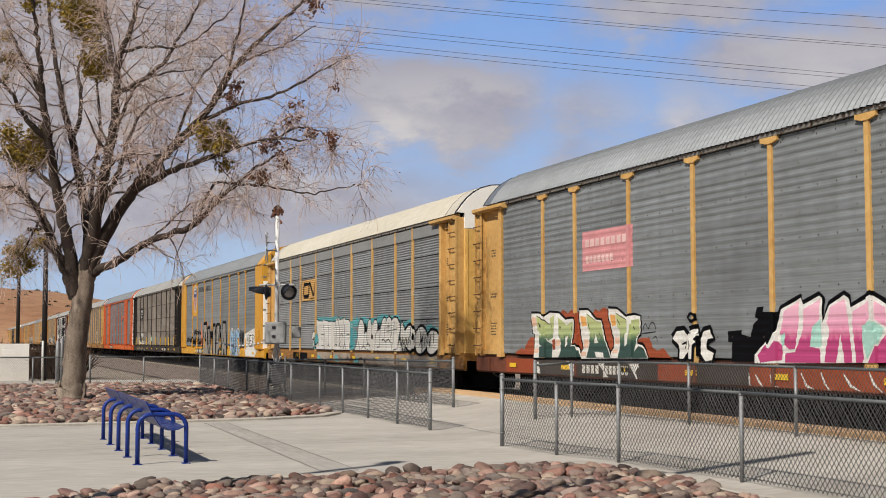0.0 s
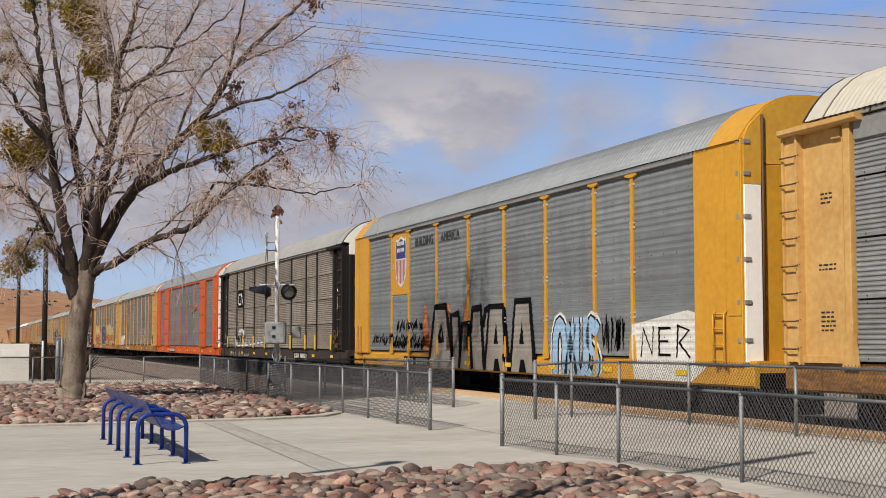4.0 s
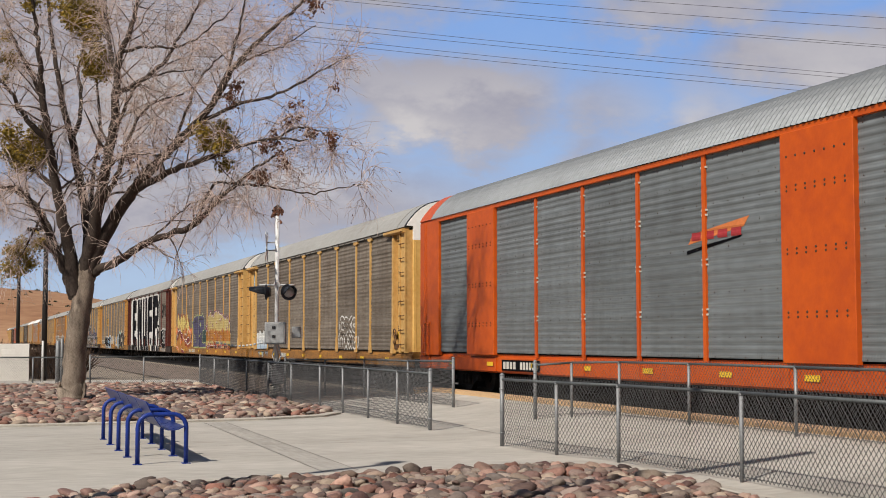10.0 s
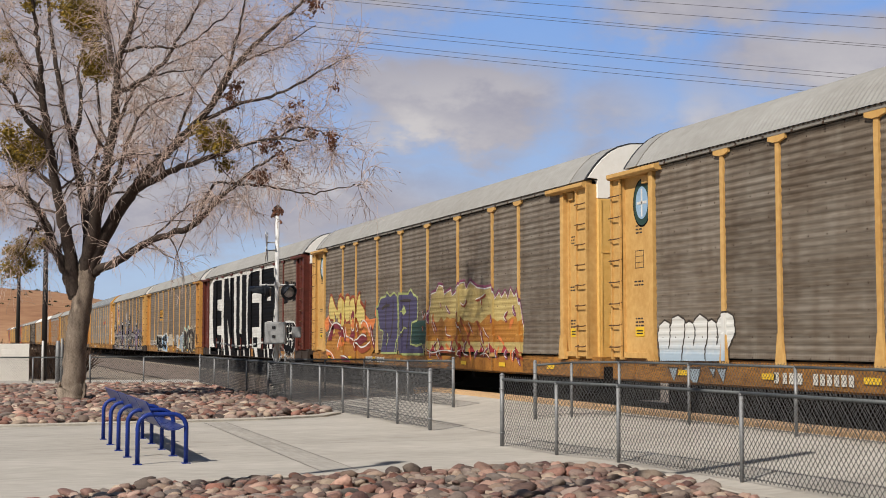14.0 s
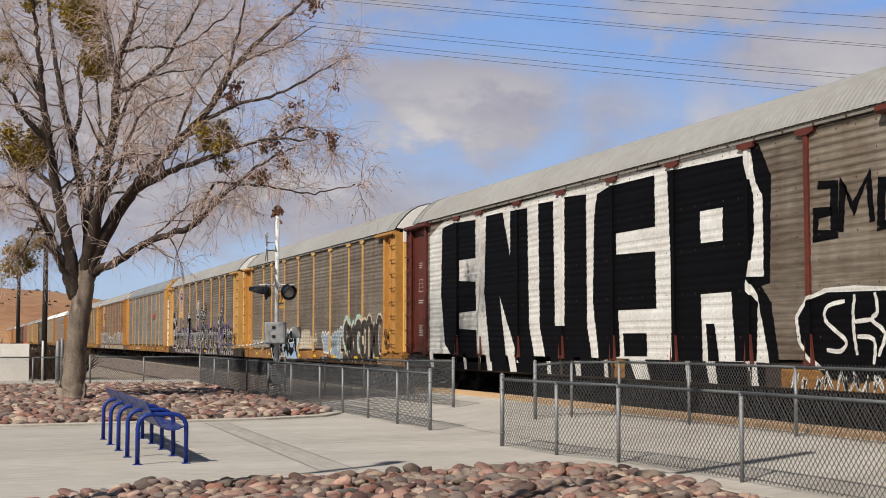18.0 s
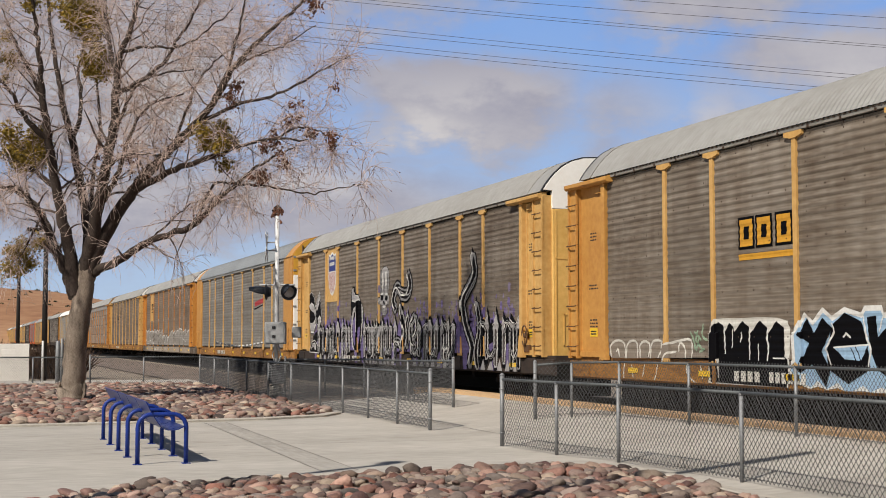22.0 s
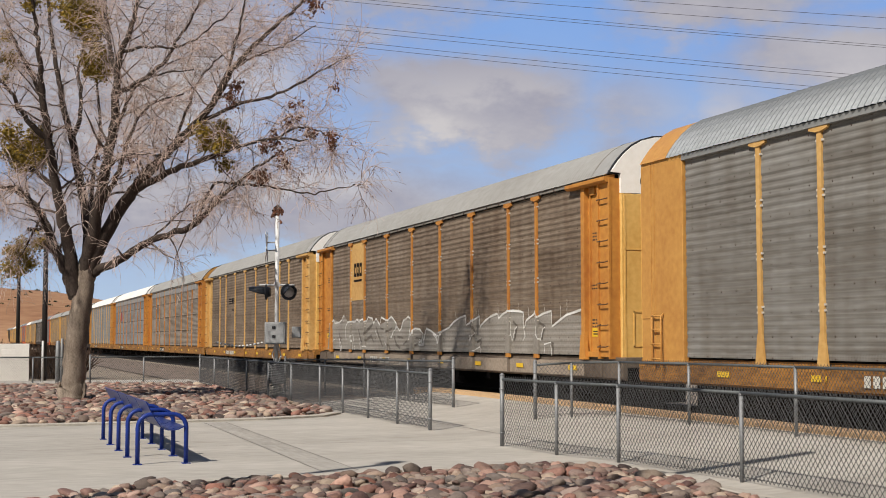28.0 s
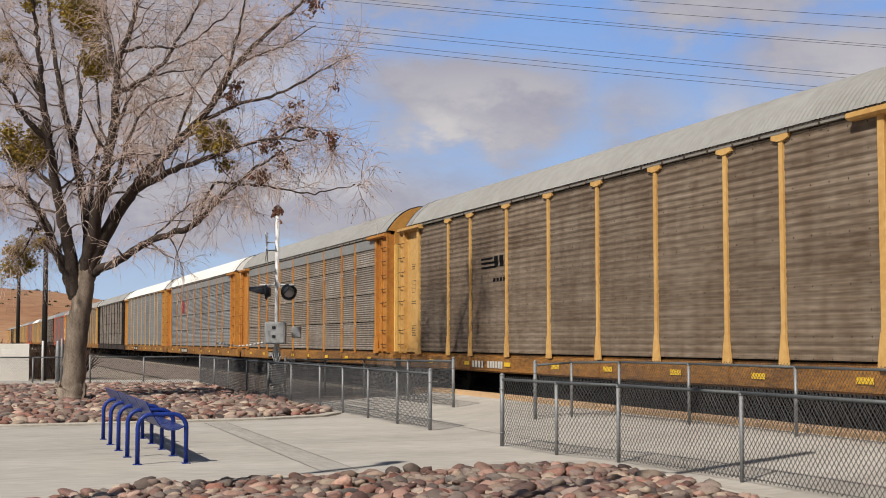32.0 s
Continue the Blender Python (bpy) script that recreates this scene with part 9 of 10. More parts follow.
# car 9: striped shield and a long silver and purple piece
sk = Skin(cars[9])
sk.flat = True
sk.rect(YELLOW_PALE, 0, -8.82, -7.04, 3.02, SHEET_TOP)
shield(sk, -7.90, 3.25, 5.0, 1.22, 1)
sk.flat = False
sk.shift = (0.45, -0.019)
rnd = random.Random(91)
for k in range(46):
    x = -11.4 + 0.48 * k
    sk.poly(S_PURPLE, 0, blob(x, x + rnd.uniform(0.3, 0.7), 0.5 if k % 5 in (0, 3) else 1.15, rnd.uniform(1.9, 2.4), rnd, power=3))
for k in range(190):
    # overspray, thinning out upwards
    x = -11.2 + 22.2 * rnd.random()
    r = rnd.uniform(0.03, 0.10)
    z = 2.0 + abs(rnd.gauss(0, 0.42))
    sk.poly(S_PURPLE if k % 3 else S_VIOLET, 0, blob(x - r, x + r, z - r, z + r * 1.8, rnd, n=9))
for black, silver, white in (([(-11.81, 2.81), (-11.69, 3.4), (-11.29, 3.51), (-10.81, 3.27), (-10.53, 2.64), (-10.58, 2.08), (-10.93, 1.8), (-11.42, 1.84), (-11.31, 2.09), (-11.61, 2.26)], [(-11.68, 2.94), (-11.26, 3.05), (-10.79, 2.92), (-10.65, 2.49), (-10.87, 2.66), (-11.34, 2.76)], [(-11.51, 2.22), (-11.02, 2.17), (-10.73, 2.33), (-10.61, 2.12), (-10.89, 1.84), (-11.32, 1.86)]),
                             ([(-10.62, 2.85), (-10.14, 3.31), (-9.83, 3.52), (-9.74, 3.17), (-9.59, 2.61), (-9.65, 2.26), (-10.07, 2.09), (-10.44, 2.22), (-10.57, 2.61)], [(-10.49, 2.87), (-10.07, 3.25), (-9.87, 3.45), (-9.89, 3.16), (-10.15, 2.83), (-10.38, 2.72)], [(-10.16, 2.39), (-9.88, 2.48), (-9.67, 2.38), (-9.8, 2.18), (-10.09, 2.15)]),
                             ([(-11.57, 1.01), (-11.22, 1.43), (-10.64, 1.51), (-10.18, 1.27), (-10.15, 0.99)], [(-11.37, 1.06), (-11.03, 1.35), (-10.65, 1.39), (-10.46, 1.21), (-10.59, 1.09), (-10.84, 1.25), (-11.13, 1.18)], [])):
    sk.shift = (0.0, 0.0)
    sk.begin("painted_letter")
    sk.poly(S_BLACK, 5, grown(black, 0.05))
    for pts in (silver, white):
        if pts:
            sk.poly(PAINT_WHITE, 6, grown(pts, 0.03))
            sk.poly(S_SILVER, 7, grown(pts, -0.02))
    sk.line(PAINT_WHITE, 6, black + black[:1], 0.04, 0.9)
    sk.end()
sk.begin("painted_letter")
sk.poly(S_BLACK, 6, [(-5.04, 2.72), (-4.99, 3.29), (-4.81, 3.5), (-4.56, 3.51), (-4.45, 3.3), (-3.98, 3.18), (-3.56, 2.87), (-3.33, 2.63), (-3.32, 2.21), (-3.42, 1.7), (-3.74, 1.2), (-4.03, 1.13), (-4.47, 1.13), (-4.86, 1.32), (-5.06, 1.71), (-4.99, 2.4)])
for pts in [[(-4.9, 3.33), (-4.71, 3.44), (-4.57, 3.26), (-4.42, 3.18), (-3.98, 3.13), (-3.73, 2.94), (-4.03, 3.0), (-4.33, 2.9), (-4.88, 2.97)], [(-4.89, 2.39), (-4.63, 2.68), (-4.28, 2.77), (-4.35, 2.68), (-4.61, 2.52), (-4.74, 2.29), (-4.83, 1.76), (-4.69, 1.32), (-4.5, 1.14), (-4.81, 1.27), (-4.98, 1.76)], [(-3.56, 2.82), (-3.4, 2.67), (-3.37, 2.21), (-3.49, 1.74), (-3.74, 1.25), (-3.61, 1.74), (-3.5, 2.21)], [(-4.34, 2.56), (-4.17, 2.58), (-4.14, 1.8), (-4.33, 1.8)]]:
    sk.poly(S_SILVER, 7, pts)
    sk.line(PAINT_WHITE, 8, pts + pts[:1], 0.025, 1.0)
for pts in [[(-4.72, 2.24), (-4.44, 2.38), (-4.34, 2.38), (-4.35, 1.22), (-4.64, 1.39), (-4.77, 1.8)], [(-4.1, 1.89), (-3.86, 2.01), (-3.73, 1.96), (-3.88, 1.51), (-4.11, 1.22)]]:
    sk.poly(S_PURPLE, 7, pts)
sk.end()
sk.shift = (0.45, -0.019)
for pts, w in (([(1.52, 3.67), (1.74, 3.48), (1.77, 3.21), (1.46, 3.0), (0.94, 3.03), (0.41, 3.27), (0.01, 3.08), (-0.07, 2.73), (0.28, 2.52)], 0.4),
               ([(0.7, 2.7), (0.92, 2.25), (1.23, 1.9), (1.17, 1.52), (0.9, 1.24)], 0.42),
               ([(1.58, 2.36), (1.45, 2.03), (1.52, 1.62), (1.41, 1.21)], 0.3),
               ([(-0.02, 1.26), (0.2, 1.45), (0.62, 1.41), (0.83, 1.18)], 0.3),
               ([(2.37, 2.28), (1.95, 2.07), (1.85, 1.77), (2.03, 1.41), (2.43, 1.32)], 0.34),
               ([(2.35, 2.28), (2.54, 2.0), (2.43, 1.74), (2.08, 1.56)], 0.24),
               ([(5.08, 1.34), (5.36, 1.21), (5.72, 1.34)], 0.2)):
    gothic(sk, pts, w, 4, 0.11)
STEMS = [-10.67, -9.94, -9.25, -8.82, -8.31, -7.49, -6.88, -6.35, -5.88, -3.7, -3.15, -2.71, -2.33, -2.01, -1.69, -1.37, -0.91, -0.42, 0.14, 1.97, 2.74, 3.37, 3.86, 4.45, 5.05, 5.54, 6.05, 8.3, 8.85, 9.55, 10.17, 10.72, 11.21]
rnd = random.Random(92)
lower = [(-11.6, 1.7)] + [(-11.6 + 0.19 * k, 1.92 + rnd.uniform(-0.30, 0.22)) for k in range(1, 118)] + [(10.8, 1.6)]
sk.poly(S_PURPLE, 1, [(-11.6, 1.13), *lower, (10.8, 1.13)])
for a, b in zip([-11.7] + STEMS, STEMS + [11.0]):
    # black hollows between the stems, with purple left open in some
    if b - a < 1.4:
        low, high = rnd.uniform(0.75, 1.2), rnd.uniform(1.7, 2.0)
        m = (a + b) / 2
        sk.poly(S_BLACK, 2, [(a, low - 0.1), (m, low + 0.15), (b, low - 0.05), (b, high - 0.15), (m, high + 0.05), (a, high - 0.2)] if rnd.random() < 0.6 else [(a, 1.35), (b, 1.5), (b, high), (m, high + 0.1), (a, high - 0.1)])
for k, x in enumerate(STEMS):
    blade(sk, x, 2.16 + rnd.uniform(-0.16, 0.16), rnd.uniform(0.26, 0.38), rnd.uniform(-0.12, 0.16), rnd.uniform(0.7, 1.05), rnd)
    if k + 1 < len(STEMS) and STEMS[k + 1] - x < 0.95:
        nx = STEMS[k + 1]
        if k % 3 == 0:
            gothic(sk, [(x, 1.70), ((x + nx) / 2, 1.98), (nx, 1.75)], 0.15, 5, 0.07)
        elif k % 3 == 1:
            gothic(sk, [(x, 1.25), ((x + nx) / 2, 1.05), (nx, 1.28)], 0.15, 5, 0.07)
        sk.poly(S_SILVER, 3, [(x + 0.05, 0.68), ((x + nx) / 2, 1.0), ((x + nx) / 2 + 0.16, 0.68)])
for cx, top in ((7.4, 4.0),):
    gothic(sk, [(cx + 0.3, top), (cx + 0.5, top - 0.6), (cx, top - 1.0), (cx - 0.5, top - 1.4), (cx - 0.2, 1.9), (cx + 0.3, 1.3), (cx, 0.7)], 0.4, 4, 0.12)
    gothic(sk, [(cx + 0.6, 2.6), (cx + 0.9, 1.9), (cx + 0.6, 1.2), (cx + 0.8, 0.6)], 0.3, 4, 0.1)
# a long silver skull with dark hollows
sk.begin("painted_mask")
sk.poly(S_BLACK, 1, blob(-1.72, -0.61, 3.03, 4.06, rnd, n=16))
sk.poly(S_SILVER, 2, blob(-1.7, -0.63, 3.04, 4.04, rnd, n=16))
sk.poly(S_UMBER, 1, blob(-1.88, -0.58, 2.69, 3.10, rnd, n=16))
sk.poly(S_SILVER, 2, blob(-1.84, -0.62, 2.71, 3.08, rnd, n=16))
sk.poly(S_UMBER, 1, blob(-1.57, -0.9, 2.34, 2.74, rnd, n=16))
sk.poly(S_SILVER, 2, blob(-1.53, -0.94, 2.36, 2.72, rnd, n=16))
sk.poly(S_BLACK, 4, blob(-1.64, -1.29, 2.88, 3.06, rnd, n=16))
sk.poly(S_BLACK, 4, blob(-1.1, -0.76, 2.86, 3.03, rnd, n=16))
sk.poly(S_BLACK, 4, blob(-1.3, -1.12, 2.72, 2.86, rnd, n=16))
sk.poly(PAINT_WHITE, 3, blob(-1.58, -1.3, 3.28, 3.85, rnd, n=16))
sk.poly(PAINT_WHITE, 3, blob(-1.11, -0.91, 3.37, 3.88, rnd, n=16))
for pts in ([(-1.43, 2.65), (-1.45, 2.38)], [(-1.3, 2.63), (-1.32, 2.36)], [(-1.15, 2.63), (-1.17, 2.35)], [(-1.03, 2.64), (-1.04, 2.38)], [(-1.22, 3.85), (-1.2, 3.49), (-1.26, 3.15)], [(-0.84, 3.76), (-0.83, 3.12)], [(-1.52, 3.93), (-1.56, 3.22)]):
    sk.line(S_BLACK, 4, pts, 0.05)
for a, b, c, d in ((-1.7, -1.5, 3.1, 3.9), (-0.85, -0.68, 3.1, 3.8), (-1.82, -1.62, 2.72, 2.88), (-0.8, -0.64, 2.72, 2.86), (-1.5, -1.38, 2.4, 2.6), (-1.05, -0.96, 2.4, 2.6), (-1.3, -1.14, 3.06, 3.4)):
    sk.poly(S_PEWTER, 3, blob(a, b, c, d, rnd, n=12))
for a, b, c, d in ((-1.66, -1.3, 3.07, 3.13), (-1.1, -0.75, 3.05, 3.11), (-1.62, -1.5, 2.76, 2.84), (-0.98, -0.86, 2.76, 2.83), (-1.34, -1.1, 2.62, 2.67)):
    sk.poly(PAINT_WHITE, 5, blob(a, b, c, d, rnd, n=12))
sk.end()
sill_marks(sk, 10, S_STENCIL, -6.6, False)
sk.lay("spiky silver, black and purple lettering")

# car 10: a red bar mark
sk = Skin(cars[10], shift=(0.39, -0.0186))
sk.poly(S_SIGN_RED, 1, [(4.35, 3.18), (6.7, 3.34), (6.75, 3.58), (4.4, 3.42)])
sk.poly(S_BLACK, 1, [(4.3, 3.02), (6.4, 3.20), (6.5, 3.26), (4.3, 3.10)])
sill_marks(sk, 11, S_STENCIL, -6.4, False)
sk.lay("red bar mark on grey panels")

# car 11: a yellow name board and long silver outlines
sk = Skin(cars[11], feet=True)
sk.flat = True
sk.rect(YELLOW_PALE, 0, -8.82, -7.04, 2.98, SHEET_TOP)
for j, x in enumerate((-8.45, -8.08, -7.71)):
    sk.rect(S_BLACK, 1, x, x + 0.32, 3.85, 4.35)
    sk.rect(YELLOW_PALE, 2, x + 0.12, x + 0.25, 3.98, 4.2)
sk.rect(S_BLACK, 1, -8.45, -7.39, 3.66, 3.74)
sk.flat, sk.shift = False, (0.0, 0.0)
sk.poly(S_DULL, 0, [(-12.4, 1.16), (-12.1, 2.15), (-11.46, 2.31), (-10.57, 2.18), (-10.18, 2.28), (-9.89, 2.47), (-9.36, 2.18), (-8.03, 2.28), (-7.29, 2.29), (-7.08, 2.16), (-6.72, 2.2), (-6.01, 2.28), (-5.82, 2.1), (-5.52, 2.27), (-5.06, 2.04), (-4.08, 2.18), (-3.7, 2.31), (-3.06, 2.04), (-2.75, 1.82), (-2.33, 2.16), (-1.81, 2.28), (-1.53, 2.18), (-1.51, 1.74), (-1.06, 1.88), (-0.6, 1.85), (-0.26, 1.71), (1.48, 1.75), (2.62, 2.03), (3.14, 2.16), (3.65, 2.21), (3.72, 1.93), (4.78, 2.18), (4.85, 1.89), (5.67, 2.16), (6.15, 2.22), (7.75, 2.25), (7.98, 2.22), (8.06, 1.77), (8.2, 2.01), (9.78, 2.22), (9.82, 1.84), (10.25, 1.97), (10.7, 2.11), (11.65, 2.06), (11.65, 1.16)])
sk.rect(S_BEIGE, 0, -11.4, 11.65, 0.68, 1.02)
strokes(sk, PAINT_WHITE, 3, 0.06,
        [(-12.1, 2.15), (-11.81, 2.17), (-11.46, 2.31), (-11.25, 2.16), (-10.91, 2.18), (-10.57, 2.18), (-10.18, 2.28), (-9.89, 2.47), (-9.86, 2.19)],
        [(-9.56, 1.52), (-9.68, 1.93), (-9.36, 2.18), (-8.94, 2.2), (-8.24, 2.18), (-8.03, 2.28), (-7.73, 2.17), (-7.29, 2.29), (-7.08, 2.16), (-6.72, 2.2), (-6.51, 2.33), (-6.01, 2.28), (-5.82, 2.1), (-5.52, 2.27), (-5.06, 2.04), (-4.87, 2.3), (-4.43, 2.21), (-4.08, 2.18), (-3.7, 2.31), (-3.42, 2.21), (-3.06, 2.04), (-3.22, 1.87), (-3.51, 1.76), (-3.64, 1.6), (-3.8, 1.61)],
        [(-3.47, 1.78), (-3.02, 1.95), (-2.75, 1.82), (-2.52, 1.9), (-2.33, 2.16), (-2.03, 2.19), (-1.81, 2.28), (-1.53, 2.18), (-1.57, 1.95), (-1.69, 1.7), (-1.76, 1.53), (-1.34, 1.72), (-1.3, 1.84), (-1.06, 1.88), (-0.6, 1.85), (-0.26, 1.71), (-0.39, 1.47), (-0.68, 1.45), (-0.68, 1.34), (-0.21, 1.34), (-0.1, 1.65), (0.02, 1.75)],
        [(0.71, 1.7), (0.99, 1.58), (1.2, 1.37), (1.28, 1.72), (1.48, 1.75), (2.23, 1.88), (2.62, 2.03), (3.14, 2.16), (3.65, 2.21), (3.72, 1.93), (4.22, 2.05), (4.78, 2.18), (4.85, 1.89), (5.24, 2.04), (5.67, 2.16), (6.15, 2.22), (6.25, 2.09), (6.5, 2.19), (6.9, 2.27), (7.28, 2.28), (7.75, 2.25), (7.98, 2.22), (8.01, 1.82), (8.1, 1.61), (7.96, 1.49)],
        [(8.01, 1.77), (8.2, 2.01), (8.85, 2.22), (8.91, 2.08), (9.23, 2.16), (9.78, 2.22), (9.82, 1.84), (10.25, 1.97), (10.7, 2.11), (11.49, 2.21), (11.62, 2.17), (11.65, 2.06)])
strokes(sk, S_SOOT, 2, 0.13,
        [(-10.58, 1.78), (-10.39, 1.49), (-10.2, 1.12)],
        [(-7.85, 1.91), (-7.42, 1.44), (-7.16, 1.29)],
        [(-5.91, 2.08), (-6.52, 1.89), (-7.15, 1.7)],
        [(-5.53, 1.98), (-5.17, 1.63), (-4.72, 1.3)],
        [(-6.84, 1.49), (-6.12, 1.66), (-5.83, 1.44)],
        [(-4.97, 1.92), (-4.62, 1.87)],
        [(-4.27, 1.79), (-3.59, 1.9)],
        [(-3.35, 1.63), (-3.12, 1.36), (-2.66, 1.23)],
        [(-2.99, 1.62), (-2.34, 1.58)],
        [(-2.35, 1.36), (-1.91, 1.49)],
        [(-2.43, 1.17), (-1.7, 1.22)],
        [(-1.01, 1.57), (-0.48, 1.55)],
        [(-1.15, 1.33), (-0.68, 1.41)],
        [(-4.06, 1.35), (-3.77, 1.18)],
        [(7.28, 2.0), (7.56, 1.87), (7.36, 1.49)],
        [(9.01, 1.95), (9.34, 1.85), (9.17, 1.51)],
        [(4.56, 1.44), (4.9, 1.52), (4.83, 1.15)],
        [(4.16, 1.92), (4.39, 1.76), (4.21, 1.49)],
        [(9.61, 1.45), (9.85, 1.4), (9.88, 1.14)])
strokes(sk, PAINT_WHITE, 3, 0.045,
        [(-10.65, 1.63), (-10.39, 1.43), (-10.14, 1.15), (-10.33, 1.11), (-10.61, 1.55)],
        [(-8.55, 1.14), (-8.83, 1.68), (-8.54, 1.7), (-8.32, 1.15)],
        [(-7.74, 1.6), (-7.42, 1.39)],
        [(-7.75, 1.44), (-7.43, 1.16)],
        [(-7.37, 1.26), (-6.84, 1.29), (-6.74, 1.19)],
        [(-5.58, 1.83), (-5.26, 1.56)],
        [(-11.96, 1.52), (-11.67, 1.73)],
        [(-11.61, 1.43), (-11.26, 1.55), (-11.26, 1.43)],
        [(-4.28, 1.45), (-4.11, 1.31)],
        [(4.04, 1.76), (4.15, 1.49), (4.39, 1.73)],
        [(7.13, 1.98), (7.08, 1.78), (7.22, 1.47), (7.41, 1.78), (7.56, 1.87)],
        [(8.89, 1.86), (8.92, 1.63), (9.09, 1.49), (9.22, 1.76), (9.38, 1.83)],
        [(4.32, 1.2), (4.84, 1.33), (4.89, 1.15)],
        [(9.36, 1.18), (9.33, 1.4), (9.73, 1.45), (9.8, 1.12)],
        [(-4.38, 0.68), (-4.22, 0.85), (-4.0, 0.67)],
        [(-2.94, 0.68), (-2.78, 0.82), (-2.64, 0.67)],
        [(-2.01, 0.67), (-1.89, 0.86), (-1.76, 0.68)],
        [(-0.54, 0.94), (-0.39, 0.71)],
        [(-0.31, 0.67), (-0.32, 0.9), (-0.07, 0.93), (-0.03, 0.68)])
for pts in [[(2.76, 2.33), (2.82, 2.1)], [(4.49, 2.32), (4.51, 2.13)], [(4.67, 2.39), (4.71, 2.18)], [(6.17, 2.5), (6.22, 2.12)], [(7.03, 2.47), (7.0, 2.27)], [(7.62, 2.47), (7.63, 2.27)], [(8.3, 2.36), (8.3, 2.05)], [(9.32, 2.41), (9.35, 2.17)], [(10.3, 2.36), (10.33, 1.99)], [(10.69, 2.49), (10.7, 2.11)]]:
    sk.line(S_STENCIL, 1, pts, 0.03)
sk.line(PAINT_WHITE, 3, [(-0.6, 1.54), (-0.32, 1.37), (-0.05, 1.75), (0.08, 1.87), (0.54, 1.79), (1.06, 1.64), (1.18, 1.42), (1.31, 1.42), (1.47, 1.7)], 0.06)
sk.poly(S_DULL, 1, [(-0.32, 1.4), (-0.05, 1.75), (0.08, 1.87), (0.54, 1.79), (1.06, 1.64), (1.47, 1.65), (1.47, 1.4)])
sill_marks(sk, 12, S_STENCIL, -6.2, False)
sk.lay("long silver lettering with white outlines")

# car 12: a small dark mark
sk = Skin(cars[12], shift=(0.35, -0.005))
for j in range(3):
    sk.rect(S_BLACK, 1, -6.5, -5.6 + 0.1 * j, 3.72 - 0.12 * j, 3.78 - 0.12 * j)
plain_bars(sk, S_BLACK, -5.5, -4.7, 3.5, 0.3, 2, 1)
plain_bars(sk, S_BLACK, -5.6, -4.6, 3.1, 0.1, 4, 1)
sill_marks(sk, 13, S_STENCIL, -7.2, False)
sk.lay("small dark company mark")
for k in (13, 14, 15):
    sk = Skin(cars[k], PLAN[k][5])
    sill_marks(sk, k, S_STENCIL, -6.5)
    if k == 14:
        sk.rect(S_SIGN_RED, 2, -6.6, -5.6, 3.3, 4.1)
    sk.lay("stencilled marks along the sill")

# ---- overhead wires between two steel masts beyond the view ----
CABLE = material("weathered_cable", (0.09, 0.088, 0.095), 0.5, 0.3, scale=2)
LEFT, RIGHT = Vector((-162.2, -17.3, 0)), Vector((-119.4, 108.1, 0))
HEIGHTS = [(45.1, 32.6), (45.7, 32.8), (46.2, 34.8), (47.1, 36.1), (43.1, 29.1), (42.4, 28.7), (41.3, 27.4), (40.8, 26.8)]
power = empty("power_line", Matrix.Translation(LEFT), "row of thin overhead power wires on steel masts", "power line")
for base, pick in ((LEFT, 0), (RIGHT, 1)):
    top = max(h[pick] for h in HEIGHTS) + 1
    bm = bmesh.new()
    tube(bm, [base - LEFT + Vector((0, 0, -0.5)), base - LEFT + Vector((0, 0, top))], [0.6, 0.3], 12)
    part("mast", bm, GALV, power)
for h0, h1 in HEIGHTS:
    a, b = Vector((0, 0, h0)), RIGHT - LEFT + Vector((0, 0, h1))
    pts = []
    for k in range(33):
        t = k / 32
        p = a.lerp(b, t)
        p.z += 0.9 * (1 - 4 * t * (1 - t)) - 0.45
        pts.append(p)
    bm = bmesh.new()
    tube(bm, pts, 0.024, 5)
    part("wire", bm, CABLE, power)


# ---- sky backdrop ----
# Cloud banks and their sunlit parts as tangents from the middle of the sky: across, up, half-width, half-height, weight.
BANKS = ((-0.004, 0.176, 0.092, 0.046, 0.95),
         (-0.031, 0.163, 0.047, 0.024, 0.5),
         (0.011, 0.137, 0.037, 0.029, 0.45),
         (0.101, 0.173, 0.065, 0.037, 0.42),
         (0.091, 0.14, 0.042, 0.028, 0.4),
         (-0.207, 0.099, 0.257, 0.039, 0.95),
         (-0.067, 0.129, 0.144, 0.018, 0.3),
         (0.167, 0.259, 0.116, 0.043, 0.75),
         (0.323, 0.209, 0.131, 0.045, 0.85),
         (0.185, 0.173, 0.055, 0.037, 0.35),
         (-0.059, 0.267, 0.114, 0.048, 0.55),
         (-0.315, 0.227, 0.235, 0.142, 0.85),
         (-0.191, 0.186, 0.122, 0.053, 0.35),
         (0.469, 0.191, 0.206, 0.133, 0.7),
         (-0.562, 0.17, 0.19, 0.159, 0.7))
LIT = ((-0.035, 0.16, 0.033, 0.017, 0.9),
         (-0.004, 0.188, 0.068, 0.014, 0.3),
         (0.175, 0.175, 0.054, 0.025, 0.5),
         (0.297, 0.201, 0.06, 0.036, 0.5),
         (-0.125, 0.12, 0.074, 0.014, 0.6),
         (-0.204, 0.182, 0.11, 0.061, 0.7),
         (-0.266, 0.11, 0.082, 0.022, 0.3))


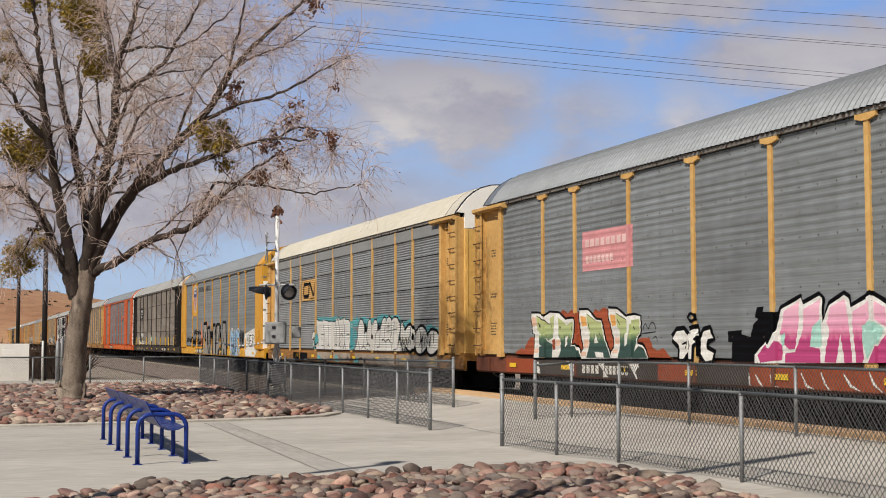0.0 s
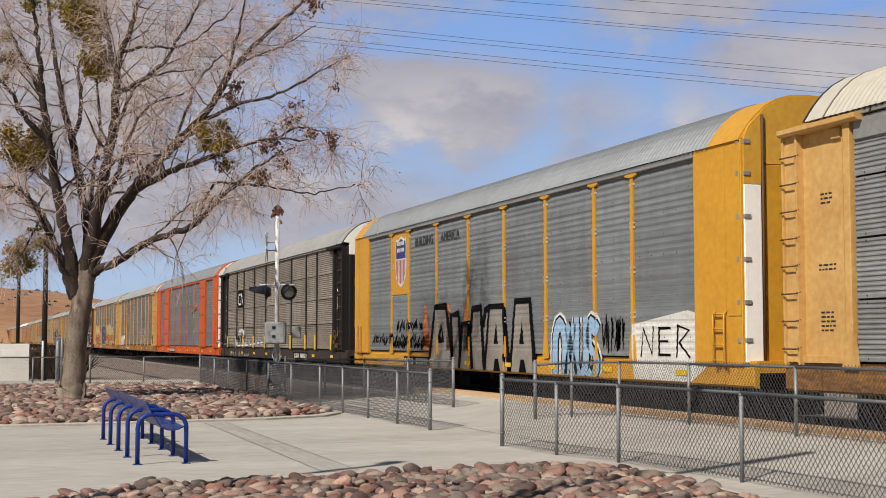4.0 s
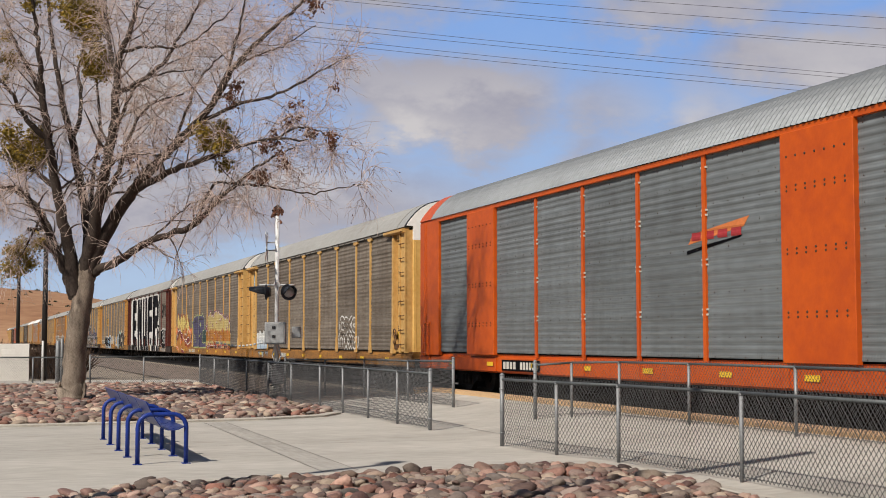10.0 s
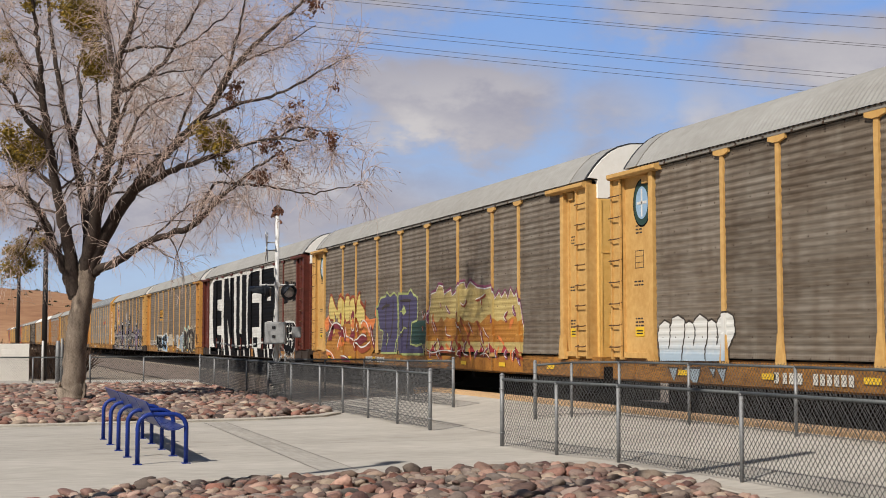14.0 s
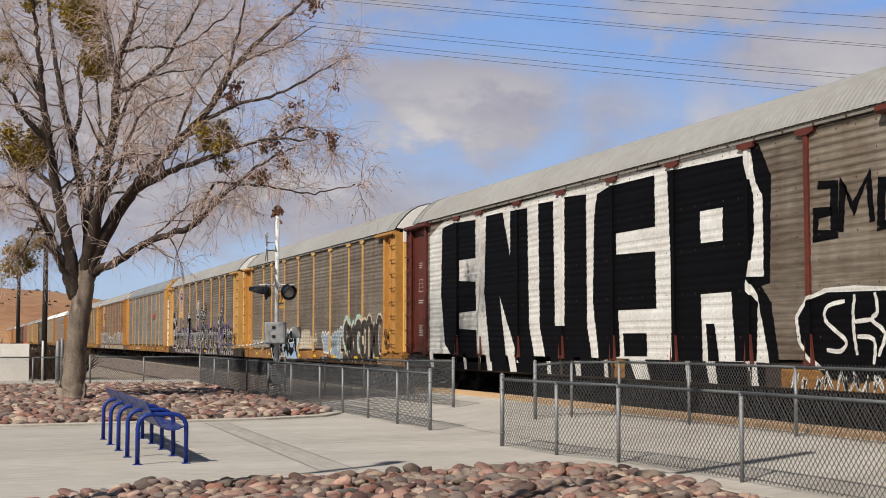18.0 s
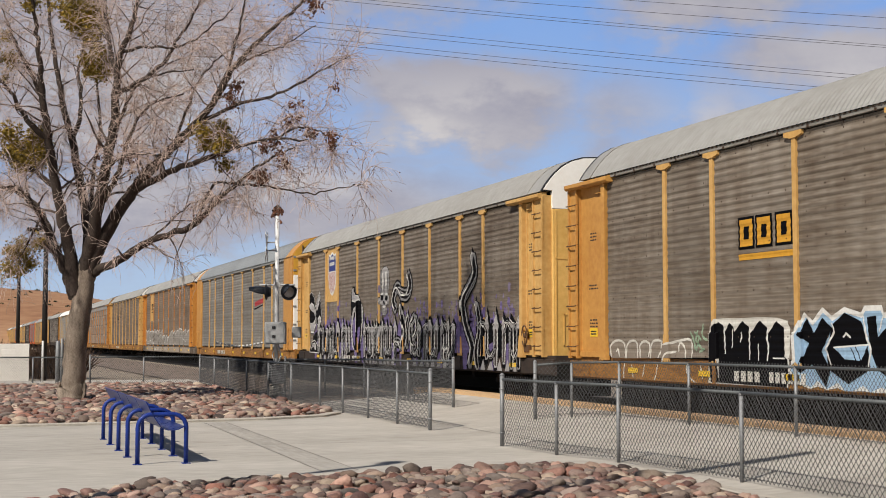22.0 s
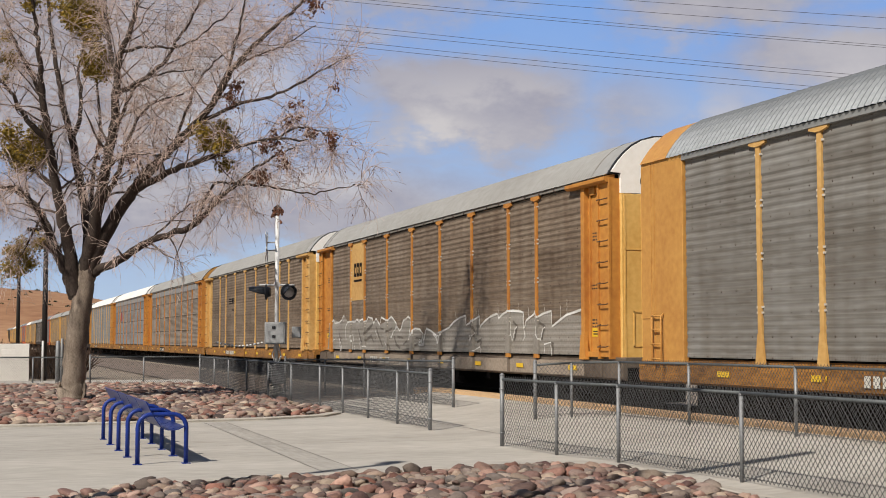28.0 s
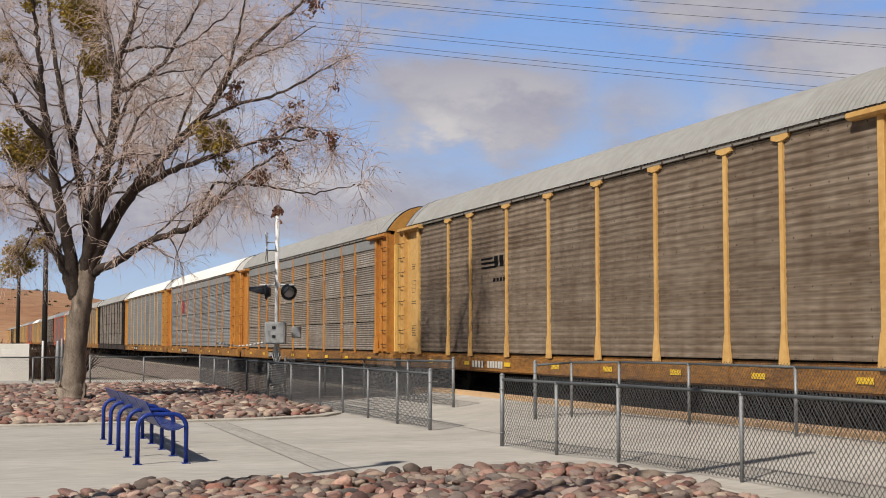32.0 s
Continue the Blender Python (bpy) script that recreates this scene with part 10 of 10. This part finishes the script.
def cloud_material():
    m = bpy.data.materials.new("drifting_clouds")
    m.use_nodes = True
    n, link = m.node_tree.nodes, m.node_tree.links.new
    n.remove(n["Principled BSDF"])

    def calc(op, a, b=None, c=None):
        q = n.new("ShaderNodeMath")
        q.operation = op
        for k, v in enumerate((a, b, c)):
            if v is None:
                continue
            if hasattr(v, "node"):
                link(v, q.inputs[k])
            else:
                q.inputs[k].default_value = v
        return q.outputs[0]

    def along(v):
        q = n.new("ShaderNodeVectorMath")
        q.operation = "DOT_PRODUCT"
        link(tc.outputs["Object"], q.inputs[0])
        q.inputs[1].default_value = tuple(v)
        return q.outputs["Value"]

    def puffs(scale, detail, rough, shift):
        q, mp = n.new("ShaderNodeTexNoise"), n.new("ShaderNodeMapping")
        mp.inputs["Location"].default_value = shift
        q.inputs["Scale"].default_value, q.inputs["Detail"].default_value, q.inputs["Roughness"].default_value = scale, detail, rough
        link(flat.outputs[0], mp.inputs[0]), link(mp.outputs[0], q.inputs["Vector"])
        return q.outputs[0]

    def banks(rows, u, v):
        total = None
        for cu, cv, a, b, w in rows:
            du, dv = calc("MULTIPLY", calc("SUBTRACT", u, cu), 1 / a), calc("MULTIPLY", calc("SUBTRACT", v, cv), 1 / b)
            r2 = calc("ADD", calc("MULTIPLY", du, du), calc("MULTIPLY", dv, dv))
            one = calc("MULTIPLY", calc("EXPONENT", calc("MULTIPLY", r2, -1.6)), w)
            total = one if total is None else calc("MAXIMUM", total, one)
        return total

    tc = n.new("ShaderNodeTexCoord")
    depth = along(AWAY)
    u, v = calc("DIVIDE", along(ACROSS), depth), calc("DIVIDE", along((0, 0, 1)), depth)
    flat = n.new("ShaderNodeCombineXYZ")
    link(u, flat.inputs[0]), link(calc("MULTIPLY", v, 1.7), flat.inputs[1])
    big, fine = puffs(7.0, 7, 0.55, (0.3, 0.1, 0.0)), puffs(24.0, 6, 0.6, (2.3, 1.1, 0.0))
    # ragged edges: the banks are read at a place shifted by the noise
    wu = calc("ADD", u, calc("MULTIPLY", calc("SUBTRACT", big, 0.5), 0.16))
    wv = calc("ADD", v, calc("MULTIPLY", calc("SUBTRACT", fine, 0.5), 0.06))
    rough = calc("ADD", calc("MULTIPLY", calc("SUBTRACT", big, 0.5), 0.9), calc("MULTIPLY", calc("SUBTRACT", fine, 0.5), 0.35))
    field = calc("ADD", banks(BANKS, wu, wv), rough)
    cover = n.new("ShaderNodeMapRange")
    cover.interpolation_type = "SMOOTHSTEP"
    cover.inputs[1].default_value, cover.inputs[2].default_value = -0.02, 0.62
    link(field, cover.inputs[0])
    shade = calc("ADD", calc("MULTIPLY", banks(LIT, wu, wv), 0.75), calc("ADD", calc("MULTIPLY", calc("SUBTRACT", fine, 0.5), 0.9), 0.22))
    ramp = n.new("ShaderNodeValToRGB")
    ramp.color_ramp.elements[0].position, ramp.color_ramp.elements[0].color = 0.10, (0.375, 0.37, 0.44, 1)
    ramp.color_ramp.elements[1].position, ramp.color_ramp.elements[1].color = 0.85, (0.60, 0.575, 0.585, 1)
    link(shade, ramp.inputs[0])
    blue = n.new("ShaderNodeValToRGB")
    blue.color_ramp.elements[0].position, blue.color_ramp.elements[1].position = 0.0, 0.24
    blue.color_ramp.elements[0].color, blue.color_ramp.elements[1].color = (0.47, 0.59, 0.74, 1), (0.215, 0.385, 0.77, 1)
    link(calc("ADD", v, calc("MULTIPLY", calc("SUBTRACT", big, 0.5), 0.10)), blue.inputs[0])
    mix, em = n.new("ShaderNodeMix"), n.new("ShaderNodeEmission")
    mix.data_type = "RGBA"
    link(cover.outputs[0], mix.inputs[0]), link(blue.outputs[0], mix.inputs[6]), link(ramp.outputs[0], mix.inputs[7])
    link(mix.outputs[2], em.inputs[0]), link(em.outputs[0], n["Material Output"].inputs[0])
    return m


verts, faces = [], []
for i in range(41):
    for j in range(15):
        az, el = radians(70.81 + 90 + 44 - 2.2 * i), radians(-1 + 2.4 * j)
        verts.append((2600 * math.cos(az) * math.cos(el), 2600 * math.sin(az) * math.cos(el), 2600 * math.sin(el)))
faces = [(i * 15 + j, (i + 1) * 15 + j, (i + 1) * 15 + j + 1, i * 15 + j + 1) for i in range(40) for j in range(14)]
clouds = tagged(piece("backdrop", raw("backdrop", verts, faces, cloud_material(), True)), "broken grey and white clouds drifting over blue sky", kind="structure")

motions()
